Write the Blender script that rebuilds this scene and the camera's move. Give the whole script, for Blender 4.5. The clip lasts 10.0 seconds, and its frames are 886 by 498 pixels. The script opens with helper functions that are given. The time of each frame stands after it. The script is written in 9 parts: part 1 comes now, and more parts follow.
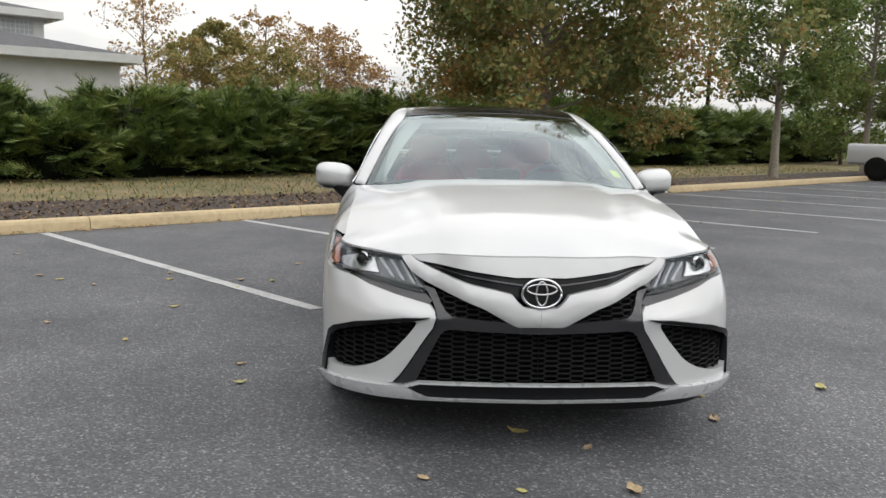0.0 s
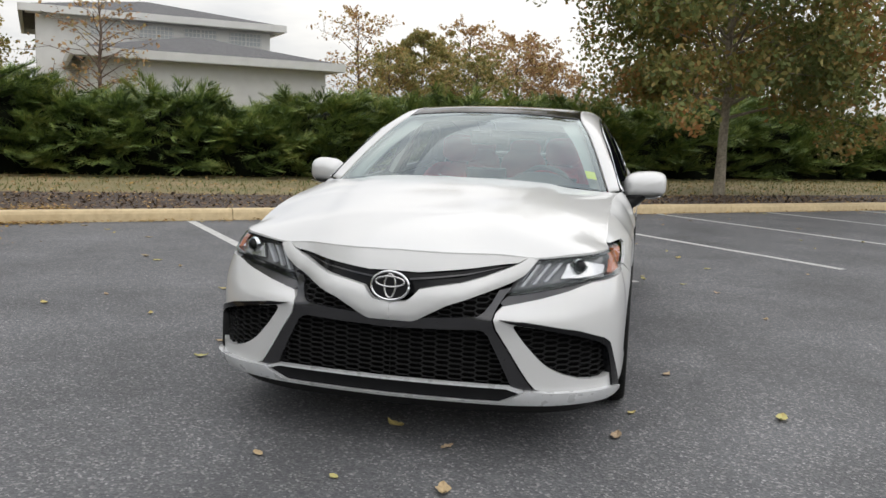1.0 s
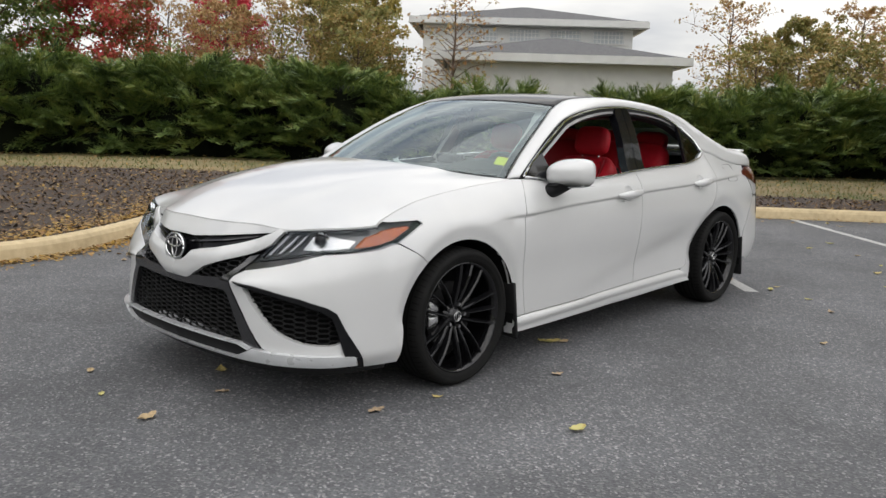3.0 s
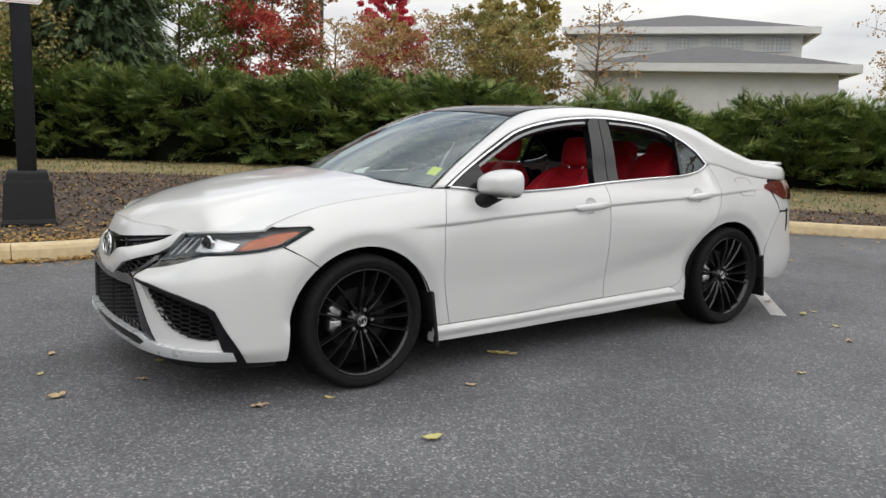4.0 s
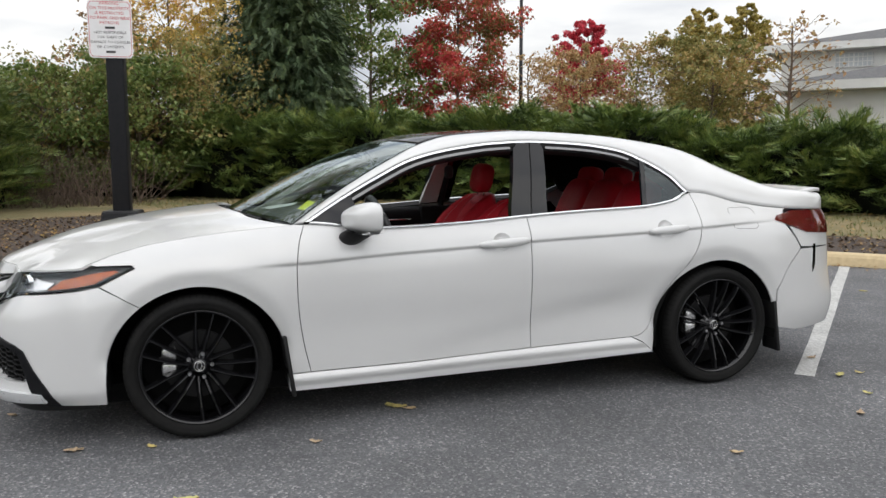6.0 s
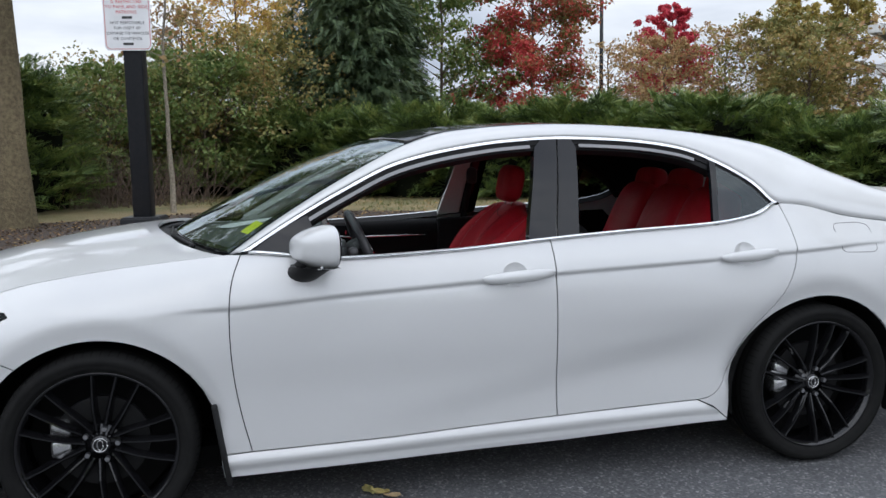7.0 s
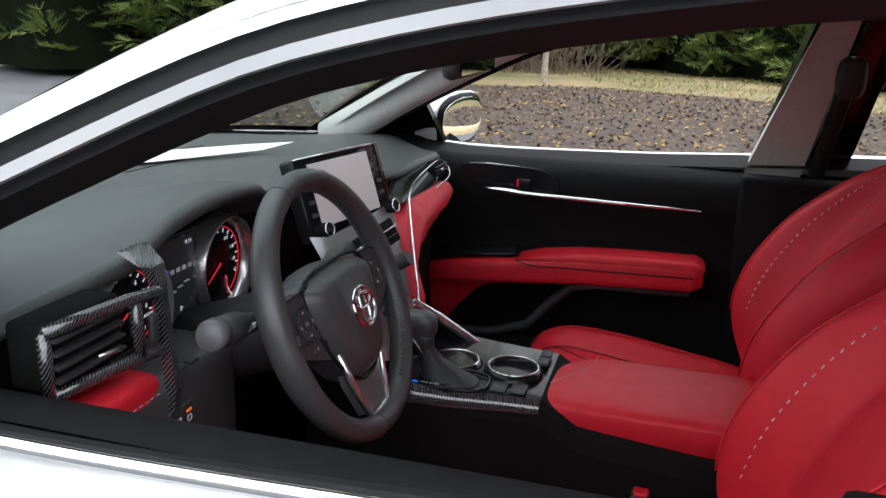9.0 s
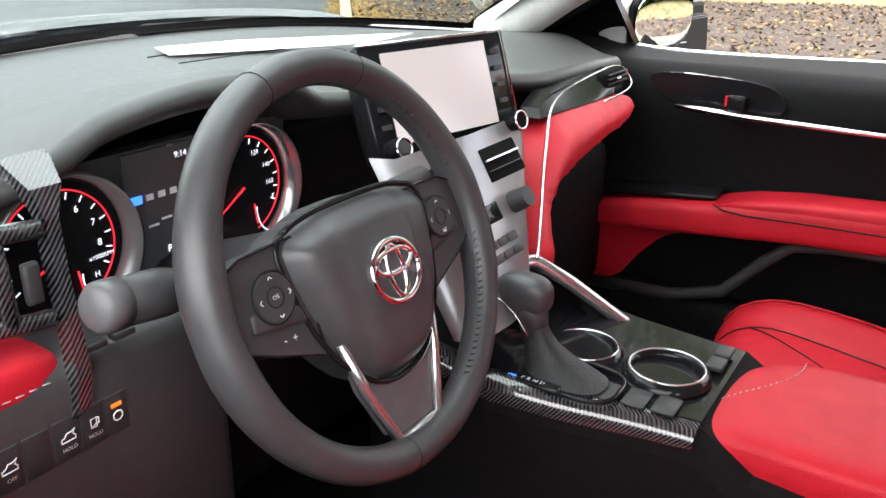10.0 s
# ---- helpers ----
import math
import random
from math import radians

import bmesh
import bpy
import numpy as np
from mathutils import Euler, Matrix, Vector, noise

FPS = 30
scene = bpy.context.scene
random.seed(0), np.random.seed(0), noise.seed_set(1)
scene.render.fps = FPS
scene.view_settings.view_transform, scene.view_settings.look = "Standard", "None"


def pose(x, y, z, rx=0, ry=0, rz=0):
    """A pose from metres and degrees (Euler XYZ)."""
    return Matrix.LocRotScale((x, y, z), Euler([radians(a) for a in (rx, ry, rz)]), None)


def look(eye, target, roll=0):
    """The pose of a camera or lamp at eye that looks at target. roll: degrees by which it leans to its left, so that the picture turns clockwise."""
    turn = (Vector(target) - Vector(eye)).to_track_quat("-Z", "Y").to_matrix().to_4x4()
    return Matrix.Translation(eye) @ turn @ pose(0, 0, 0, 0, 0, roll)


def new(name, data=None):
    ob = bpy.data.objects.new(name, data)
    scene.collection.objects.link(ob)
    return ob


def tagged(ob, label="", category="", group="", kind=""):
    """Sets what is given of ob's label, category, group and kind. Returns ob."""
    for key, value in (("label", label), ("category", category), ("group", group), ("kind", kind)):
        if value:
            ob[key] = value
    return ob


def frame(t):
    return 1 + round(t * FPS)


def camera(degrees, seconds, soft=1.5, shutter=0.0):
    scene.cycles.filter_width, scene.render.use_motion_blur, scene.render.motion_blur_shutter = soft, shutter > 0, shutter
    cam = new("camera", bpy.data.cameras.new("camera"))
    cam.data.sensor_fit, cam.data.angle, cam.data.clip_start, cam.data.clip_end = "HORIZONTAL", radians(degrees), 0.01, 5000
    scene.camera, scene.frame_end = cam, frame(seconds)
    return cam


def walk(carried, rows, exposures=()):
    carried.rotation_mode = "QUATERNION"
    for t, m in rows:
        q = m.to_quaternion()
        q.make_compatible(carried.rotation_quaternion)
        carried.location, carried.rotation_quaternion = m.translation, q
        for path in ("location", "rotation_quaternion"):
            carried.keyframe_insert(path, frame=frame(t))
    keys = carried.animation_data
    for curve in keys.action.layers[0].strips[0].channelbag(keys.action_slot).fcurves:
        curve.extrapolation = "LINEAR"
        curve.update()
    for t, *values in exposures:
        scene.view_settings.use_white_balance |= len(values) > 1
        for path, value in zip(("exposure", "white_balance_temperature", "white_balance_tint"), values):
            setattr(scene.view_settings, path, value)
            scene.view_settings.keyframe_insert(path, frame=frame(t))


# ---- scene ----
cam = camera(56.5, 10.0)
PATH = [
    (0, (-0.535, -4.106, 1.281), (-0.441, -2.129, 0.997), 1.2),
    (0.5, (0.178, -4.065, 1.263), (-0.003, -2.093, 0.987), 1.7),
    (1, (0.914, -4.012, 1.258), (0.462, -2.083, 0.979), 2.0),
    (1.5, (1.585, -3.838, 1.252), (0.878, -1.989, 0.966), 2.1),
    (2, (2.264, -3.627, 1.264), (1.33, -1.884, 0.965), 2.1),
    (2.5, (2.861, -3.331, 1.269), (1.72, -1.718, 0.957), 2.0),
    (4, (4.339, -1.959, 1.312), (2.719, -0.826, 1.011), 1.7),
    (4.5, (4.704, -1.497, 1.318), (2.981, -0.522, 1.037), 1.5),
    (5, (4.907, -0.963, 1.278), (3.103, -0.136, 1.036), 0.5),
    (6.5, (4.445, 0.229, 1.32), (2.535, 0.775, 1.087), -0.5),
    (7, (3.826, 0.57, 1.335), (1.888, 1.004, 1.096), -1.0),
    (7.5, (3.139, 0.91, 1.34), (1.174, 1.175, 1.075), -0.9),
    (8, (2.464, 1.168, 1.338), (0.492, 1.204, 1.009), -0.1),
    (8.5, (1.834, 1.384, 1.338), (-0.103, 1.145, 0.901), 1.1),
    (9, (1.314, 1.409, 1.29), (-0.537, 0.886, 0.743), 2.1),
    (9.5, (0.951, 1.399, 1.201), (-0.764, 0.605, 0.547), 1.6),
    (10, (0.872, 1.406, 1.186), (-0.7, 0.409, 0.455), 0.9),
]
walk(cam, [(t, look(eye, target, roll)) for t, eye, target, roll in PATH],
     exposures=[(0.0, 0.54, 6300, 10), (2.5, 0.55, 6350, 10), (4.5, 0.61, 6350, 10), (6.0, 0.63, 6250, 10), (7.0, 0.49, 5700, 10), (7.5, 0.37, 5500, 10), (8.0, 0.39, 5400, 10), (8.6, 0.72, 5450, 10), (9.0, 1.70, 5950, 10), (9.5, 2.75, 6200, 10), (10.0, 2.98, 6250, 10)])

# ---- light ----
SUN_EL, SUN_AZ = 48.0, 98.0
world = bpy.data.worlds.new("overcast_sky")
scene.world = world
world.use_nodes = True
wt = world.node_tree
wt.nodes.clear()
w_out = wt.nodes.new("ShaderNodeOutputWorld")
w_bg = wt.nodes.new("ShaderNodeBackground")
w_sky = wt.nodes.new("ShaderNodeTexSky")
w_sky.sky_type = "NISHITA"
w_sky.sun_disc = False
w_sky.sun_elevation, w_sky.sun_rotation = radians(SUN_EL), radians(SUN_AZ)
w_sky.air_density, w_sky.dust_density = 1.0, 2.0
w_tc = wt.nodes.new("ShaderNodeTexCoord")
w_map = wt.nodes.new("ShaderNodeMapping")
w_map.inputs["Scale"].default_value = (1.0, 1.0, 4.6)
w_noise = wt.nodes.new("ShaderNodeTexNoise")
w_noise.inputs["Scale"].default_value = 1.7
w_noise.inputs["Detail"].default_value = 6.0
w_noise.inputs["Roughness"].default_value = 0.52
w_ramp = wt.nodes.new("ShaderNodeValToRGB")
w_ramp.color_ramp.elements[0].position, w_ramp.color_ramp.elements[0].color = 0.36, (3.0, 3.15, 3.5, 1)
w_ramp.color_ramp.elements[1].position, w_ramp.color_ramp.elements[1].color = 0.62, (7.9, 7.55, 7.0, 1)
w_mix = wt.nodes.new("ShaderNodeMix")
w_mix.data_type = "RGBA"
w_mix.inputs["Factor"].default_value = 0.9
wt.links.new(w_tc.outputs["Generated"], w_map.inputs["Vector"])
wt.links.new(w_map.outputs["Vector"], w_noise.inputs["Vector"])
wt.links.new(w_noise.outputs["Fac"], w_ramp.inputs["Fac"])
wt.links.new(w_sky.outputs["Color"], w_mix.inputs["A"])
wt.links.new(w_ramp.outputs["Color"], w_mix.inputs["B"])
# an overcast sky is brighter overhead than at the horizon
w_sep = wt.nodes.new("ShaderNodeSeparateXYZ")
w_up = wt.nodes.new("ShaderNodeMapRange")
w_up.inputs["From Min"].default_value, w_up.inputs["From Max"].default_value = 0.12, 0.5
w_up.inputs["To Min"].default_value, w_up.inputs["To Max"].default_value = 0.098, 0.146
wt.links.new(w_tc.outputs["Generated"], w_sep.inputs["Vector"])
wt.links.new(w_sep.outputs["Z"], w_up.inputs["Value"])
wt.links.new(w_up.outputs["Result"], w_bg.inputs["Strength"])
wt.links.new(w_mix.outputs["Result"], w_bg.inputs["Color"])
wt.links.new(w_bg.outputs["Background"], w_out.inputs["Surface"])
sun = new("sun", bpy.data.lights.new("sun", "SUN"))
sun.data.energy, sun.data.angle, sun.data.color = 1.35, radians(150), (1.0, 0.96, 0.9)
sun.matrix_world = pose(0, 0, 20, 90 - SUN_EL, 0, 180 - SUN_AZ)

# ---- materials ----


def nodes_of(name):
    m = bpy.data.materials.new(name)
    m.use_nodes = True
    return m, m.node_tree, m.node_tree.nodes["Principled BSDF"]


def surf(name, c1, c2=None, scale=20.0, rough=0.6, metal=0.0, bump=0.0, bump_scale=200.0, coat=0.0, spec=0.5, big=0.0, rough_var=0.08, island=0.0, piece=0.0):
    """A surface with two scales of colour noise, rough variation and relief."""
    m, t, b = nodes_of(name)
    c2 = c2 or tuple(v * 0.8 for v in c1)
    geo = t.nodes.new("ShaderNodeNewGeometry")
    n1 = t.nodes.new("ShaderNodeTexNoise")
    n1.inputs["Scale"].default_value, n1.inputs["Detail"].default_value = scale, 5.0
    t.links.new(geo.outputs["Position"], n1.inputs["Vector"])
    ramp = t.nodes.new("ShaderNodeMapRange")
    ramp.inputs["From Min"].default_value, ramp.inputs["From Max"].default_value = 0.3, 0.7
    t.links.new(n1.outputs["Fac"], ramp.inputs["Value"])
    mix = t.nodes.new("ShaderNodeMix")
    mix.data_type = "RGBA"
    mix.inputs["A"].default_value, mix.inputs["B"].default_value = (*c1, 1), (*c2, 1)
    t.links.new(ramp.outputs["Result"], mix.inputs["Factor"])
    last = mix.outputs["Result"]
    if big:
        n2 = t.nodes.new("ShaderNodeTexNoise")
        n2.inputs["Scale"].default_value, n2.inputs["Detail"].default_value = scale * 0.06, 3.0
        t.links.new(geo.outputs["Position"], n2.inputs["Vector"])
        r2 = t.nodes.new("ShaderNodeMapRange")
        r2.inputs["From Min"].default_value, r2.inputs["From Max"].default_value = 0.3, 0.7
        r2.inputs["To Min"].default_value, r2.inputs["To Max"].default_value = 1 - big, 1 + big * 0.6
        t.links.new(n2.outputs["Fac"], r2.inputs["Value"])
        hs = t.nodes.new("ShaderNodeHueSaturation")
        t.links.new(r2.outputs["Result"], hs.inputs["Value"])
        t.links.new(last, hs.inputs["Color"])
        last = hs.outputs["Color"]
    if island or piece:
        src = geo.outputs["Random Per Island"] if island else t.nodes.new("ShaderNodeObjectInfo").outputs["Random"]
        amt = island or piece
        r3 = t.nodes.new("ShaderNodeMapRange")
        r3.inputs["To Min"].default_value, r3.inputs["To Max"].default_value = 1 - amt, 1 + amt
        t.links.new(src, r3.inputs["Value"])
        h3 = t.nodes.new("ShaderNodeHueSaturation")
        t.links.new(r3.outputs["Result"], h3.inputs["Value"])
        t.links.new(last, h3.inputs["Color"])
        last = h3.outputs["Color"]
    t.links.new(last, b.inputs["Base Color"])
    b.inputs["Metallic"].default_value = metal
    b.inputs["Specular IOR Level"].default_value = spec
    b.inputs["Coat Weight"].default_value = coat
    b.inputs["Coat Roughness"].default_value = 0.03
    rr = t.nodes.new("ShaderNodeMapRange")
    rr.inputs["To Min"].default_value, rr.inputs["To Max"].default_value = max(0.0, rough - rough_var), min(1.0, rough + rough_var)
    t.links.new(n1.outputs["Fac"], rr.inputs["Value"])
    t.links.new(rr.outputs["Result"], b.inputs["Roughness"])
    if bump:
        n4 = t.nodes.new("ShaderNodeTexNoise")
        n4.inputs["Scale"].default_value, n4.inputs["Detail"].default_value = bump_scale, 4.0
        t.links.new(geo.outputs["Position"], n4.inputs["Vector"])
        bp = t.nodes.new("ShaderNodeBump")
        bp.inputs["Strength"].default_value, bp.inputs["Distance"].default_value = bump, 1.0 / bump_scale
        t.links.new(n4.outputs["Fac"], bp.inputs["Height"])
        t.links.new(bp.outputs["Normal"], b.inputs["Normal"])
    return m


def asphalt():
    m, t, b = nodes_of("asphalt")
    geo = t.nodes.new("ShaderNodeNewGeometry")
    vor = t.nodes.new("ShaderNodeTexVoronoi")
    vor.inputs["Scale"].default_value = 105.0
    t.links.new(geo.outputs["Position"], vor.inputs["Vector"])
    sp = t.nodes.new("ShaderNodeSeparateColor")
    t.links.new(vor.outputs["Color"], sp.inputs["Color"])
    stone = t.nodes.new("ShaderNodeValToRGB")
    e = stone.color_ramp.elements
    e[0].position, e[0].color = 0.0, (0.058, 0.060, 0.065, 1)
    e[1].position, e[1].color = 0.72, (0.100, 0.102, 0.108, 1)
    for p, c in ((0.86, 0.135), (0.95, 0.19), (1.0, 0.27)):
        k = e.new(p)
        k.color = (c, c * 0.99, c * 0.99, 1)
    t.links.new(sp.outputs["Red"], stone.inputs["Fac"])
    n2 = t.nodes.new("ShaderNodeTexNoise")
    n2.inputs["Scale"].default_value, n2.inputs["Detail"].default_value = 0.9, 7.0
    n2.inputs["Roughness"].default_value = 0.62
    t.links.new(geo.outputs["Position"], n2.inputs["Vector"])
    r2 = t.nodes.new("ShaderNodeMapRange")
    r2.inputs["From Min"].default_value, r2.inputs["From Max"].default_value = 0.3, 0.72
    r2.inputs["To Min"].default_value, r2.inputs["To Max"].default_value = 0.72, 1.45
    t.links.new(n2.outputs["Fac"], r2.inputs["Value"])
    hs = t.nodes.new("ShaderNodeHueSaturation")
    t.links.new(stone.outputs["Color"], hs.inputs["Color"])
    t.links.new(r2.outputs["Result"], hs.inputs["Value"])
    # pale dusty scuffs
    n3 = t.nodes.new("ShaderNodeTexNoise")
    n3.inputs["Scale"].default_value, n3.inputs["Detail"].default_value, n3.inputs["Roughness"].default_value = 2.3, 9.0, 0.7
    t.links.new(geo.outputs["Position"], n3.inputs["Vector"])
    r3 = t.nodes.new("ShaderNodeMapRange")
    r3.inputs["From Min"].default_value, r3.inputs["From Max"].default_value = 0.6, 0.78
    r3.inputs["To Max"].default_value = 0.55
    t.links.new(n3.outputs["Fac"], r3.inputs["Value"])
    mx = t.nodes.new("ShaderNodeMix")
    mx.data_type = "RGBA"
    mx.inputs["B"].default_value = (0.20, 0.205, 0.21, 1)
    t.links.new(r3.outputs["Result"], mx.inputs["Factor"])
    t.links.new(hs.outputs["Color"], mx.inputs["A"])
    t.links.new(mx.outputs["Result"], b.inputs["Base Color"])
    b.inputs["Roughness"].default_value = 0.72
    bp = t.nodes.new("ShaderNodeBump")
    bp.inputs["Strength"].default_value, bp.inputs["Distance"].default_value = 0.7, 0.004
    t.links.new(vor.outputs["Distance"], bp.inputs["Height"])
    t.links.new(bp.outputs["Normal"], b.inputs["Normal"])
    return m


def leafy(name, colours, rough=0.55, through_light=0.3, gain=1.0, patch=0.8, speck=0.75):
    """Leaf colours picked per leaf, with light passing through."""
    m, t, b = nodes_of(name)
    geo = t.nodes.new("ShaderNodeNewGeometry")
    ramp = t.nodes.new("ShaderNodeValToRGB")
    e = ramp.color_ramp.elements
    while len(e) < len(colours):
        e.new(0.5)
    for i, c in enumerate(colours):
        e[i].position, e[i].color = i / (len(colours) - 1), (*[v * gain for v in c], 1)
    n = t.nodes.new("ShaderNodeTexNoise")
    n.inputs["Scale"].default_value, n.inputs["Detail"].default_value = patch, 3.0
    t.links.new(geo.outputs["Position"], n.inputs["Vector"])
    ad = t.nodes.new("ShaderNodeMath")
    ad.operation = "MULTIPLY_ADD"
    ad.inputs[1].default_value = 1.5
    t.links.new(n.outputs["Fac"], ad.inputs[0])
    sc = t.nodes.new("ShaderNodeMath")
    sc.operation = "MULTIPLY_ADD"
    sc.inputs[1].default_value, sc.inputs[2].default_value = speck, -0.245 - 0.5 * speck
    t.links.new(geo.outputs["Random Per Island"], sc.inputs[0])
    t.links.new(sc.outputs["Value"], ad.inputs[2])
    t.links.new(ad.outputs["Value"], ramp.inputs["Fac"])
    t.links.new(ramp.outputs["Color"], b.inputs["Base Color"])
    b.inputs["Roughness"].default_value = rough
    if through_light:
        tr = t.nodes.new("ShaderNodeBsdfTranslucent")
        mx = t.nodes.new("ShaderNodeMixShader")
        mx.inputs["Fac"].default_value = through_light
        t.links.new(ramp.outputs["Color"], tr.inputs["Color"])
        t.links.new(b.outputs["BSDF"], mx.inputs[1])
        t.links.new(tr.outputs["BSDF"], mx.inputs[2])
        t.links.new(mx.outputs["Shader"], t.nodes["Material Output"].inputs["Surface"])
    return m


M_ASPHALT = asphalt()
M_LINE = surf("worn_line_paint", (0.62, 0.62, 0.6), (0.34, 0.34, 0.33), 55, 0.7, bump=0.4, bump_scale=160, big=0.2)
M_KERB = surf("kerb_paint", (0.62, 0.50, 0.30), (0.5, 0.39, 0.23), 14, 0.8, bump=0.3, bump_scale=90, big=0.15)
M_MULCH = surf("mulch", (0.045, 0.033, 0.028), (0.095, 0.072, 0.056), 60, 0.9, bump=1.0, bump_scale=60, big=0.3)
M_CHIP = surf("mulch_chip", (0.070, 0.045, 0.030), (0.140, 0.092, 0.056), 40, 0.9, island=0.5)
M_GRASS = surf("dry_grass_soil", (0.30, 0.22, 0.115), (0.13, 0.135, 0.05), 0.55, 0.9, bump=0.8, bump_scale=70, big=0.2)
M_BLADE = leafy("grass_blade", [(0.07, 0.11, 0.025), (0.11, 0.15, 0.035), (0.22, 0.19, 0.08), (0.34, 0.26, 0.13)], 0.6, 0.3)
M_LITTER = leafy("fallen_leaves", [(0.33, 0.18, 0.032), (0.40, 0.25, 0.045), (0.26, 0.14, 0.055), (0.40, 0.27, 0.085), (0.17, 0.095, 0.045)], 0.7, 0.1)
M_BARK = surf("bark", (0.22, 0.18, 0.10), (0.11, 0.085, 0.05), 18, 0.9, bump=1.0, bump_scale=35, big=0.2)
M_BARKPALE = surf("pale_bark", (0.36, 0.32, 0.25), (0.2, 0.17, 0.13), 22, 0.9, bump=0.8, bump_scale=45)
M_TWIG = surf("twig", (0.17, 0.12, 0.085), (0.09, 0.065, 0.05), 20, 0.9)
M_JUNIPER = leafy("juniper_sprays", [(0.014, 0.026, 0.009), (0.040, 0.066, 0.018), (0.080, 0.118, 0.028), (0.135, 0.172, 0.042), (0.21, 0.21, 0.06)], 0.6, 0.18, gain=1.7, patch=1.6, speck=0.65)
M_JUNIPER_SHADE = surf("juniper_core", (0.004, 0.006, 0.003), (0.008, 0.009, 0.005), 6, 0.95, spec=0.05)
M_OAK = leafy("turning_leaves", [(0.055, 0.075, 0.022), (0.085, 0.10, 0.03), (0.12, 0.12, 0.036), (0.16, 0.115, 0.036), (0.20, 0.10, 0.036)], gain=2.1, patch=0.45)
M_GREENTREE = leafy("green_leaves", [(0.035, 0.06, 0.014), (0.065, 0.095, 0.022), (0.10, 0.125, 0.035), (0.15, 0.14, 0.045)], gain=2.1)
M_YELLOW = leafy("yellow_leaves", [(0.085, 0.085, 0.02), (0.17, 0.14, 0.03), (0.22, 0.17, 0.045), (0.2, 0.15, 0.05)], gain=2.0)
M_RUST = leafy("rusty_leaves", [(0.13, 0.085, 0.04), (0.2, 0.11, 0.05), (0.26, 0.18, 0.08), (0.18, 0.15, 0.06)], gain=1.9)
M_MAPLE = leafy("red_leaves", [(0.12, 0.15, 0.04), (0.26, 0.15, 0.05), (0.52, 0.08, 0.06), (0.60, 0.06, 0.075)], patch=0.4)
M_OLIVE = leafy("olive_brown_leaves", [(0.075, 0.085, 0.025), (0.12, 0.115, 0.035), (0.17, 0.135, 0.045), (0.20, 0.13, 0.05)], gain=2.1)
M_GOLD = leafy("golden_leaves", [(0.14, 0.13, 0.03), (0.26, 0.19, 0.04), (0.34, 0.23, 0.06), (0.30, 0.16, 0.05)], gain=2.0)
M_CRIMSON = leafy("crimson_leaves", [(0.26, 0.02, 0.03), (0.42, 0.03, 0.05), (0.50, 0.05, 0.07)], gain=1.3)
M_SPRUCE = leafy("spruce_needles", [(0.016, 0.03, 0.013), (0.034, 0.052, 0.022), (0.056, 0.074, 0.026)], 0.6, 0.1, gain=2.1)
M_SIDING = surf("white_siding", (0.68, 0.68, 0.66), (0.62, 0.62, 0.60), 3, 0.6, big=0.05)
M_SHINGLE = surf("grey_shingles", (0.13, 0.13, 0.13), (0.085, 0.085, 0.09), 9, 0.9, bump=0.6, bump_scale=25)
M_WINPANE = surf("dull_window_pane", (0.5, 0.53, 0.55), (0.42, 0.45, 0.47), 2, 0.15)
M_POST = surf("black_powder_coat", (0.008, 0.009, 0.011), (0.013, 0.013, 0.015), 30, 0.42, spec=0.3)
M_SIGN = surf("white_sign_sheet", (0.74, 0.74, 0.74), (0.68, 0.68, 0.68), 8, 0.45)
M_SIGNRED = surf("red_sign_ink", (0.55, 0.05, 0.05), (0.5, 0.06, 0.06), 40, 0.5)
M_SIGNBLK = surf("black_sign_ink", (0.03, 0.03, 0.03), (0.04, 0.04, 0.04), 40, 0.5)

# ---- shared mesh helpers ----
from mathutils.geometry import delaunay_2d_cdt


def link(name, mesh, mat, parent=None, smooth=False):
    if mat:
        mesh.materials.append(mat)
    if smooth:
        mesh.polygons.foreach_set("use_smooth", np.ones(len(mesh.polygons), dtype=bool))
    ob = new(name, mesh)
    ob.parent = parent
    return ob


def part(name, bm, mat, parent=None, label="", smooth=False):
    """Links a bmesh as one mesh object under a thing or a part."""
    me = bpy.data.meshes.new(name)
    bm.to_mesh(me)
    bm.free()
    ob = link(name, me, mat, parent, smooth)
    return tagged(ob, label) if label else ob


def poly(name, verts, faces, mat, parent=None, label="", smooth=False):
    me = bpy.data.meshes.new(name)
    me.from_pydata([tuple(v) for v in verts], [], [tuple(f) for f in faces])
    me.validate()
    ob = link(name, me, mat, parent, smooth)
    return tagged(ob, label) if label else ob


def soup(name, V, F, mat, parent=None, smooth=False):
    """A big mesh from arrays: V (n, 3), F (m, k) with k corners each."""
    me = bpy.data.meshes.new(name)
    V, F = np.asarray(V, dtype=np.float32), np.asarray(F, dtype=np.int32)
    k = F.shape[1]
    me.vertices.add(len(V))
    me.vertices.foreach_set("co", V.ravel())
    me.loops.add(F.size)
    me.loops.foreach_set("vertex_index", F.ravel())
    me.polygons.add(len(F))
    me.polygons.foreach_set("loop_start", np.arange(len(F), dtype=np.int32) * k)
    me.update(calc_edges=True)
    return link(name, me, mat, parent, smooth)


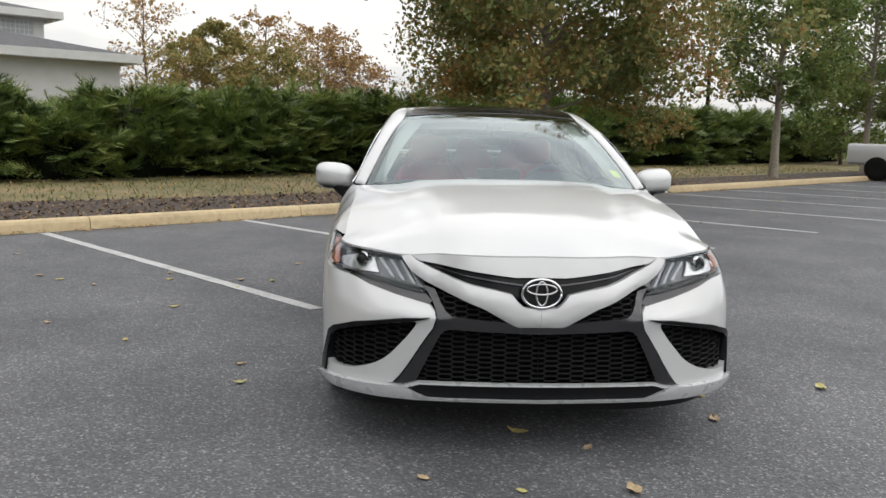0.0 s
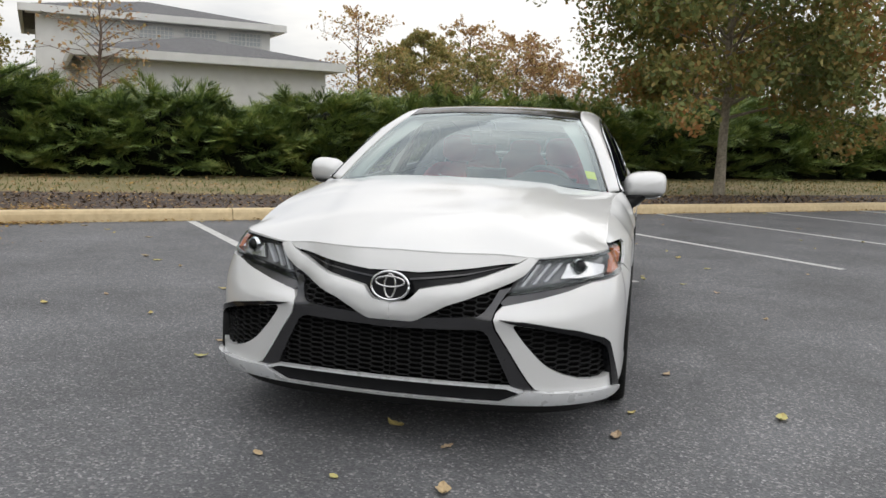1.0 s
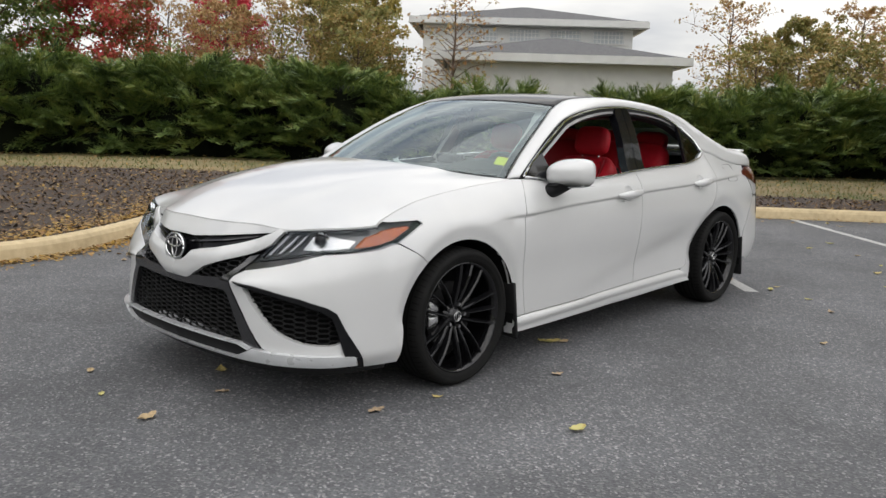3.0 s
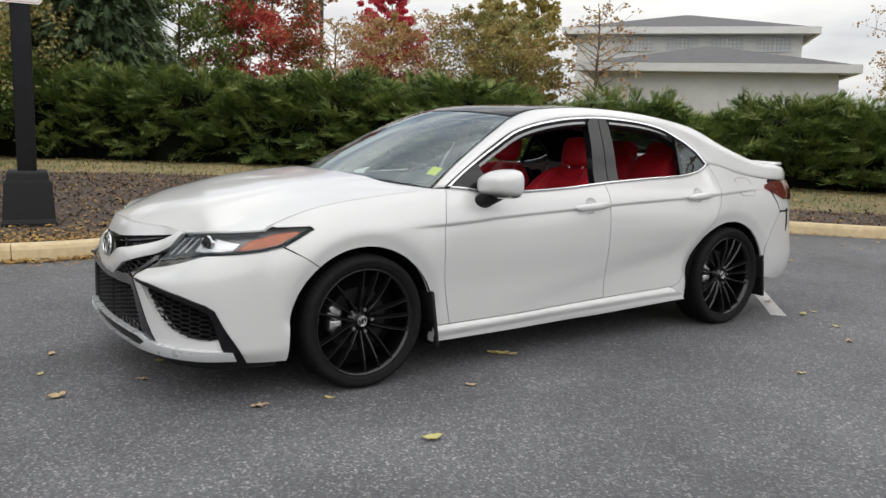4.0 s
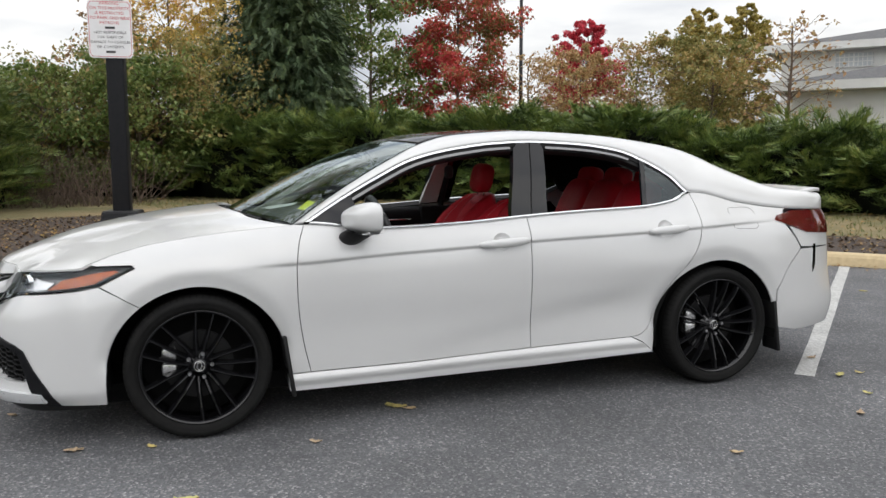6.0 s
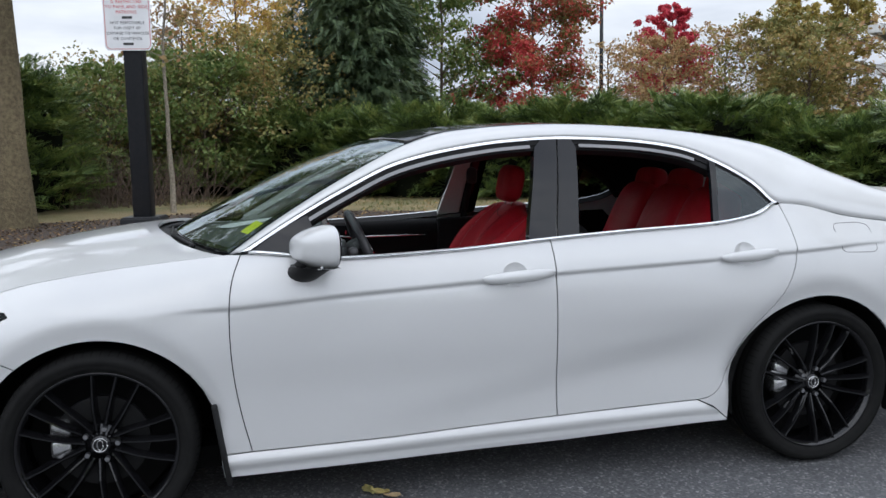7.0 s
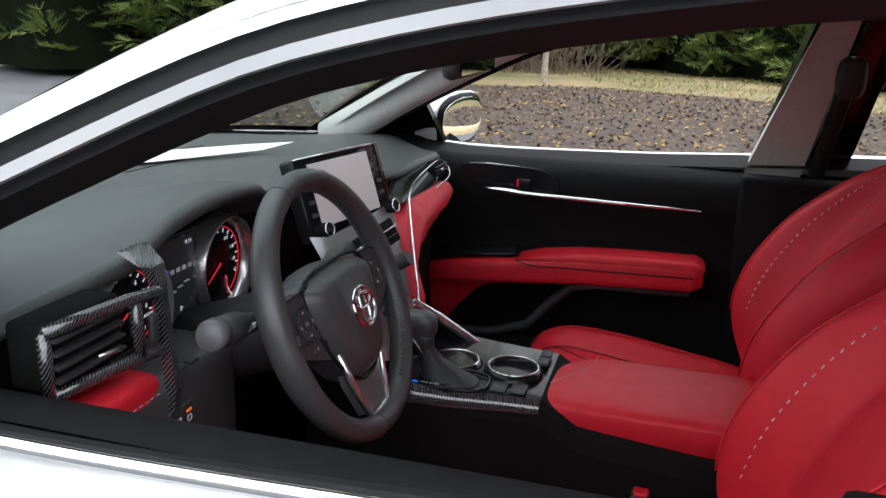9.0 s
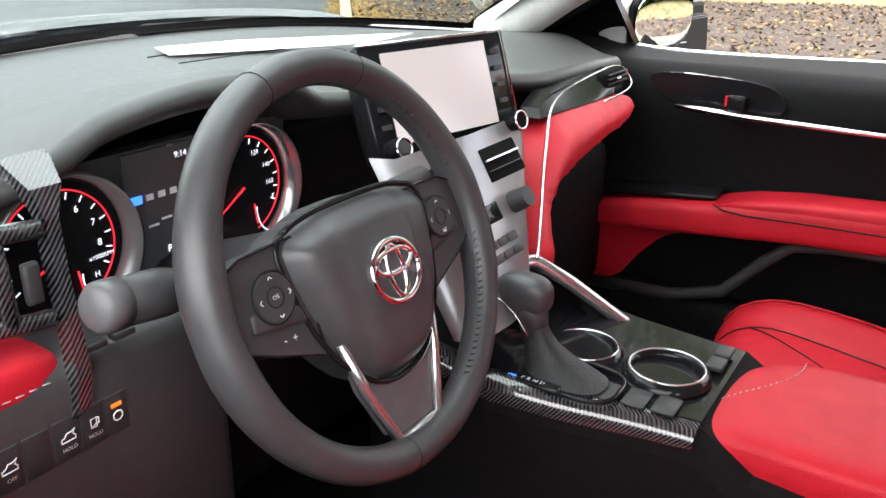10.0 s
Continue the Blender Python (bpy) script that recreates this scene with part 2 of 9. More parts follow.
def tube_arrays(path, radii, sides=8):
    P = np.asarray(path, dtype=float)
    R = np.asarray(radii, dtype=float)
    T = np.gradient(P, axis=0)
    T /= np.linalg.norm(T, axis=1)[:, None] + 1e-9
    up = np.where(np.abs(T[:, 2:3]) > 0.9, np.array([[1.0, 0, 0]]), np.array([[0, 0, 1.0]]))
    A = np.cross(T, up)
    A /= np.linalg.norm(A, axis=1)[:, None] + 1e-9
    for i in range(1, len(A)):
        a = A[i - 1] - T[i] * np.dot(A[i - 1], T[i])
        A[i] = a / (np.linalg.norm(a) + 1e-9)
    B = np.cross(T, A)
    ang = np.linspace(0, 2 * math.pi, sides, endpoint=False)
    V = (P[:, None, :] + R[:, None, None] * (np.cos(ang)[None, :, None] * A[:, None, :] + np.sin(ang)[None, :, None] * B[:, None, :])).reshape(-1, 3)
    F = []
    for i in range(len(P) - 1):
        for j in range(sides):
            k = (j + 1) % sides
            F.append((i * sides + j, i * sides + k, (i + 1) * sides + k, (i + 1) * sides + j))
    return V, np.array(F)


def tube(name, path, radius, mat, parent=None, sides=10, label="", caps=True):
    n = len(path)
    radii = [radius] * n if isinstance(radius, (int, float)) else radius
    V, F = tube_arrays(path, radii, sides)
    faces = [tuple(f) for f in F]
    if caps:
        faces.append(tuple(range(sides))[::-1])
        faces.append(tuple(range((n - 1) * sides, n * sides)))
    return poly(name, V, faces, mat, parent, label, smooth=True)


def box(name, lo, hi, mat, parent=None, label="", bevel=0.0, seg=2, m=None):
    bm = bmesh.new()
    bmesh.ops.create_cube(bm, size=1.0)
    for v in bm.verts:
        v.co = Vector([(lo[i] + hi[i]) / 2 + v.co[i] * (hi[i] - lo[i]) for i in range(3)])
    if bevel:
        bmesh.ops.bevel(bm, geom=bm.edges[:], offset=bevel, segments=seg, affect="EDGES", profile=0.5)
    if m:
        bm.transform(m)
    return part(name, bm, mat, parent, label, smooth=bool(bevel))


def join_arrays(items):
    V, F, n = [], [], 0
    for v, f in items:
        V.append(v)
        F.append(f + n)
        n += len(v)
    return np.concatenate(V), np.concatenate(F)


# ---- the place: lot, kerb and planted bed ----
# s runs along the rear kerb, n across it towards the lot
ES, EN = np.array([0.771, 0.636]), np.array([0.636, -0.771])


def sn(s, n):
    p = ES * s + EN * n
    return float(p[0]), float(p[1])


def chaikin(p, times=3):
    p = [np.array(q, dtype=float) for q in p]
    for _ in range(times):
        q = [p[0]]
        for a, b in zip(p[:-1], p[1:]):
            q += [a * 0.75 + b * 0.25, a * 0.25 + b * 0.75]
        p = q + [p[-1]]
    return p


KERB = chaikin([(-60, -49), (-7.4, -5.4), (-5.9, -4.2), (-4.7, -2.9), (-3.75, -1.6), (-3.55, -0.3), (-4.1, 0.75), (-5.1, 2.0),
                (-6.0, 3.25), (-6.75, 4.15), (-6.0, 4.72), (-4.6, 5.86), (0.0, 9.66), (90, 83.9)], 3)


def kerb_left(i):
    a, b = KERB[max(i - 1, 0)], KERB[min(i + 1, len(KERB) - 1)]
    t = (b - a) / np.linalg.norm(b - a)
    return np.array([-t[1], t[0]])


ground = poly("ground", [(-900, -900, 0), (900, -900, 0), (900, 900, 0), (-900, 900, 0)], [(0, 1, 2, 3)], M_ASPHALT)
tagged(ground, "dark grey worn asphalt with pale aggregate and scuffs", "ground", kind="structure")

# raised bed behind the kerb
bed_pts = [KERB[i] + kerb_left(i) * 0.1 for i in range(len(KERB))]
bm = bmesh.new()
ring = [bm.verts.new((p[0], p[1], 0.125)) for p in bed_pts]
ring += [bm.verts.new((p[0], p[1], 0.125)) for p in ((400, 600), (-600, 600), (-600, -300))]
bm.faces.new(ring)
bmesh.ops.triangulate(bm, faces=bm.faces[:])
bed = part("ground_bed", bm, M_GRASS)
tagged(bed, "dry brown grass and needle litter under the hedge", "grass bed", kind="structure")

# mulch band: follows the kerb, wider round the lamp post
mul_in = [KERB[i] + kerb_left(i) * 0.12 for i in range(len(KERB))]
back = [(30.0, 37.3), (6.2, 17.5), (-2.0, 10.9), (-5.2, 8.5), (-8.6, 7.0), (-12.2, 4.3), (-14.1, -0.2), (-12.4, -2.4), (-12.5, -6.0), (-13.0, -9.6)]
MULCH_POLY = np.array([(p[0], p[1]) for p in mul_in if -14 < p[0] < 40] + [(v[0] + random.uniform(-.05, .05), v[1] + random.uniform(-.05, .05)) for v in chaikin(back, 2)])
vs_, _, fs_, *_ = delaunay_2d_cdt([Vector((float(a), float(b))) for a, b in MULCH_POLY], [], [list(range(len(MULCH_POLY)))], 1, 1e-6)
mulch = poly("mulch_bed", [(v.x, v.y, 0.131) for v in vs_], [tuple(f) for f in fs_], M_MULCH)
tagged(mulch, "dark shredded bark mulch strewn with fallen leaves", "mulch", kind="structure")


def inside(pts, ring_xy):
    x, y = pts[:, 0], pts[:, 1]
    hit = np.zeros(len(pts), dtype=bool)
    n = len(ring_xy)
    for i in range(n):
        (x1, y1), (x2, y2) = ring_xy[i], ring_xy[(i + 1) % n]
        cross = ((y1 > y) != (y2 > y)) & (x < (x2 - x1) * (y - y1) / (y2 - y1 + 1e-12) + x1)
        hit ^= cross
    return hit


# kerb: cast sections with open joints
kerb = tagged(new("kerb"), "yellow-painted concrete kerb with open joints", "kerb", kind="structure")
prof = [(0.0, 0.0), (0.012, 0.10), (0.03, 0.135), (0.06, 0.15), (0.13, 0.152), (0.15, 0.14), (0.155, 0.08)]


def kerb_section(path):
    V, F = [], []
    k = len(prof)
    for i, (p, nl) in enumerate(path):
        for a, z in prof:
            V.append((p[0] + nl[0] * a, p[1] + nl[1] * a, z))
    for i in range(len(path) - 1):
        for j in range(k - 1):
            F.append((i * k + j, i * k + j + 1, (i + 1) * k + j + 1, (i + 1) * k + j))
    F.append(tuple(range(k))[::-1])
    F.append(tuple(range((len(path) - 1) * k, len(path) * k)))
    poly("kerb_section", V, F, M_KERB, kerb, smooth=False)


cum = [0.0]
for a, b in zip(KERB[:-1], KERB[1:]):
    cum.append(cum[-1] + float(np.linalg.norm(b - a)))
cum = np.array(cum)
kx, ky = np.array([p[0] for p in KERB]), np.array([p[1] for p in KERB])
start = cum[np.argmin((kx + 12) ** 2 + (ky + 9) ** 2)]
joint = start
while joint < start + 75:
    u = np.linspace(joint + 0.005, joint + 2.995, 14)
    xs, ys = np.interp(u, cum, kx), np.interp(u, cum, ky)
    tx, ty = np.gradient(xs), np.gradient(ys)
    ln = np.hypot(tx, ty)
    kerb_section([((xs[i], ys[i]), (-ty[i] / ln[i], tx[i] / ln[i])) for i in range(14)])
    joint += 3.0

# parking lines
for k in range(9):
    a, b = 0.05, 5.4
    V, F = [], []
    for j in range(31):
        n = -7.44 + a + (b - a) * j / 30
        for w in (-0.055, 0.055):
            x, y = sn((-0.06 + 2.6 * k) * (1 - j / 30) + (0.19 + 2.71 * k) * j / 30 + w + random.uniform(-.003, .003), n)
            V.append((x, y, 0.004))
        if j:
            F.append((2 * j - 2, 2 * j - 1, 2 * j + 1, 2 * j))
    line = poly("parking_line", V, F, M_LINE)
    tagged(line, "worn white painted parking line on asphalt", "parking line", "parking lines", "structure")

# ---- plants ----
rng = np.random.default_rng(7)


def leaf_arrays(C, N, size, aspect=0.6, jitter=0.35):
    """Folded leaves at centres C, with rough outward directions N."""
    n = len(C)
    D = rng.normal(size=(n, 3))
    D[:, 2] -= 0.25
    D /= np.linalg.norm(D, axis=1)[:, None]
    W = np.cross(D, N + rng.normal(size=(n, 3)) * 0.7)
    W /= np.linalg.norm(W, axis=1)[:, None] + 1e-9
    L = size * (1 + rng.uniform(-jitter, jitter, n))[:, None]
    up = np.cross(W, D) * L * 0.12
    V = np.stack([C - D * L * 0.5, C + W * L * aspect * 0.5 + up, C + D * L * 0.5, C - W * L * aspect * 0.5 + up], axis=1).reshape(-1, 3)
    F = np.arange(4 * n).reshape(n, 4)
    return V, F


def tree(name, base, height, radius, crown_base, leaf_mat, bark, leaves, leaf_size, trunk_r, label, seed, lean=(0, 0), density_low=1.0, twigs=60, shape=1.0):
    """Trunk with limbs and twigs; leaves in clumps round the twig ends."""
    r = random.Random(seed)
    x0, y0, z0 = base
    items = []
    n = 9
    spine = [np.array([x0 + lean[0] * (i / (n - 1)) + r.uniform(-.03, .03) * i * 0.4, y0 + lean[1] * (i / (n - 1)) + r.uniform(-.03, .03) * i * 0.4, z0 + height * 0.93 * i / (n - 1)]) for i in range(n)]
    rad = [trunk_r * (1.25 if i == 0 else 1.0) * (1 - 0.9 * i / (n - 1)) + 0.008 for i in range(n)]
    items.append(tube_arrays(spine, rad, 10))
    ends = []
    for k in range(twigs):
        f = crown_base + (1 - crown_base) * (k + r.random()) / twigs * 0.98
        i = min(int(f * (n - 1)), n - 2)
        root = spine[i] + (spine[i + 1] - spine[i]) * (f * (n - 1) - i)
        g = (f - crown_base) / (1 - crown_base)
        prof_r = radius * (math.sin(math.pi * min(1.0, 0.14 + 0.86 * g ** shape)) ** 0.65 * 0.92 + 0.1)
        a = k * 2.399 + r.uniform(-.5, .5)
        ln = prof_r * r.uniform(0.72, 1.12)
        tip = root + np.array([math.cos(a) * ln, math.sin(a) * ln, ln * r.uniform(0.15, 0.75) * (0.4 + g)])
        mid = (root + tip) / 2 + np.array([r.uniform(-.1, .1), r.uniform(-.1, .1), 0.12 * ln]) * 0.9
        q = rad[i] * 0.42
        items.append(tube_arrays([root, mid, tip], [q, q * 0.5, 0.006], 5))
        ends.append((mid * 0.5 + tip * 0.5, ln * 0.24, 1.0))
        ends.append((tip, ln * 0.3, 1.2))
        ends.append((mid, ln * 0.25, 0.6 * density_low))
        for _ in range(2):
            tt = r.uniform(0.45, 0.95)
            st = mid + (tip - mid) * tt
            off = np.array([r.gauss(0, 1), r.gauss(0, 1), r.gauss(0.35, 0.6)]) * ln * 0.3
            items.append(tube_arrays([st, st + off], [q * 0.35, 0.004], 4))
            ends.append((st + off, ln * 0.22, 0.8))
    top = tagged(new(name), label, name.replace("_", " ").split()[-1])
    top.location = base
    inv = np.array(base)
    V, F = join_arrays(items)
    soup("trunk", V - inv, F, bark, top, smooth=True)
    E0 = np.array([e[0] for e in ends])
    R0 = np.array([e[1] for e in ends])
    W0 = np.array([e[2] for e in ends])
    pick = rng.choice(len(ends), size=leaves, p=W0 / W0.sum())
    D = rng.normal(size=(leaves, 3))
    D /= np.linalg.norm(D, axis=1)[:, None]
    C = E0[pick] + D * (R0[pick] * rng.uniform(0.15, 1.0, leaves) ** 0.6)[:, None] * np.array([1, 1, 0.75])
    C = C[C[:, 2] > z0 + 0.3]
    V, F = leaf_arrays(C, D[:len(C)], leaf_size)
    soup("crown", V - inv, F, leaf_mat, top)
    return top


def spray_arrays(P, D, length, width):
    """Feathery drooping sprays: a bent tapering blade with side tufts."""
    n = len(P)
    D = D / (np.linalg.norm(D, axis=1)[:, None] + 1e-9)
    S = np.cross(D, np.array([0, 0, 1.0]) + rng.normal(size=(n, 3)) * 0.35)
    S /= np.linalg.norm(S, axis=1)[:, None] + 1e-9
    L = (length * rng.uniform(0.7, 1.3, n))[:, None]
    w = width * rng.uniform(0.7, 1.3, n)[:, None]
    Z = np.array([0, 0, 1.0])
    mid = P + D * L * 0.5 + Z * L * 0.04
    tip = P + D * L - Z * L * 0.10
    parts = []
    for f, sd, ln in ((0.10, 1, 0.50), (0.15, -1, 0.46), (0.40, 1, 0.42), (0.45, -1, 0.38), (0.66, 1, 0.32), (0.70, -1, 0.28)):
        base = P + (tip - P) * f
        end = base + (D * 0.9 + S * sd * 0.5 + Z * 0.12) * L * ln
        parts.append(np.stack([base - D * w * 0.5, base + D * w * 0.5, end], axis=1))
    parts.append(np.stack([P - S * w * 0.5, P + S * w * 0.5, tip], axis=1))
    V = np.concatenate(parts, axis=1).reshape(-1, 3)
    F = np.arange(len(V)).reshape(-1, 3)
    return V, F


def shrub(name, cx, cy, rx, ry, h, label, plumes, mat=None, spray=0.19, seed=0, ang=0.0, bough=0.8):
    """A spreading juniper: arching feathered boughs over a near-black shell for the inner shade."""
    g = np.random.default_rng(seed + 11)
    top = tagged(new(name), label, "shrub", "juniper hedge")
    top.location = (cx, cy, 0.125)
    P, D = [], []
    ca, sa = math.cos(ang), math.sin(ang)
    per = 30
    for b in range(plumes):
        az = b * 2.399 + g.uniform(-.5, .5)
        f = g.uniform(0.0, 1.0) ** 0.8
        out = np.array([math.cos(az), math.sin(az), 0.0])
        wide = math.sqrt(max(0.0, 1 - (0.97 * f) ** 2.4))
        root = out * np.array([rx, ry, 0]) * wide * g.uniform(0.62, 0.95) + np.array([0, 0, h * (0.03 + 0.80 * f)])
        length = bough * g.uniform(0.65, 1.25)
        lift = g.uniform(0.15, 0.75) + 0.35 * f
        if b % 17 == 0 and f > 0.4:
            # upright leaders break the outline
            lift, length = g.uniform(1.2, 2.0), bough * 1.15
        axis = out + np.array([g.normal() * 0.45, g.normal() * 0.45, lift])
        axis /= np.linalg.norm(axis)
        side = np.cross(axis, np.array([g.normal() * 0.3, g.normal() * 0.3, 1.0]))
        side /= np.linalg.norm(side)
        t = np.sort(g.uniform(0.0, 1.0, per))
        p = root + axis * (length * t)[:, None] - np.array([0, 0, 1.0]) * (length * 0.22 * t ** 2)[:, None]
        sg = np.where(np.arange(per) % 2 == 0, 1.0, -1.0) * g.uniform(0.25, 0.95, per)
        d = axis + side * sg[:, None] + g.normal(size=(per, 3)) * 0.16 - np.array([0, 0, 0.25]) * t[:, None]
        p = p + side * (sg * length * 0.13 * (1.15 - t))[:, None]
        P.append(p)
        D.append(d * (1.25 - 0.55 * t)[:, None])
    P, D = np.concatenate(P), np.concatenate(D)
    size = np.linalg.norm(D, axis=1)
    P[:, 2] = np.clip(P[:, 2], 0.05, h * 1.14)
    R = np.array([[ca, sa, 0], [-sa, ca, 0], [0, 0, 1]])
    V, F = spray_arrays(P @ R, D @ R, spray * size, spray * 0.12)
    V[:, 2] = np.maximum(V[:, 2], 0.0)
    soup("foliage", V, F, mat or M_JUNIPER, top)
    # smooth near-black shell; its colour stands in for shade between the boughs
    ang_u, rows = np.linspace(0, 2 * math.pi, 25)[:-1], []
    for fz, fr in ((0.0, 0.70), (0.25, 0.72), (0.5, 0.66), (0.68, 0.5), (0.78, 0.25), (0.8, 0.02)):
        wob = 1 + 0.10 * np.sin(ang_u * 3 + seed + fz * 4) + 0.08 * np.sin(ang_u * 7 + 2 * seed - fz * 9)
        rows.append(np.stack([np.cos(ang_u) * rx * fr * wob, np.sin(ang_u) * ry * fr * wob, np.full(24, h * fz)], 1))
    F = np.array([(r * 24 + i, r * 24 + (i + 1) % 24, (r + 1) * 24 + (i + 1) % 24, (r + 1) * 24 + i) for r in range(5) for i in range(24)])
    soup("core", np.concatenate(rows) @ R, F, M_JUNIPER_SHADE, top)
    return top


# juniper hedge along the back of the bed
ANG = math.atan2(0.636, 0.771)
k = 0
for s in np.arange(-22.0, 42.0, 1.9):
    h = float(np.interp(s, [-8, -3.5, -1.5, 3, 5.5, 8, 12], [2.45, 2.45, 1.8, 1.72, 1.78, 2.0, 2.2])) + 0.14 * math.sin(s * 1.7) + rng.uniform(-.12, .12)
    near = 1.0 if s < 14 else 0.0
    n = -16.7 + rng.uniform(-.4, .4)
    if s < -6:
        n += (-6 - s) * 0.22
    x, y = sn(s, n)
    shrub("juniper", x, y, 2.0, 1.9, h, "dark green spreading juniper shrub in a dense hedge", 225 if near else 100, seed=k, ang=ANG, spray=0.33 if near else 0.44)
    k += 1

# open-crowned trees in the strip
tree("oak_tree", (2.6, 14.7, 0.12), 9.6, 3.7, 0.18, M_OAK, M_BARKPALE, 105000, 0.125, 0.10, "young oak with green and rust autumn leaves", 3, twigs=90)
tree("pear_tree", (10.2, 19.6, 0.12), 8.6, 2.0, 0.25, M_GREENTREE, M_BARKPALE, 24000, 0.13, 0.11, "slender tree with olive green leaves beside the lot", 5, twigs=70)
tree("pear_tree", (16.3, 25.6, 0.12), 9.0, 2.6, 0.22, M_GREENTREE, M_BARKPALE, 22000, 0.16, 0.12, "slender tree with yellowing green leaves by the lot", 8, twigs=70)
# ---- car: paints and trims ----
M_PAINT = surf("pearl_white_paint", (0.575, 0.578, 0.575), (0.56, 0.562, 0.56), 3, 0.30, metal=0.05, coat=0.85, rough_var=0.03, big=0.02)
for nd in M_PAINT.node_tree.nodes:
    if nd.bl_idname == "ShaderNodeBsdfPrincipled":
        nd.inputs["Coat IOR"].default_value = 1.5
M_CHROME = surf("chrome", (0.80, 0.81, 0.82), (0.72, 0.73, 0.74), 30, 0.09, metal=1.0, rough_var=0.03)
M_SATIN = surf("satin_silver", (0.62, 0.62, 0.62), (0.55, 0.55, 0.55), 40, 0.24, metal=0.9, rough_var=0.05)
M_GUNMETAL = surf("dark_grey_gloss_trim", (0.036, 0.036, 0.039), (0.027, 0.027, 0.029), 40, 0.22, metal=0.4, coat=0.6, rough_var=0.05)
M_PIANO = surf("gloss_black_trim", (0.006, 0.0065, 0.0075), (0.010, 0.010, 0.011), 20, 0.10, coat=0.08, rough_var=0.03, spec=0.14)
M_BLACKP = surf("black_plastic", (0.009, 0.009, 0.0095), (0.014, 0.014, 0.014), 60, 0.55, bump=0.15, bump_scale=500, spec=0.25)
M_RUBBER = surf("tyre_rubber", (0.0065, 0.0065, 0.0065), (0.011, 0.011, 0.0105), 25, 0.72, bump=0.2, bump_scale=300, spec=0.12)
M_SEAL = surf("rubber_seal", (0.008, 0.008, 0.009), (0.013, 0.013, 0.013), 40, 0.6, spec=0.2)
M_DARK = surf("black_void_lining", (0.004, 0.004, 0.004), (0.007, 0.007, 0.007), 30, 0.9, spec=0.1)
M_VISOR = surf("smoked_acrylic", (0.20, 0.20, 0.205), (0.17, 0.17, 0.175), 10, 0.2, coat=0.4)
M_STEEL = surf("brake_steel", (0.42, 0.42, 0.43), (0.3, 0.3, 0.31), 50, 0.35, metal=1.0)
M_AMBER = surf("amber_lens", (0.44, 0.105, 0.018), (0.24, 0.045, 0.010), 60, 0.25, coat=0.3)
M_REDLENS = surf("dark_red_lens", (0.11, 0.006, 0.008), (0.05, 0.004, 0.005), 30, 0.1, coat=1.0)
M_LIP = surf("silver_lip_paint", (0.66, 0.67, 0.68), (0.60, 0.61, 0.62), 20, 0.28, metal=0.2, coat=0.8, rough_var=0.04)
M_BADGE = surf("matte_black_badge", (0.006, 0.006, 0.007), (0.009, 0.009, 0.01), 20, 0.5, spec=0.2)
M_DRL = surf("pale_light_guide", (0.46, 0.47, 0.49), (0.38, 0.39, 0.41), 50, 0.2, coat=0.6)
M_WHEEL = surf("gloss_black_alloy", (0.0045, 0.0045, 0.005), (0.007, 0.007, 0.008), 20, 0.10, coat=0.3, rough_var=0.03, spec=0.35)
M_PILLAR = surf("gloss_black_pillar_film", (0.005, 0.0055, 0.007), (0.007, 0.007, 0.009), 12, 0.07, coat=0.12, rough_var=0.02, spec=0.32)
M_LAMPBOX = surf("lamp_housing_grey", (0.17, 0.17, 0.175), (0.11, 0.11, 0.115), 30, 0.3, metal=0.5, coat=0.4)
M_STICKER = surf("yellow_green_sticker", (0.72, 0.78, 0.02), (0.66, 0.74, 0.02), 20, 0.55)
M_PAPER = surf("white_paper", (0.8, 0.8, 0.78), (0.74, 0.74, 0.72), 12, 0.8)
M_MIRROR = surf("mirror_glass", (0.86, 0.87, 0.88), (0.84, 0.85, 0.86), 5, 0.02, metal=1.0, rough_var=0.005)


def glass(name, tint, gloss=1.0, base=0.06, power=4.0):
    m, t, b = nodes_of(name)
    t.nodes.remove(b)
    tr = t.nodes.new("ShaderNodeBsdfTransparent")
    tr.inputs["Color"].default_value = (*tint, 1)
    gl = t.nodes.new("ShaderNodeBsdfGlossy")
    gl.inputs["Roughness"].default_value = 0.015
    gl.inputs["Color"].default_value = (gloss * 0.87, gloss * 0.97, gloss, 1)
    lw = t.nodes.new("ShaderNodeLayerWeight")
    pw = t.nodes.new("ShaderNodeMath")
    pw.operation = "POWER"
    pw.inputs[1].default_value = power
    t.links.new(lw.outputs["Facing"], pw.inputs[0])
    fr = t.nodes.new("ShaderNodeMath")
    fr.operation = "MULTIPLY_ADD"
    fr.inputs[1].default_value, fr.inputs[2].default_value = 0.92 - base, base
    t.links.new(pw.outputs["Value"], fr.inputs[0])
    mx = t.nodes.new("ShaderNodeMixShader")
    t.links.new(fr.outputs["Value"], mx.inputs["Fac"])
    t.links.new(tr.outputs["BSDF"], mx.inputs[1])
    t.links.new(gl.outputs["BSDF"], mx.inputs[2])
    t.links.new(mx.outputs["Shader"], t.nodes["Material Output"].inputs["Surface"])
    return m


M_GLASS = glass("windscreen_glass", (0.66, 0.74, 0.72), gloss=0.8, base=0.12, power=3.0)
M_CLEAR = glass("clear_lens", (0.93, 0.94, 0.95), gloss=0.8, base=0.035, power=4.5)
M_TINT = glass("tinted_glass", (0.16, 0.17, 0.18))

# ---- car: body form ----


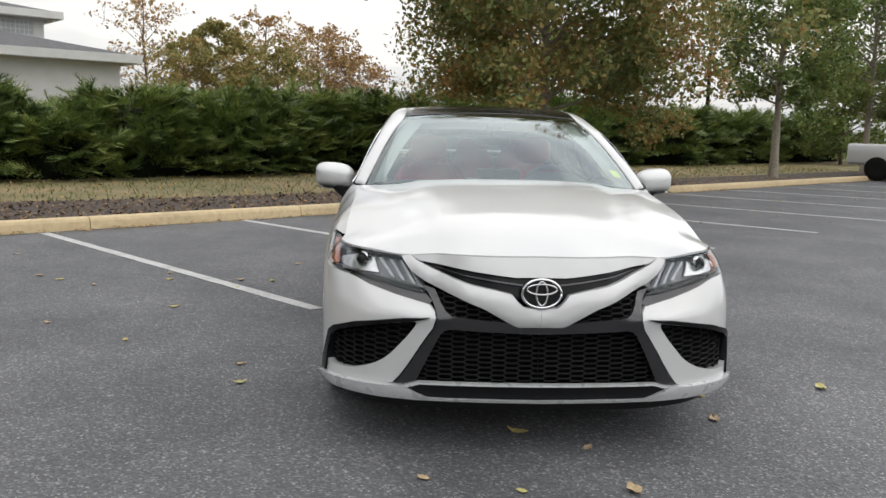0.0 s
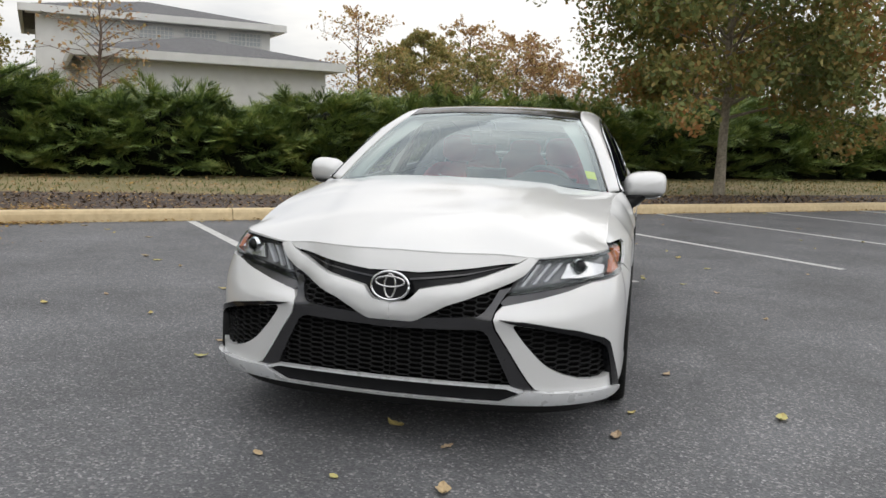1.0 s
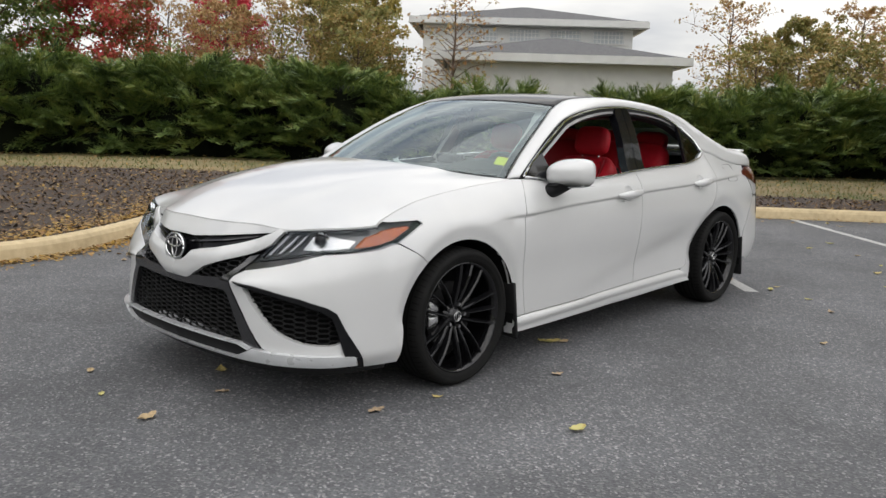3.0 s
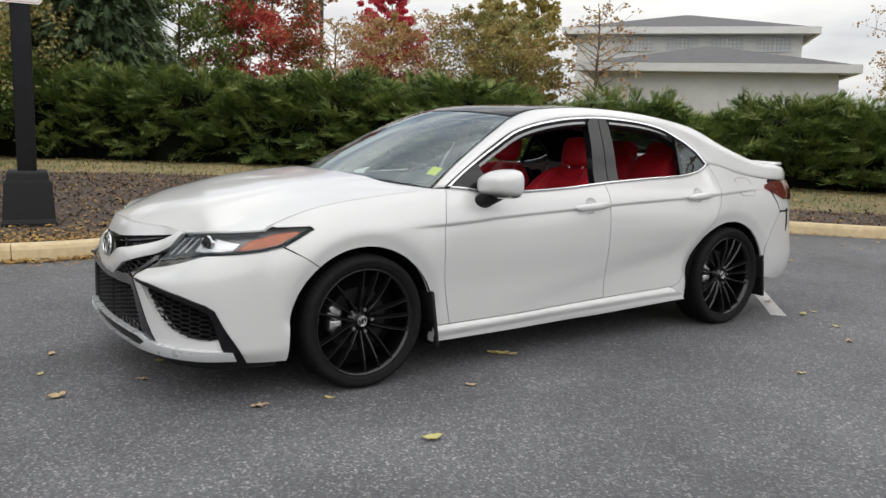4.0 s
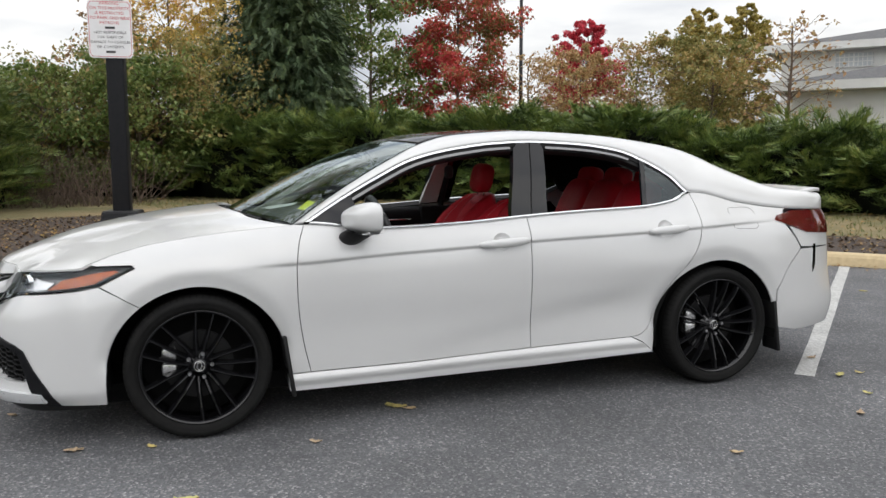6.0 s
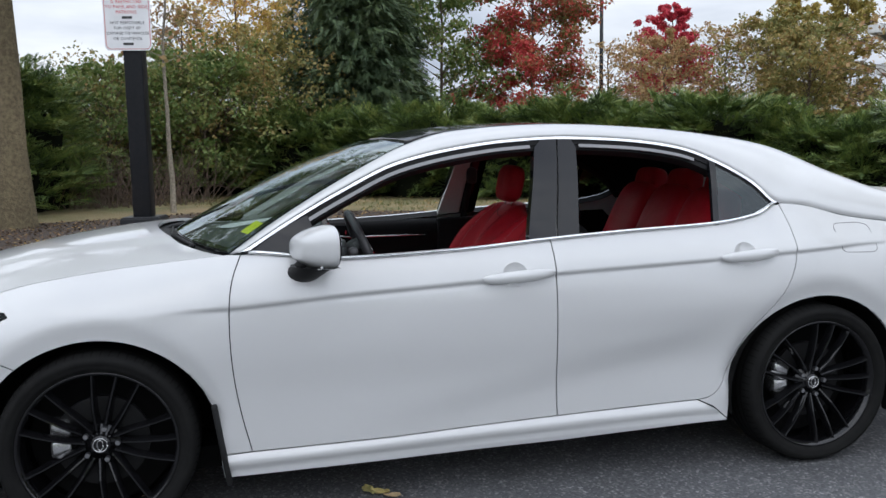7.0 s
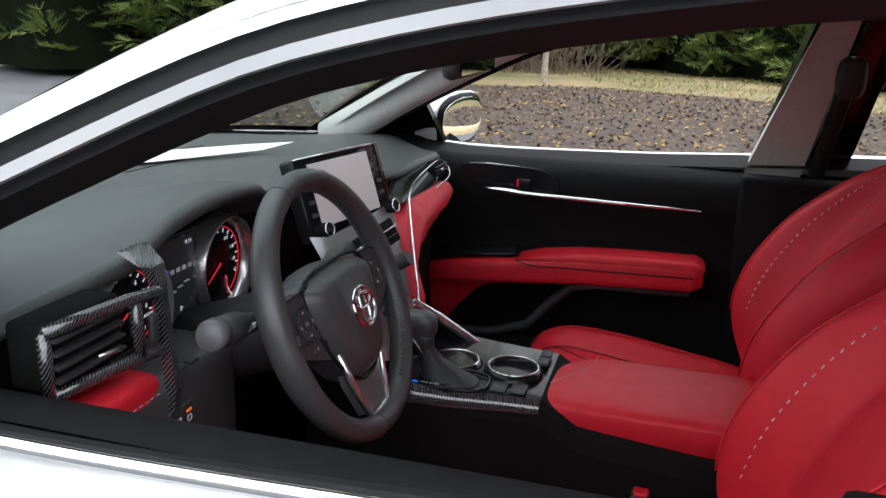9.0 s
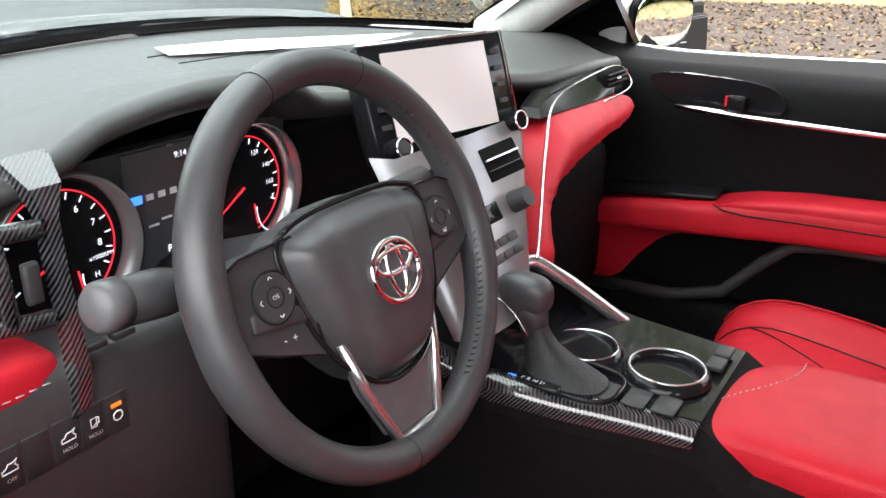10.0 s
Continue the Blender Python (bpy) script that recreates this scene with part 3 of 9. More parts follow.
def hermite(xs, ys):
    """Smooth interpolation through (x, y), with no overshoot."""
    xs, ys = np.asarray(xs, float), np.asarray(ys, float)
    d = np.diff(ys) / np.diff(xs)
    m = np.zeros(len(xs))
    m[0], m[-1] = d[0], d[-1]
    for i in range(1, len(xs) - 1):
        if d[i - 1] * d[i] > 0:
            m[i] = 2 * d[i - 1] * d[i] / (d[i - 1] + d[i]) if abs(d[i - 1] + d[i]) > 1e-9 else 0

    def f(x):
        x = np.asarray(x, float)
        c = np.clip(x, xs[0], xs[-1])
        i = np.clip(np.searchsorted(xs, c, side="right") - 1, 0, len(xs) - 2)
        h = xs[i + 1] - xs[i]
        t = (c - xs[i]) / h
        return (2 * t ** 3 - 3 * t ** 2 + 1) * ys[i] + (t ** 3 - 2 * t ** 2 + t) * h * m[i] + (-2 * t ** 3 + 3 * t ** 2) * ys[i + 1] + (t ** 3 - t ** 2) * h * m[i + 1]
    return f


def sstep(a, b, x):
    t = np.clip((np.asarray(x, float) - a) / (b - a), 0, 1)
    return t * t * (3 - 2 * t)


# plan outline of half the car, from the nose to the tail
STATIONS = []


def station(x, y, *profile):
    STATIONS.append((x, y, profile))


NOSE = ((0.18, 0.05), (0.27, 0.0), (0.42, 0.0), (0.55, 0.0), (0.62, 0.008), (0.66, 0.014), (0.72, 0.032), (0.80, 0.075), (0.9, 0.16))
station(0.0, -0.986, *NOSE)
station(0.13, -0.983, *NOSE)
station(0.27, -0.975, (0.18, 0.05), (0.27, 0.0), (0.55, 0.0), (0.60, 0.01), (0.66, 0.03), (0.72, 0.055), (0.80, 0.095), (0.9, 0.18))
station(0.45, -0.956, (0.18, 0.05), (0.27, 0.0), (0.50, -0.004), (0.555, -0.012), (0.60, 0.045), (0.64, 0.09), (0.70, 0.12), (0.76, 0.143), (0.80, 0.16), (0.9, 0.24))
station(0.62, -0.903, (0.18, 0.05), (0.27, 0.0), (0.50, -0.002), (0.56, 0.005), (0.61, 0.04), (0.66, 0.085), (0.72, 0.125), (0.78, 0.15), (0.9, 0.24))
station(0.75, -0.832, (0.18, 0.055), (0.27, 0.0), (0.50, 0.0), (0.57, 0.008), (0.63, 0.03), (0.70, 0.075), (0.76, 0.115), (0.80, 0.14), (0.9, 0.23))
station(0.838, -0.74, (0.18, 0.06), (0.27, 0.0), (0.50, 0.004), (0.58, 0.009), (0.66, 0.03), (0.72, 0.06), (0.77, 0.09), (0.80, 0.11), (0.9, 0.2))
station(0.882, -0.62, (0.18, 0.06), (0.27, 0.005), (0.50, 0.006), (0.60, 0.011), (0.68, 0.028), (0.74, 0.05), (0.80, 0.09), (0.9, 0.17))
station(0.903, -0.47, (0.18, 0.05), (0.27, 0.01), (0.50, 0.008), (0.62, 0.009), (0.70, 0.02), (0.76, 0.042), (0.80, 0.07), (0.9, 0.15))
station(0.915, -0.22, (0.18, 0.05), (0.30, 0.012), (0.50, 0.004), (0.65, 0.0), (0.74, 0.008), (0.80, 0.03), (0.86, 0.075), (0.92, 0.14))
station(0.918, 0.1, (0.18, 0.06), (0.30, 0.02), (0.50, 0.008), (0.68, 0.0), (0.78, 0.004), (0.86, 0.04), (0.92, 0.09), (0.98, 0.16))
station(0.914, 0.48, (0.18, 0.05), (0.24, 0.036), (0.30, 0.03), (0.45, 0.024), (0.65, 0.006), (0.80, 0.002), (0.88, 0.022), (0.94, 0.055), (0.99, 0.10))
station(0.906, 1.0, (0.18, 0.05), (0.24, 0.036), (0.30, 0.032), (0.45, 0.027), (0.65, 0.008), (0.80, 0.004), (0.88, 0.022), (0.94, 0.05), (0.99, 0.09))
station(0.902, 1.7, (0.18, 0.05), (0.24, 0.036), (0.30, 0.0355), (0.45, 0.034), (0.60, 0.016), (0.72, 0.007), (0.84, 0.006), (0.90, 0.02), (0.99, 0.075), (1.1, 0.14))
station(0.908, 2.3, (0.18, 0.05), (0.24, 0.038), (0.30, 0.038), (0.45, 0.042), (0.60, 0.022), (0.72, 0.004), (0.86, 0.004), (0.92, 0.02), (1.0, 0.07), (1.1, 0.14))
station(0.920, 2.83, (0.18, 0.06), (0.30, 0.02), (0.50, 0.008), (0.68, 0.0), (0.80, 0.006), (0.90, 0.02), (0.98, 0.07), (1.08, 0.14))
station(0.912, 3.2, (0.18, 0.07), (0.30, 0.02), (0.50, 0.0), (0.68, 0.0), (0.80, 0.01), (0.90, 0.04), (0.98, 0.10), (1.08, 0.18))
station(0.885, 3.48, (0.18, 0.09), (0.30, 0.02), (0.42, 0.0), (0.60, 0.006), (0.80, 0.02), (0.90, 0.045), (0.98, 0.10), (1.08, 0.18))
station(0.81, 3.69, (0.18, 0.12), (0.30, 0.02), (0.42, 0.0), (0.60, 0.02), (0.80, 0.035), (0.90, 0.05), (0.98, 0.09), (1.08, 0.16))
station(0.66, 3.83, (0.18, 0.14), (0.30, 0.02), (0.42, 0.0), (0.60, 0.03), (0.80, 0.05), (0.90, 0.06), (0.98, 0.09), (1.08, 0.14))
station(0.38, 3.91, (0.18, 0.14), (0.30, 0.02), (0.42, 0.0), (0.60, 0.03), (0.80, 0.06), (0.90, 0.07), (0.98, 0.09), (1.08, 0.12))
station(0.0, 3.93, (0.18, 0.14), (0.30, 0.02), (0.42, 0.0), (0.60, 0.03), (0.80, 0.06), (0.90, 0.07), (0.98, 0.09), (1.08, 0.12))

sx_ = np.array([q[0] for q in STATIONS])
sy_ = np.array([q[1] for q in STATIONS])
SK = np.concatenate([[0], np.cumsum(np.hypot(np.diff(sx_), np.diff(sy_)))])
SD = np.linspace(0, SK[-1], 900)
RX, RY = hermite(SK, sx_)(SD), hermite(SK, sy_)(SD)
_tx, _ty = np.gradient(RX), np.gradient(RY)
for _ in range(12):
    _tx = np.convolve(np.pad(_tx, 3, mode="edge"), np.ones(7) / 7, "valid")
    _ty = np.convolve(np.pad(_ty, 3, mode="edge"), np.ones(7) / 7, "valid")
_tl = np.hypot(_tx, _ty)
NX, NY = _ty / _tl, -_tx / _tl
ZD = np.linspace(0.15, 1.12, 195)
_prof = np.array([hermite([p[0] for p in q[2]], [p[1] for p in q[2]])(ZD) for q in STATIONS])
INSET = np.array([hermite(SK, _prof[:, j])(SD) for j in range(len(ZD))]).T


def s_of_y(y):
    i = len(RY) // 12
    return np.interp(y, RY[i:-20], SD[i:-20])


def s_of_x(x):
    i = int(np.argmax(RX > 0.895))
    return np.interp(x, RX[:i], SD[:i])


# upper edge of the lower body: bonnet edge, then waist line, then rear wing
TY = [-0.5, -0.35, -0.2, 0.1, 0.35, 0.5, 0.87, 1.27, 1.69, 1.97, 2.38, 2.58, 2.69, 2.8, 3.0, 3.3, 3.55, 3.68]
TX = [0.80, 0.793, 0.787, 0.787, 0.797, 0.822, 0.842, 0.839, 0.826, 0.819, 0.81, 0.797, 0.778, 0.778, 0.79, 0.795, 0.77, 0.72]
TZ = [0.808, 0.864, 0.902, 0.943, 0.966, 0.979, 0.945, 0.956, 0.983, 0.998, 1.015, 1.045, 1.09, 1.08, 1.03, 0.99, 0.975, 0.97]
top_x, top_z = hermite(TY, TX), hermite(TY, TZ)
_zs = np.concatenate([s_of_x([0, 0.3, 0.45, 0.6, 0.75, 0.84]), s_of_y(TY)])
_zv = np.concatenate([[0.797, 0.793, 0.787, 0.778, 0.793, 0.800], TZ])
z_top = hermite(_zs, _zv)
CREASE_Z = hermite([0.0, 0.28, 0.46, 0.84, 1.39, 1.66, 2.36, 2.69, 3.1, 3.6], [0.79, 0.795, 0.80, 0.822, 0.846, 0.86, 0.884, 0.90, 0.92, 0.93])
TUCK_Z = hermite([0.6, 1.2, 1.7, 2.1, 2.4], [0.36, 0.43, 0.52, 0.60, 0.66])


def body(s, z, off=0.0):
    """A point of the lower body at s round the plan and height z."""
    s, z = np.asarray(s, float), np.asarray(z, float)
    rx, ry = np.interp(s, SD, RX), np.interp(s, SD, RY)
    nx, ny = np.interp(s, SD, NX), np.interp(s, SD, NY)

    def table(ss, zz):
        i = np.clip(ss / SD[-1] * (len(SD) - 1), 0, len(SD) - 1.001)
        j = np.clip((zz - ZD[0]) / (ZD[-1] - ZD[0]) * (len(ZD) - 1), 0, len(ZD) - 1.001)
        a, b = i.astype(int), j.astype(int)
        f, g = i - a, j - b
        return (INSET[a, b] * (1 - f) + INSET[a + 1, b] * f) * (1 - g) + (INSET[a, b + 1] * (1 - f) + INSET[a + 1, b + 1] * f) * g
    zt = z_top(s)
    ins = table(s, z)
    side = sstep(-0.56, -0.46, ry) * (1 - sstep(3.62, 3.75, ry))
    v = (z - 0.18) / (zt - 0.18)
    want = rx - top_x(ry)
    ins = ins + side * (want - table(s, zt)) * sstep(0.55, 1.0, v)
    # shoulder crease with an undercut below it
    d = z - CREASE_Z(ry)
    amp = sstep(0.22, 0.5, ry) * (1 - sstep(2.95, 3.35, ry))
    under = np.where(d > 0, 0.0, np.where(d > -0.009, -d / 0.009, np.exp((d + 0.009) / 0.05)))
    ins = ins + amp * 0.0105 * under
    # lower flank tuck
    d2 = z - TUCK_Z(ry)
    amp2 = sstep(0.8, 1.5, ry) * (1 - sstep(2.2, 2.5, ry))
    ins = ins + amp2 * 0.014 * sstep(0.0, -0.13, d2)
    # wheel-arch lips
    for wy in (0.0, 2.825):
        r = np.hypot(ry - wy, z - 0.325)
        ins = ins + 0.020 * (1 - sstep(0.388, 0.465, r)) * (z > 0.3) * sstep(0.32, 0.42, z)
    return np.stack([rx - nx * (ins - off), ry - ny * (ins - off), z], axis=-1)


# ---- panel builder ----


def densify(loop, res, closed=True):
    out = []
    n = len(loop)
    for i in range(n if closed else n - 1):
        a, b = np.array(loop[i], float), np.array(loop[(i + 1) % n], float)
        k = max(1, int(math.ceil(np.linalg.norm(b - a) / res)))
        out += [a + (b - a) * j / k for j in range(k)]
    if not closed:
        out.append(np.array(loop[-1], float))
    return out


def area2(loop):
    p = np.array(loop)
    q = np.roll(p, -1, axis=0)
    return float(np.sum(p[:, 0] * q[:, 1] - q[:, 0] * p[:, 1]))


def inset_loop(loop, d):
    """Moves a closed loop inwards by d."""
    p = np.array(loop, float)
    if area2(p) < 0:
        d = -d
    out = []
    n = len(p)
    for i in range(n):
        a, b, c = p[i - 1], p[i], p[(i + 1) % n]
        t1, t2 = b - a, c - b
        t1, t2 = t1 / (np.linalg.norm(t1) + 1e-9), t2 / (np.linalg.norm(t2) + 1e-9)
        n1, n2 = np.array([-t1[1], t1[0]]), np.array([-t2[1], t2[0]])
        k = n1 + n2
        l = np.dot(k, k)
        k = k / l * 2 if l > 0.5 else k
        out.append(b + k * d)
    return np.array(out)


def round_loop(loop, r=0.25, times=2):
    p = [np.array(q, float) for q in loop]
    for _ in range(times):
        q = []
        for i in range(len(p)):
            a, b = p[i], p[(i + 1) % len(p)]
            q += [a * (1 - r) + b * r, a * r + b * (1 - r)]
        p = q
    return p


def crease_rows():
    """Rows of points along the shoulder crease, in (s, z)."""
    y = np.arange(0.16, 3.4, 0.012)
    return np.concatenate([np.stack([s_of_y(y), CREASE_Z(y) + d], 1) for d in (0.010, 0.0006, -0.0045, -0.0095, -0.018, -0.032)])


def add_crease(g, P, res):
    rows = crease_rows()
    rows = rows[inside(rows, P)]
    near = np.min(np.hypot(rows[:, None, 0] - P[None, :, 0], rows[:, None, 1] - P[None, :, 1]), axis=1)
    rows = rows[near > 0.006]
    y_g = np.interp(g[:, 0], SD, RY)
    d = g[:, 1] - CREASE_Z(y_g)
    g = g[(d > 0.02) | (d < -0.05) | (y_g < 0.16) | (y_g > 3.4)]
    return np.concatenate([g, rows])


def fill(loop, res, crease=False):
    """Triangles that fill a closed loop, with points inside."""
    b = densify(loop, res)
    P = np.array(b)
    lo, hi = P.min(0), P.max(0)
    gx, gy = np.meshgrid(np.arange(lo[0] + res / 2, hi[0], res), np.arange(lo[1] + res / 2, hi[1], res))
    gx[::2] += res * 0.5
    g = np.stack([gx.ravel(), gy.ravel()], 1)
    g = g[inside(g, P)]
    if len(g):
        dist = np.min(np.hypot(g[:, None, 0] - P[None, :, 0], g[:, None, 1] - P[None, :, 1]), axis=1)
        g = g[dist > res * 0.6]
    if crease:
        g = add_crease(g, P, res)
    n = len(b)
    allp = [Vector((float(v[0]), float(v[1]))) for v in list(b) + list(g)]
    edges = [(i, (i + 1) % n) for i in range(n)]
    vs, _, fs, *_ = delaunay_2d_cdt(allp, edges, [list(range(n))], 1, 1e-6)
    V = np.array([(v.x, v.y) for v in vs])
    F = [tuple(f) for f in fs if abs(area2(V[list(f)])) > 4e-6]
    return V, F, n


def shell(name, V2, F, mapper, mat, parent, thick, flip=False, mirror=False, label=""):
    """Maps a flat filling to space and turns its edge inwards."""
    V = mapper(V2[:, 0], V2[:, 1], 0.0)
    W = mapper(V2[:, 0], V2[:, 1], -thick)
    if mirror:
        V, W = V * np.array([-1, 1, 1]), W * np.array([-1, 1, 1])
    count = {}
    for f in F:
        for i in range(len(f)):
            a, b = f[i], f[(i + 1) % len(f)]
            count[(a, b)] = 1
    rim = [(a, b) for (a, b) in count if (b, a) not in count and max(V2[a][0], V2[b][0]) > 1e-4 or (b, a) not in count and min(V2[a][0], V2[b][0]) < -1e-4]
    rv = {}
    verts = [tuple(v) for v in V]
    for a, b in rim:
        for k in (a, b):
            if k not in rv:
                rv[k] = (len(verts), len(verts) + 1)
                verts.append(tuple(V[k]))
                verts.append(tuple(W[k]))
    faces = list(F)
    nf = len(faces)
    for a, b in rim:
        faces.append((rv[a][0], rv[a][1], rv[b][1], rv[b][0]))
    if flip != mirror:
        faces = [f[::-1] for f in faces]
    me = bpy.data.meshes.new(name)
    me.from_pydata(verts, [], faces)
    me.polygons.foreach_set("use_smooth", np.array([i < nf for i in range(len(faces))]))
    ob = link(name, me, mat, parent)
    return tagged(ob, label) if label else ob


def panel(name, loop, mat, parent, off=0.0, thick=0.012, res=0.03, gap=0.002, mirror=False, label="", surface=None, crease=False):
    """A body panel with this outline in (s, z)."""
    lp = inset_loop(densify(loop, res * 0.8), gap) if gap else densify(loop, res * 0.8)
    V2, F, _ = fill([tuple(p) for p in lp], res, crease)
    fn = surface or body
    flip = area2([V2[i] for i in F[0]]) < 0
    return shell(name, V2, F, lambda a, b, o: fn(a, b, off + o), mat, parent, thick, flip=flip, mirror=mirror, label=label)


def both(name, loop, mat, parent, **kw):
    return [panel(name, loop, mat, parent, mirror=m, **kw) for m in (False, True)]


def yz(pts):
    return [(float(s_of_y(y)), z) for y, z in pts]


def xz(pts):
    return [(float(s_of_x(x)), z) for x, z in pts]


def arch(wy, a0, a1, n=22, r=0.39, zc=0.32):
    """Arch edge from angle a0 to a1 (degrees, 0 towards the tail, 90 up)."""
    return [(wy + r * 1.03 * math.cos(radians(a0 + (a1 - a0) * i / n)), zc + r * math.sin(radians(a0 + (a1 - a0) * i / n))) for i in range(n + 1)]


def top_run(y0, y1, n=16, drop=0.0):
    return [(y0 + (y1 - y0) * i / n, float(top_z(y0 + (y1 - y0) * i / n)) - drop) for i in range(n + 1)]


car = new("car")
tagged(car, "pearl white four-door sedan with black wheels and red leather", "car")

# fenders, doors, quarter panels, sills
DOOR_F = [(0.504, 0.976), (0.467, 0.89), (0.454, 0.771), (0.457, 0.589), (0.479, 0.423), (0.515, 0.268)]
DOOR_R = [(2.69, 1.085), (2.708, 0.981), (2.697, 0.843), (2.625, 0.707), (2.5, 0.575), (2.427, 0.44), (2.387, 0.349), (2.345, 0.312), (2.29, 0.303)]
DOOR_F = [tuple(q) for q in chaikin(DOOR_F, 2)]
DOOR_R = [tuple(q) for q in chaikin(DOOR_R, 2)]
HL_TOP = [(-0.50, 0.80), (-0.42, 0.812), (-0.315, 0.812)]
fender = yz([(-0.265, 0.803), (-0.299, 0.787), (-0.381, 0.747), (-0.416, 0.729), (-0.335, 0.684)] + arch(0.0, 128, 3, 26) + [(0.408, 0.264), (0.500, 0.2675)] + DOOR_F[::-1] + top_run(0.46, -0.47, 18) + [(-0.43, 0.813), (-0.36, 0.8155), (-0.277, 0.8165)])
both("front_fender", fender, M_PAINT, car, crease=True, res=0.024)
doorf = yz(DOOR_F + [(1.035, 0.270), (1.685, 0.288), (1.676, 0.519), (1.672, 0.74), (1.667, float(top_z(1.667)))] + top_run(1.64, 0.53, 22))
doorr = yz([(1.6675, float(top_z(1.6675))), (1.6725, 0.74), (1.6765, 0.519), (1.6855, 0.288)] + DOOR_R[::-1] + top_run(2.66, 1.70, 20))
quarter = yz(DOOR_R[::1] + [(2.36, 0.27), (2.42, 0.215)] + arch(2.825, 175, 8, 24) + [(3.235, 0.30), (3.22, 0.52), (3.3, 0.66), (3.4, 0.76), (3.30, 0.90), (3.33, 0.97)] + top_run(3.36, 2.70, 14))
both("quarter_panel", quarter, M_PAINT, car, crease=True, res=0.024)


def sill_surface(s, z, off=0.0):
    p = body(s, z, off)
    z = np.asarray(z, float)
    lip_z = np.interp(np.asarray(s, float), [float(s_of_y(0.5)), float(s_of_y(2.3))], [0.264, 0.300])
    bulge = 0.018 * sstep(0.0, 0.022, lip_z - z) - 0.010 * sstep(0.040, 0.060, lip_z - z) + 0.006 * sstep(0.062, 0.075, lip_z - z)
    p[..., 0] += bulge
    return p


sill = yz([(0.412, 0.178), (0.404, 0.2625), (0.505, 0.2665), (1.035, 0.2695), (1.69, 0.2875), (2.29, 0.3025), (2.36, 0.267), (2.42, 0.213)] + [(2.2, 0.203), (1.7, 0.186), (1.03, 0.180)])
both("side_sill", sill, M_PAINT, car, surface=sill_surface, thick=0.05, res=0.012)

# rear bumper and lamps
rear_b = [(float(s_of_y(3.24)), 0.30), (float(s_of_y(3.225)), 0.52), (float(s_of_y(3.3)), 0.655), (float(s_of_y(3.4)), 0.752)] + [(SK[-1] - u, 0.752 - 0.05 * (u < 0.4)) for u in (0.85, 0.5, 0.02)] + [(SK[-1] - u, 0.26 + 0.03 * (u > 0.6)) for u in (0.02, 0.4, 0.8)] + [(float(s_of_y(3.4)), 0.27)]
both("rear_bumper", rear_b, M_PAINT, car, gap=0.0006)
lamp_r = [(float(s_of_y(3.225)), 0.925), (float(s_of_y(3.26)), 0.950), (float(s_of_y(3.40)), 0.974)] + [(SK[-1] - u, z) for u, z in ((0.8, 0.972), (0.45, 0.955), (0.45, 0.86), (0.8, 0.824))] + [(float(s_of_y(3.46)), 0.845), (float(s_of_y(3.30)), 0.90)]
both("tail_lamp", lamp_r, M_REDLENS, car, off=0.006, label="dark red and black tail lamp")
both("rear_air_slit", yz([(3.515, 0.775), (3.535, 0.775), (3.525, 0.66), (3.50, 0.61), (3.497, 0.65)]), M_PIANO, car, off=0.003, gap=0, thick=0.01, res=0.012, label="black air slit in the rear bumper")
trunk = [(float(s_of_y(3.33)), 0.885), (float(s_of_y(3.5)), 0.857), (SK[-1] - 0.8, 0.835), (SK[-1] - 0.46, 0.86), (SK[-1] - 0.46, 0.96), (SK[-1] - 0.46, 1.05), (SK[-1] - 0.01, 1.06), (SK[-1] - 0.01, 0.71), (SK[-1] - 0.5, 0.71), (SK[-1] - 0.85, 0.755), (float(s_of_y(3.405)), 0.765)]
both("trunk_face", trunk, M_PAINT, car, gap=0.0006)

# black sheet added behind the panel gaps, in place of the shade there
liner = yz([(0.46, 0.22), (0.44, 0.4), (0.44, 0.9), (0.5, 0.93), (2.6, 0.96), (2.68, 0.9), (2.6, 0.7), (2.44, 0.5), (2.36, 0.33), (2.3, 0.24)])
both("door_shut_lining", liner, M_DARK, car, off=-0.022, thick=0.02, gap=0, res=0.08)

# ---- nose ----
HEAD = xz([(0.602, 0.774), (0.565, 0.746), (0.53, 0.715), (0.483, 0.664), (0.461, 0.636), (0.50, 0.640), (0.594, 0.656), (0.698, 0.676), (0.755, 0.690), (0.808, 0.702)]) + yz([(-0.60, 0.712), (-0.50, 0.720), (-0.43, 0.730), (-0.387, 0.750), (-0.305, 0.789), (-0.272, 0.803), (-0.283, 0.811), (-0.36, 0.810), (-0.43, 0.807), (-0.50, 0.802)]) + [(float(s_of_y(-0.6)), 0.797)] + xz([(0.82, 0.794), (0.75, 0.787), (0.67, 0.779)])
INTAKE = round_loop(xz([(0.470, 0.545), (0.55, 0.530), (0.64, 0.516), (0.737, 0.496), (0.80, 0.474), (0.836, 0.444), (0.853, 0.375), (0.850, 0.318), (0.75, 0.318), (0.665, 0.346), (0.60, 0.384), (0.522, 0.472)]), 0.2, 2)
# white corner of the bumper, round the intake
corner = xz([(0.440, 0.602), (0.412, 0.580), (0.404, 0.557), (0.416, 0.518), (0.466, 0.442), (0.512, 0.366), (0.547, 0.314), (0.572, 0.285), (0.61, 0.272), (0.84, 0.272)]) + yz([(-0.66, 0.262), (-0.62, 0.20), (-0.405, 0.19), (-0.402, 0.3)] + arch(0.0, 172, 128, 12) + [(-0.335, 0.684), (-0.420, 0.727), (-0.50, 0.714), (-0.60, 0.706)]) + xz([(0.808, 0.696), (0.765, 0.684), (0.702, 0.661), (0.642, 0.644), (0.582, 0.629), (0.501, 0.613)])


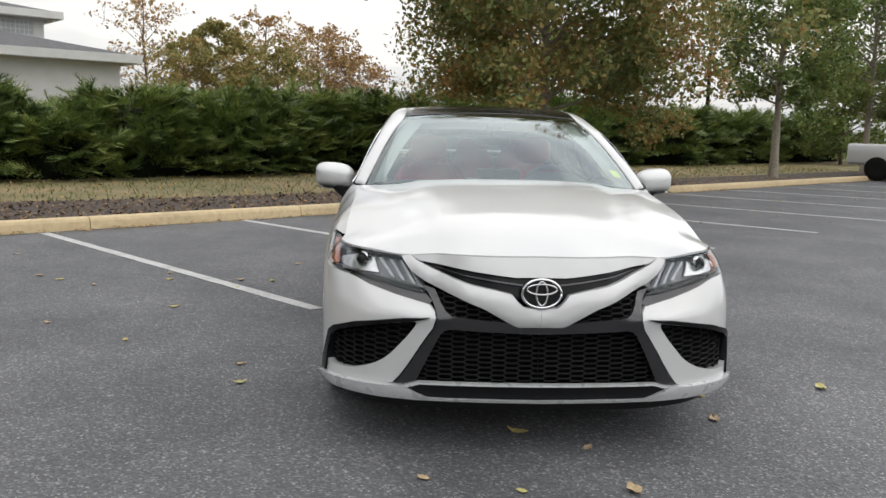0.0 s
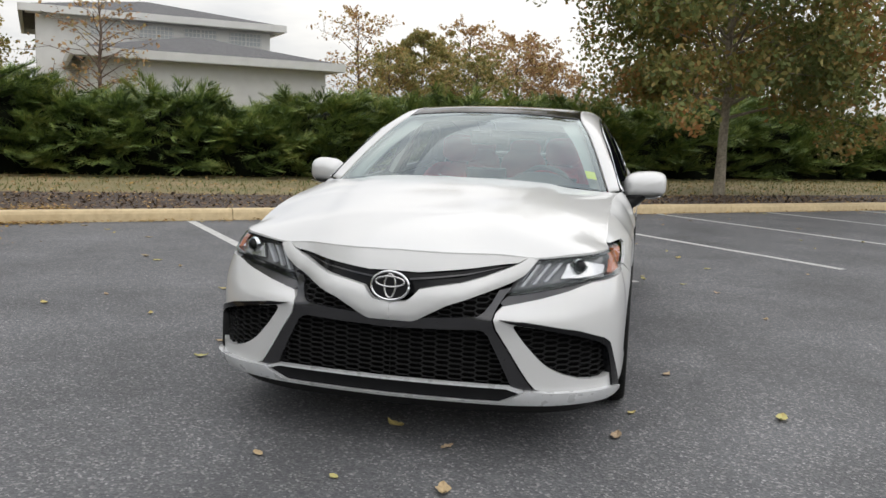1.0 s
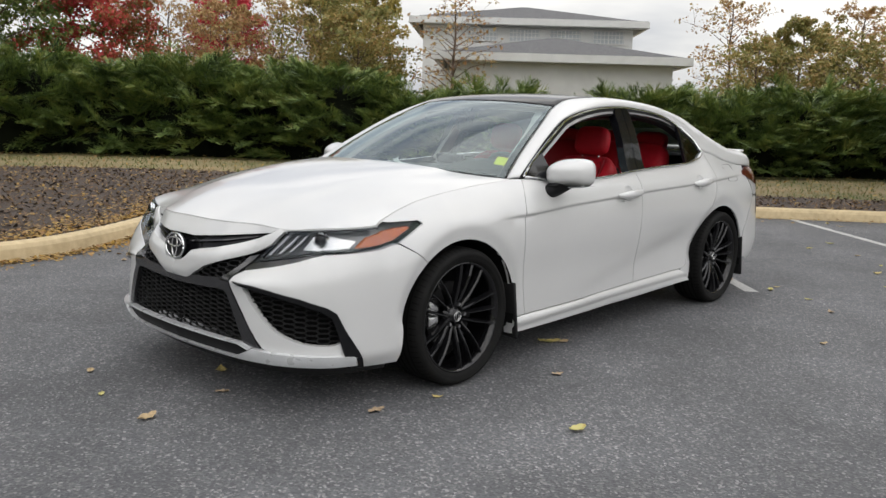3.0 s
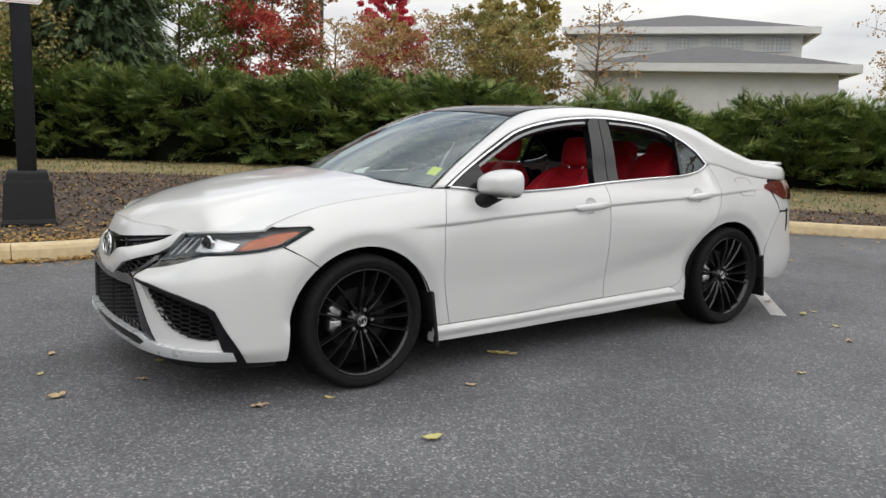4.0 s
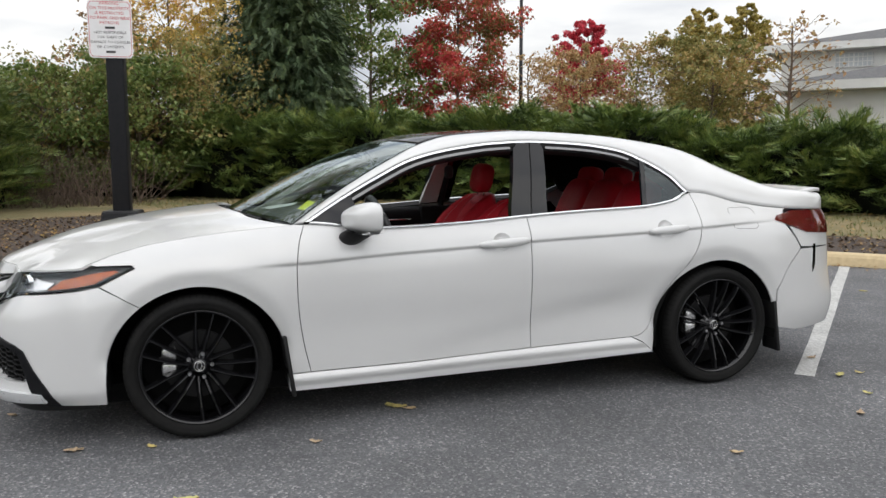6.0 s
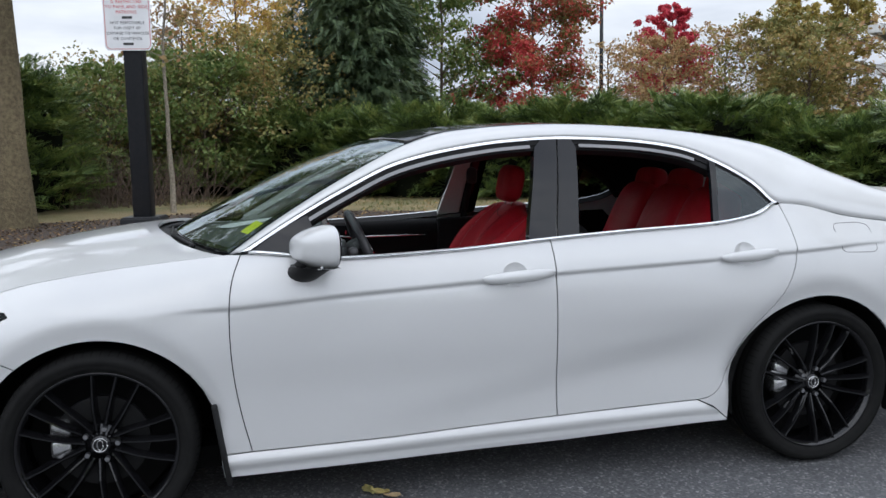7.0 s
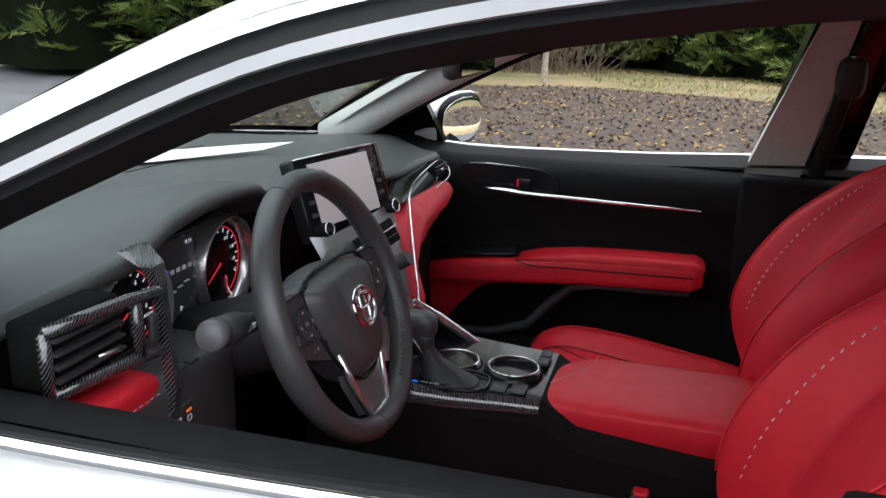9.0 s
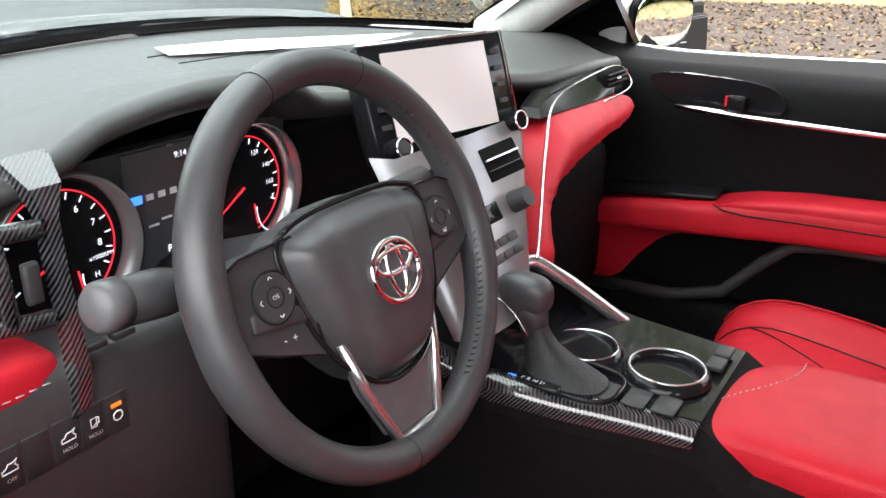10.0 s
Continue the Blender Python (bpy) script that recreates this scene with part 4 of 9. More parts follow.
def ring_panel(name, outer, hole, mat, parent, off=0.0, thick=0.014, res=0.025, mirror=False, label="", crease=False):
    """A panel with one hole."""
    o = [tuple(p) for p in densify(inset_loop(densify(outer, res * 0.8), 0.002), res)]
    h = [tuple(p) for p in densify(hole, res * 0.7)]
    P, H = np.array(o), np.array(h)
    lo, hi = P.min(0), P.max(0)
    gx, gy = np.meshgrid(np.arange(lo[0] + res / 2, hi[0], res), np.arange(lo[1] + res / 2, hi[1], res))
    g = np.stack([gx.ravel(), gy.ravel()], 1)
    g = g[inside(g, P) & ~inside(g, H)]
    both_p = np.concatenate([P, H])
    dist = np.min(np.hypot(g[:, None, 0] - both_p[None, :, 0], g[:, None, 1] - both_p[None, :, 1]), axis=1)
    g = g[dist > res * 0.6]
    if crease:
        g = add_crease(g, P, res)
        g = g[~inside(g, np.array(inset_loop(hole, -0.006)))]
    n, k = len(o), len(h)
    edges = [(i, (i + 1) % n) for i in range(n)] + [(n + i, n + (i + 1) % k) for i in range(k)]
    vs, _, fs, *_ = delaunay_2d_cdt([Vector((float(a), float(b))) for a, b in list(o) + list(h) + [tuple(q) for q in g]], edges, [], 0, 1e-6)
    V2 = np.array([(v.x, v.y) for v in vs])
    cen = np.array([V2[list(f)].mean(0) for f in fs])
    keep = inside(cen, P) & ~inside(cen, H)
    F = [tuple(f) for f, q in zip(fs, keep) if q and abs(area2(V2[list(f)])) > 4e-6]
    flip = area2([V2[i] for i in F[0]]) < 0
    return shell(name, V2, F, lambda a, b, q: body(a, b, off + q), mat, parent, thick, flip=flip, mirror=mirror, label=label)


def cup_loop(yc, zc, a=0.05, b=0.047):
    return yz([(yc + a * math.cos(q), zc + b * math.sin(q)) for q in np.linspace(0, 2 * math.pi, 28, endpoint=False)])


CUPS = ((1.507, 0.861), (2.475, 0.897))
front_doors = [ring_panel("front_door", doorf, cup_loop(*CUPS[0]), M_PAINT, car, mirror=m, thick=0.012, res=0.024, crease=True) for m in (False, True)]
rear_doors = [ring_panel("rear_door", doorr, cup_loop(*CUPS[1]), M_PAINT, car, mirror=m, thick=0.012, res=0.024, crease=True) for m in (False, True)]
for m in (False, True):
    ring_panel("bumper_corner", corner, INTAKE, M_PAINT, car, mirror=m, thick=0.03, res=0.016)


def honeycomb(name, loop, cw, ch, parent, off, mirror=False, mat=None, bar=0.0021, depth=0.012):
    """Flattened hexagon mesh clipped to a loop."""
    P = np.array(loop)
    lo, hi = P.min(0), P.max(0)
    V, F = [], []
    row = 0
    z = lo[1] + ch * 0.2
    hexo = [(-0.5, 0), (-0.3, 0.5), (0.3, 0.5), (0.5, 0), (0.3, -0.5), (-0.3, -0.5)]
    while z < hi[1]:
        x = lo[0] + (cw * 0.8 if row % 2 else 0.0)
        while x < hi[0]:
            if inside(np.array([[x, z]]), P)[0]:
                k = len(V)
                so = [(x + a * cw, z + b * ch) for a, b in hexo]
                si = [(x + a * (cw - 2.6 * bar), z + b * (ch - 2.2 * bar)) for a, b in hexo]
                for lp, o in ((so, off), (si, off - depth * 0.25), (si, off - depth)):
                    q = body(np.array([p[0] for p in lp]), np.array([p[1] for p in lp]), o)
                    V += [tuple(r * np.array([-1, 1, 1])) if mirror else tuple(r) for r in q]
                for i in range(6):
                    j = (i + 1) % 6
                    F += [(k + i, k + j, k + 6 + j, k + 6 + i), (k + 6 + i, k + 6 + j, k + 12 + j, k + 12 + i)]
            x += cw * 1.6
        z += ch * 0.5
        row += 1
    return poly(name, V, F, mat or M_BLACKP, parent)


for m in (False, True):
    back = panel("intake_backing", INTAKE, M_DARK, car, off=-0.05, thick=0.005, gap=0, mirror=m)
    honeycomb("intake_mesh", INTAKE, 0.066, 0.022, back, -0.018, mirror=m)
# gloss black edge on the upper and outer side of the intake
edge_loop = xz([(0.428, 0.560), (0.525, 0.553), (0.62, 0.536), (0.73, 0.516), (0.817, 0.482), (0.840, 0.457), (0.858, 0.376)]) + yz([(-0.640, 0.28), (-0.60, 0.20), (-0.672, 0.205), (-0.712, 0.29)]) + xz([(0.842, 0.37), (0.829, 0.438), (0.80, 0.466), (0.737, 0.492), (0.64, 0.516), (0.55, 0.533), (0.47, 0.547)])
both("intake_surround", edge_loop, M_PIANO, car, off=0.010, gap=0, thick=0.04, res=0.012, label="gloss black blade along the intake")

# lower grille, its dark frame, and the lip
LG = xz([(0.0, 0.504), (0.25, 0.511), (0.36, 0.515), (0.392, 0.492), (0.486, 0.302), (0.0, 0.305)])
band = xz([(0.0, 0.524), (0.10, 0.535), (0.15, 0.548), (0.255, 0.555), (0.345, 0.566), (0.370, 0.583), (0.394, 0.610), (0.424, 0.655), (0.448, 0.660), (0.480, 0.668), (0.452, 0.640), (0.428, 0.612), (0.409, 0.584), (0.400, 0.558), (0.412, 0.516), (0.462, 0.441), (0.508, 0.365), (0.543, 0.313), (0.566, 0.284), (0.50, 0.290), (0.482, 0.300), (0.433, 0.403), (0.388, 0.492), (0.372, 0.508), (0.345, 0.514), (0.25, 0.508), (0.0, 0.500)])
for m in (False, True):
    b1 = panel("grille_frame", band, M_GUNMETAL, car, off=0.004, gap=0, thick=0.04, res=0.012, mirror=m, label="dark grey gloss frame of the lower grille")
    b2 = panel("grille_backing", LG, M_DARK, car, off=-0.06, thick=0.005, gap=0, mirror=m)
    honeycomb("grille_mesh", LG, 0.066, 0.0205, b2, -0.014, mirror=m)
strip = xz([(0.444, 0.601), (0.501, 0.611), (0.582, 0.627), (0.642, 0.642), (0.702, 0.659), (0.765, 0.682), (0.80, 0.691), (0.80, 0.697), (0.755, 0.687), (0.698, 0.673), (0.594, 0.653), (0.50, 0.637), (0.463, 0.634), (0.430, 0.612)])
both("lamp_underline", strip, M_GUNMETAL, car, off=-0.004, gap=0, thick=0.03, res=0.012, label="dark grey strip under the headlamp")
UP = xz([(0.12, 0.546), (0.255, 0.556), (0.348, 0.568), (0.396, 0.61), (0.430, 0.668), (0.33, 0.640), (0.22, 0.602)])
for m in (False, True):
    b3 = panel("upper_grille_backing", UP, M_DARK, car, off=-0.045, thick=0.005, gap=0, mirror=m)
    honeycomb("upper_grille_mesh", UP, 0.06, 0.02, b3, -0.008, mirror=m)

VB = xz([(0.0, 0.528), (0.085, 0.528), (0.108, 0.535), (0.15, 0.559), (0.225, 0.600), (0.33, 0.636), (0.43, 0.667), (0.48, 0.686), (0.535, 0.712), (0.594, 0.772), (0.56, 0.781), (0.515, 0.757), (0.45, 0.734), (0.36, 0.706), (0.27, 0.684), (0.17, 0.667), (0.112, 0.654), (0.090, 0.628), (0.066, 0.608), (0.0, 0.602)])


def v_surface(s, z, off=0.0):
    x = np.interp(s, SD, RX)
    mid = np.interp(x, [0, 0.1, 0.2, 0.33, 0.47, 0.6], [0.565, 0.590, 0.628, 0.668, 0.712, 0.765])
    half = np.interp(x, [0, 0.1, 0.2, 0.33, 0.47, 0.6], [0.038, 0.058, 0.044, 0.034, 0.032, 0.02])
    u = np.clip((np.asarray(z) - mid) / half, -1, 1)
    return body(s, z, off + 0.015 * (1 - u ** 4) * (1 - 0.6 * sstep(0.3, 0.6, x)) + 0.004)


both("grille_v_bar", VB, M_PAINT, car, surface=v_surface, gap=0, thick=0.03, res=0.016)
SLOT = xz([(0.0, 0.722), (0.10, 0.721), (0.30, 0.741), (0.51, 0.762), (0.50, 0.750), (0.36, 0.704), (0.17, 0.664), (0.10, 0.640), (0.0, 0.60)])
both("grille_slot", SLOT, M_PIANO, car, off=-0.022, gap=0, thick=0.01, res=0.02)
slot_bar = xz([(0.07, 0.686), (0.30, 0.714), (0.49, 0.749), (0.30, 0.720), (0.07, 0.694)])
both("slot_bar", slot_bar, M_GUNMETAL, car, off=-0.004, gap=0, thick=0.02, res=0.02)
CAP = xz([(0.0, 0.72), (0.10, 0.718), (0.30, 0.738), (0.51, 0.759), (0.56, 0.781), (0.594, 0.773), (0.45, 0.782), (0.30, 0.788), (0.0, 0.792)])
both("nose_panel", CAP, M_PAINT, car, gap=0, thick=0.02, res=0.02)

# lip and splitter
lip_top = xz([(0.0, 0.301), (0.474, 0.301), (0.530, 0.2845), (0.515, 0.2745), (0.462, 0.293), (0.0, 0.293)])
both("lip_upper_bar", lip_top, M_LIP, car, off=0.022, gap=0, thick=0.03, res=0.02, label="satin silver bar along the lower lip")
lip_low = xz([(0.0, 0.232), (0.44, 0.234), (0.517, 0.272), (0.535, 0.2835), (0.62, 0.277), (0.84, 0.277)]) + yz([(-0.665, 0.267), (-0.65, 0.225)]) + xz([(0.84, 0.226), (0.62, 0.220), (0.54, 0.222), (0.44, 0.223), (0.0, 0.221)])
both("lip_lower_bar", lip_low, M_LIP, car, off=0.026, gap=0, thick=0.04, res=0.02, label="satin silver lower lip of the bumper")
lip_slot = xz([(0.0, 0.297), (0.47, 0.297), (0.54, 0.26), (0.44, 0.225), (0.0, 0.225)])
both("lip_slot", lip_slot, M_BADGE, car, off=0.006, gap=0, thick=0.01, res=0.03)
under = xz([(0.0, 0.22), (0.84, 0.23)]) + yz([(-0.62, 0.21), (-0.45, 0.20), (-0.45, 0.165)]) + xz([(0.8, 0.165), (0.0, 0.165)])
both("under_tray_edge", under, M_BLACKP, car, off=-0.03, gap=0, thick=0.02, res=0.04)

# headlamps
for m in (False, True):
    sg = -1 if m else 1
    hb = panel("headlamp", HEAD, M_LAMPBOX, car, off=-0.05, gap=0.001, thick=0.004, mirror=m, res=0.025, label="smoked grey headlamp with clear lens and amber corner")

    def lamp_piece(nm, pts, mt, off, th, lab="", fn=None):
        o = panel(nm, pts, mt, hb, off=off, gap=0, thick=th, mirror=m, res=0.014, label=lab, surface=fn)
        return o
    cover = lamp_piece("lens_cover", HEAD, M_CLEAR, 0.002, 0.003)
    cover.visible_shadow = False
    brow = xz([(0.602, 0.773), (0.67, 0.778), (0.75, 0.786), (0.82, 0.793)]) + yz([(-0.55, 0.799), (-0.50, 0.801), (-0.50, 0.793)]) + xz([(0.82, 0.785), (0.75, 0.779), (0.67, 0.772), (0.60, 0.766)])
    lamp_piece("brow_trim", brow, M_PIANO, -0.004, 0.03)
    sole = xz([(0.47, 0.640), (0.594, 0.658), (0.698, 0.678), (0.755, 0.692), (0.808, 0.704)]) + yz([(-0.62, 0.712), (-0.62, 0.718)]) + xz([(0.80, 0.709), (0.755, 0.699), (0.698, 0.687), (0.594, 0.667), (0.49, 0.652)])
    lamp_piece("lower_trim", sole, M_PIANO, -0.004, 0.03)
    for k in range(3):
        d = 0.052 * k
        bar_l = xz([(0.52 + d, 0.667 + 0.010 * k), (0.60 + d, 0.752 + 0.003 * k), (0.613 + d, 0.752 + 0.003 * k), (0.533 + d, 0.667 + 0.010 * k)])
        lamp_piece("light_guide", bar_l, M_DRL, -0.016 - 0.004 * k, 0.02)
    tray = xz([(0.70, 0.70), (0.745, 0.756), (0.83, 0.765)]) + yz([(-0.62, 0.745), (-0.66, 0.718)]) + xz([(0.78, 0.705)])
    lamp_piece("reflector", tray, M_SATIN, -0.034, 0.01)
    amber = yz([(-0.640, 0.719), (-0.50, 0.731), (-0.437, 0.741), (-0.40, 0.760), (-0.335, 0.789), (-0.345, 0.795), (-0.40, 0.790), (-0.48, 0.777), (-0.575, 0.760)])
    lamp_piece("turn_signal", amber, M_AMBER, -0.008, 0.02, "amber turn-signal lens")
    # projector
    c = body(np.array([s_of_x(0.787)]), np.array([0.747]), -0.022)[0]
    bm = bmesh.new()
    mat_p = Matrix.Translation((sg * c[0], c[1], c[2])) @ Matrix.Rotation(sg * radians(28), 4, "Z") @ Matrix.Rotation(radians(90), 4, "X")
    bmesh.ops.create_uvsphere(bm, u_segments=20, v_segments=10, radius=0.026, matrix=mat_p)
    part("projector_lens", bm, M_PIANO, hb, smooth=True)
    bm = bmesh.new()
    bmesh.ops.create_cone(bm, segments=24, radius1=0.036, radius2=0.031, depth=0.02, cap_ends=False, matrix=mat_p)
    part("projector_ring", bm, M_CHROME, hb, smooth=True)

# emblem: oval ring with a smaller upright oval, plain shapes
bm = bmesh.new()
bmesh.ops.create_cone(bm, segments=40, radius1=0.064, radius2=0.064, depth=0.012, cap_ends=True, matrix=Matrix.Translation((0, -0.984, 0.664)) @ Matrix.Rotation(radians(84), 4, "X") @ Matrix.Diagonal((1.2, 0.86, 1, 1)))
badge = part("emblem", bm, M_BADGE, car, "black oval badge with chrome rings")


def oval(cx, cy, cz, a, b, n=36, tilt=0.0):
    return [(cx + a * math.cos(2 * math.pi * i / n), cy + tilt * b * math.sin(2 * math.pi * i / n), cz + b * math.sin(2 * math.pi * i / n)) for i in range(n + 1)]


tube("emblem_ring", oval(0, -0.992, 0.664, 0.076, 0.055, tilt=0.1), 0.0052, M_CHROME, badge, 8)
tube("emblem_inner", oval(0, -0.992, 0.664, 0.022, 0.046, tilt=0.1), 0.0044, M_SATIN, badge, 8)
tube("emblem_bar", oval(0, -0.992, 0.680, 0.058, 0.020, tilt=0.1), 0.0044, M_SATIN, badge, 8)

# ---- bonnet ----
hood_c = hermite([-0.93, -0.85, -0.73, -0.58, -0.43, -0.22, 0.0, 0.2, 0.5], [0.787, 0.822, 0.868, 0.913, 0.945, 0.984, 1.014, 1.031, 1.042])
hood_k = hermite([-0.95, -0.745, -0.525, -0.2, 0.3, 0.5], [0.36, 0.30, 0.227, 0.15, 0.155, 0.155])
front_s = np.linspace(0.0, float(s_of_y(-0.5)), 26)
FRONT3 = body(front_s, z_top(front_s))
ys_ = np.linspace(-0.47, 0.44, 20)
SIDE3 = np.stack([top_x(ys_), ys_, top_z(ys_)], 1)
EDGE3 = np.concatenate([FRONT3, SIDE3])


def cowl_y(x):
    return 0.150 + 0.27 * (np.abs(x) / 0.79) ** 2.2


def hood_z(x, y):
    a = np.abs(x)
    z = hood_c(y) - hood_k(y) * a ** 2.5
    ridge = 0.36 + 0.17 * np.clip((y + 0.9) / 1.3, 0, 1)
    return z + 0.009 * sstep(ridge + 0.05, ridge - 0.05, a) * sstep(-0.9, -0.5, y)


EDGE_D = EDGE3[:, 2] - hood_z(EDGE3[:, 0], EDGE3[:, 1])


def hood_map(x, y, off=0.0):
    a = np.abs(x)
    d = np.hypot(a[:, None] - EDGE3[None, :, 0], y[:, None] - EDGE3[None, :, 1])
    w = 1 / (d ** 3 + 1e-7)
    corr = (w * EDGE_D[None, :]).sum(1) / w.sum(1)
    z = hood_z(x, y) + corr * np.exp(-(d.min(1) / 0.16) ** 2)
    return np.stack([x, y, z + off], 1)


half = [tuple(p[:2]) for p in EDGE3] + [(x, float(cowl_y(x))) for x in np.linspace(0.77, 0.0, 18)]
outline = half[:-1] + [(-x, y) for x, y in half[::-1]][:-1]
lp = inset_loop(outline, 0.003)
V2, F, _ = fill([tuple(p) for p in lp], 0.032)
shell("hood", V2, F, hood_map, M_PAINT, car, 0.014, flip=area2([V2[i] for i in F[0]]) < 0)

# ---- greenhouse ----
U_PTS = [(0.759, 0.466, 0.975), (0.712, 0.62, 1.078), (0.652, 0.83, 1.20), (0.60, 1.0, 1.288), (0.545, 1.165, 1.362), (0.525, 1.35, 1.41), (0.515, 1.75, 1.434), (0.52, 2.2, 1.414),
         (0.55, 2.72, 1.342), (0.60, 3.05, 1.215), (0.65, 3.29, 1.125), (0.67, 3.40, 1.098), (0.68, 3.55, 1.083), (0.64, 3.74, 1.062)]
ui = np.arange(len(U_PTS))
ufun = [hermite(ui, [p[k] for p in U_PTS]) for k in range(3)]
sweep = hermite([0, 4, 6, 8, 11, 13], [-0.245, -0.095, 0.0, 0.10, 0.09, 0.10])
crown = hermite([0, 2, 4, 6, 8, 11, 13], [0.041, 0.040, 0.026, 0.020, 0.015, 0.012, 0.004])


def upper(u, w, off=0.0):
    """Windscreen, roof and rear screen: w along the edge, u across (-1 to 1)."""
    u, w = np.asarray(u, float), np.asarray(w, float)
    x, y, z = (f(w) for f in ufun)
    k = 1 - np.abs(u) ** 2.2
    return np.stack([u * x, y + sweep(w) * k, z + crown(w) * k + off], axis=-1)


def grid_patch(name, fn, us, ws, mat, parent, label="", thick=0.0, flip=False):
    U, W = np.meshgrid(us, ws)
    V = fn(U.ravel(), W.ravel())
    n, k = len(us), len(ws)
    F = [(j * n + i, j * n + i + 1, (j + 1) * n + i + 1, (j + 1) * n + i) for j in range(k - 1) for i in range(n - 1)]
    if flip:
        F = [f[::-1] for f in F]
    ob = poly(name, V, F, mat, parent, label, smooth=True)
    if thick:
        md = ob.modifiers.new("thick", "SOLIDIFY")
        md.thickness, md.offset = thick, -1
    return ob


us = np.linspace(-1, 1, 25)
wind = grid_patch("windshield", upper, us * 0.985, np.linspace(0.02, 3.98, 24), M_GLASS, car, "clear laminated windscreen")
wind.visible_shadow = False
# ceramic band round the screen
for a, b, c, d in ((0.945, 0.99, 0.02, 3.98), (-0.99, -0.945, 0.02, 3.98), (-0.95, 0.95, 3.86, 3.98), (-0.95, 0.95, 0.0, 0.14)):
    grid_patch("screen_border", lambda u, w: upper(u, w, -0.004), np.linspace(a, b, 3 if abs(b - a) < 0.1 else 19), np.linspace(c, d, 20 if d - c > 1 else 3), M_PIANO, wind)
roof = grid_patch("roof", upper, us, np.linspace(4.02, 7.85, 26), M_PIANO, car, "gloss black roof panel", thick=0.02)
rear_glass = grid_patch("rear_window", upper, us * 0.98, np.linspace(7.98, 10.98, 18), M_TINT, car, "dark tinted rear window")
rear_glass.visible_shadow = False
grid_patch("deck_lid", lambda u, w: upper(u, w, 0.032 * sstep(12.0, 13.0, w)), us, np.linspace(11.0, 13.0, 16), M_PAINT, car, thick=0.02)
grid_patch("roof_header", upper, us, np.linspace(7.8, 8.02, 3), M_PAINT, car, thick=0.02)

L_PTS = [(0.815, 0.50, 0.986), (0.779, 0.656, 1.08), (0.724, 0.87, 1.195), (0.676, 1.095, 1.295), (0.652, 1.324, 1.346), (0.638, 1.56, 1.375), (0.633, 1.765, 1.384), (0.64, 2.046, 1.371),
         (0.657, 2.292, 1.335), (0.689, 2.458, 1.268), (0.73, 2.593, 1.184), (0.775, 2.694, 1.093), (0.778, 2.8, 1.081), (0.79, 3.0, 1.031), (0.795, 3.3, 0.991), (0.77, 3.55, 0.976), (0.70, 3.70, 0.97)]
li = np.arange(len(L_PTS))
lfun = [hermite(li, [p[k] for p in L_PTS]) for k in range(3)]
l_to_u = hermite(li, [0, 1.05, 2.15, 3.35, 4.9, 5.55, 6.05, 6.65, 7.2, 7.6, 7.95, 8.4, 8.75, 9.35, 10.6, 12, 12.9])


def side_rail(u, w, off=0.0):
    """White band between the window line (u = 0) and the screens and roof (u = 1)."""
    u, w = np.asarray(u, float), np.asarray(w, float)
    a = np.stack([f(w) for f in lfun], -1)
    t = l_to_u(w)
    b = np.stack([f(t) for f in ufun], -1)
    bulge = np.interp(w, [0, 2, 4, 6, 9, 11, 13, 16], [0.006, 0.012, 0.018, 0.02, 0.028, 0.03, 0.035, 0.02])
    n = np.stack([np.full(u.shape, 0.72), np.zeros(u.shape), np.full(u.shape, 0.69)], -1)
    return a + (b - a) * u[..., None] + n * (bulge * 4 * u * (1 - u) + off)[..., None]


for sgn in (1, -1):
    grid_patch("side_rail", lambda u, w: side_rail(u, w) * np.array([sgn, 1, 1]), np.linspace(0, 1, 11), np.linspace(0, 16, 90), M_PAINT, car, flip=sgn > 0, thick=0.012)


def l_curve(w0, w1, n, off=0.0, dx=0.0):
    w = np.linspace(w0, w1, n)
    p = np.stack([f(w) for f in lfun], -1)
    p[:, 0] += dx
    return p


def green_x(z):
    return 0.825 - 0.48 * (np.asarray(z) - 0.985)


# window line: chrome, seals, visors and frames
DLO = [(float(p[1]), float(p[2])) for p in l_curve(0, 11, 60)] + [(y, float(top_z(y)) + 0.004) for y in np.linspace(2.66, 0.53, 50)]
DLO = np.array(DLO)


def frame_loop(d):
    """The window line moved inwards by d, kept thin along the waist."""
    p = inset_loop(DLO, d)
    p[60:, 1] = DLO[60:, 1] + np.minimum(p[60:, 1] - DLO[60:, 1], 0.004 + 0.16 * d)
    return p


IN0, IN1 = frame_loop(0.005), frame_loop(0.0145)


def green(y, z, off=0.0):
    y, z = np.asarray(y, float), np.asarray(z, float)
    x = green_x(z) + 0.012 * np.exp(-((z - 1.2) / 0.12) ** 2)
    low = 0.012 * sstep(1.02, 0.96, z)
    return np.stack([x + low + off * 0.9, y, z + off * 0.43], -1)


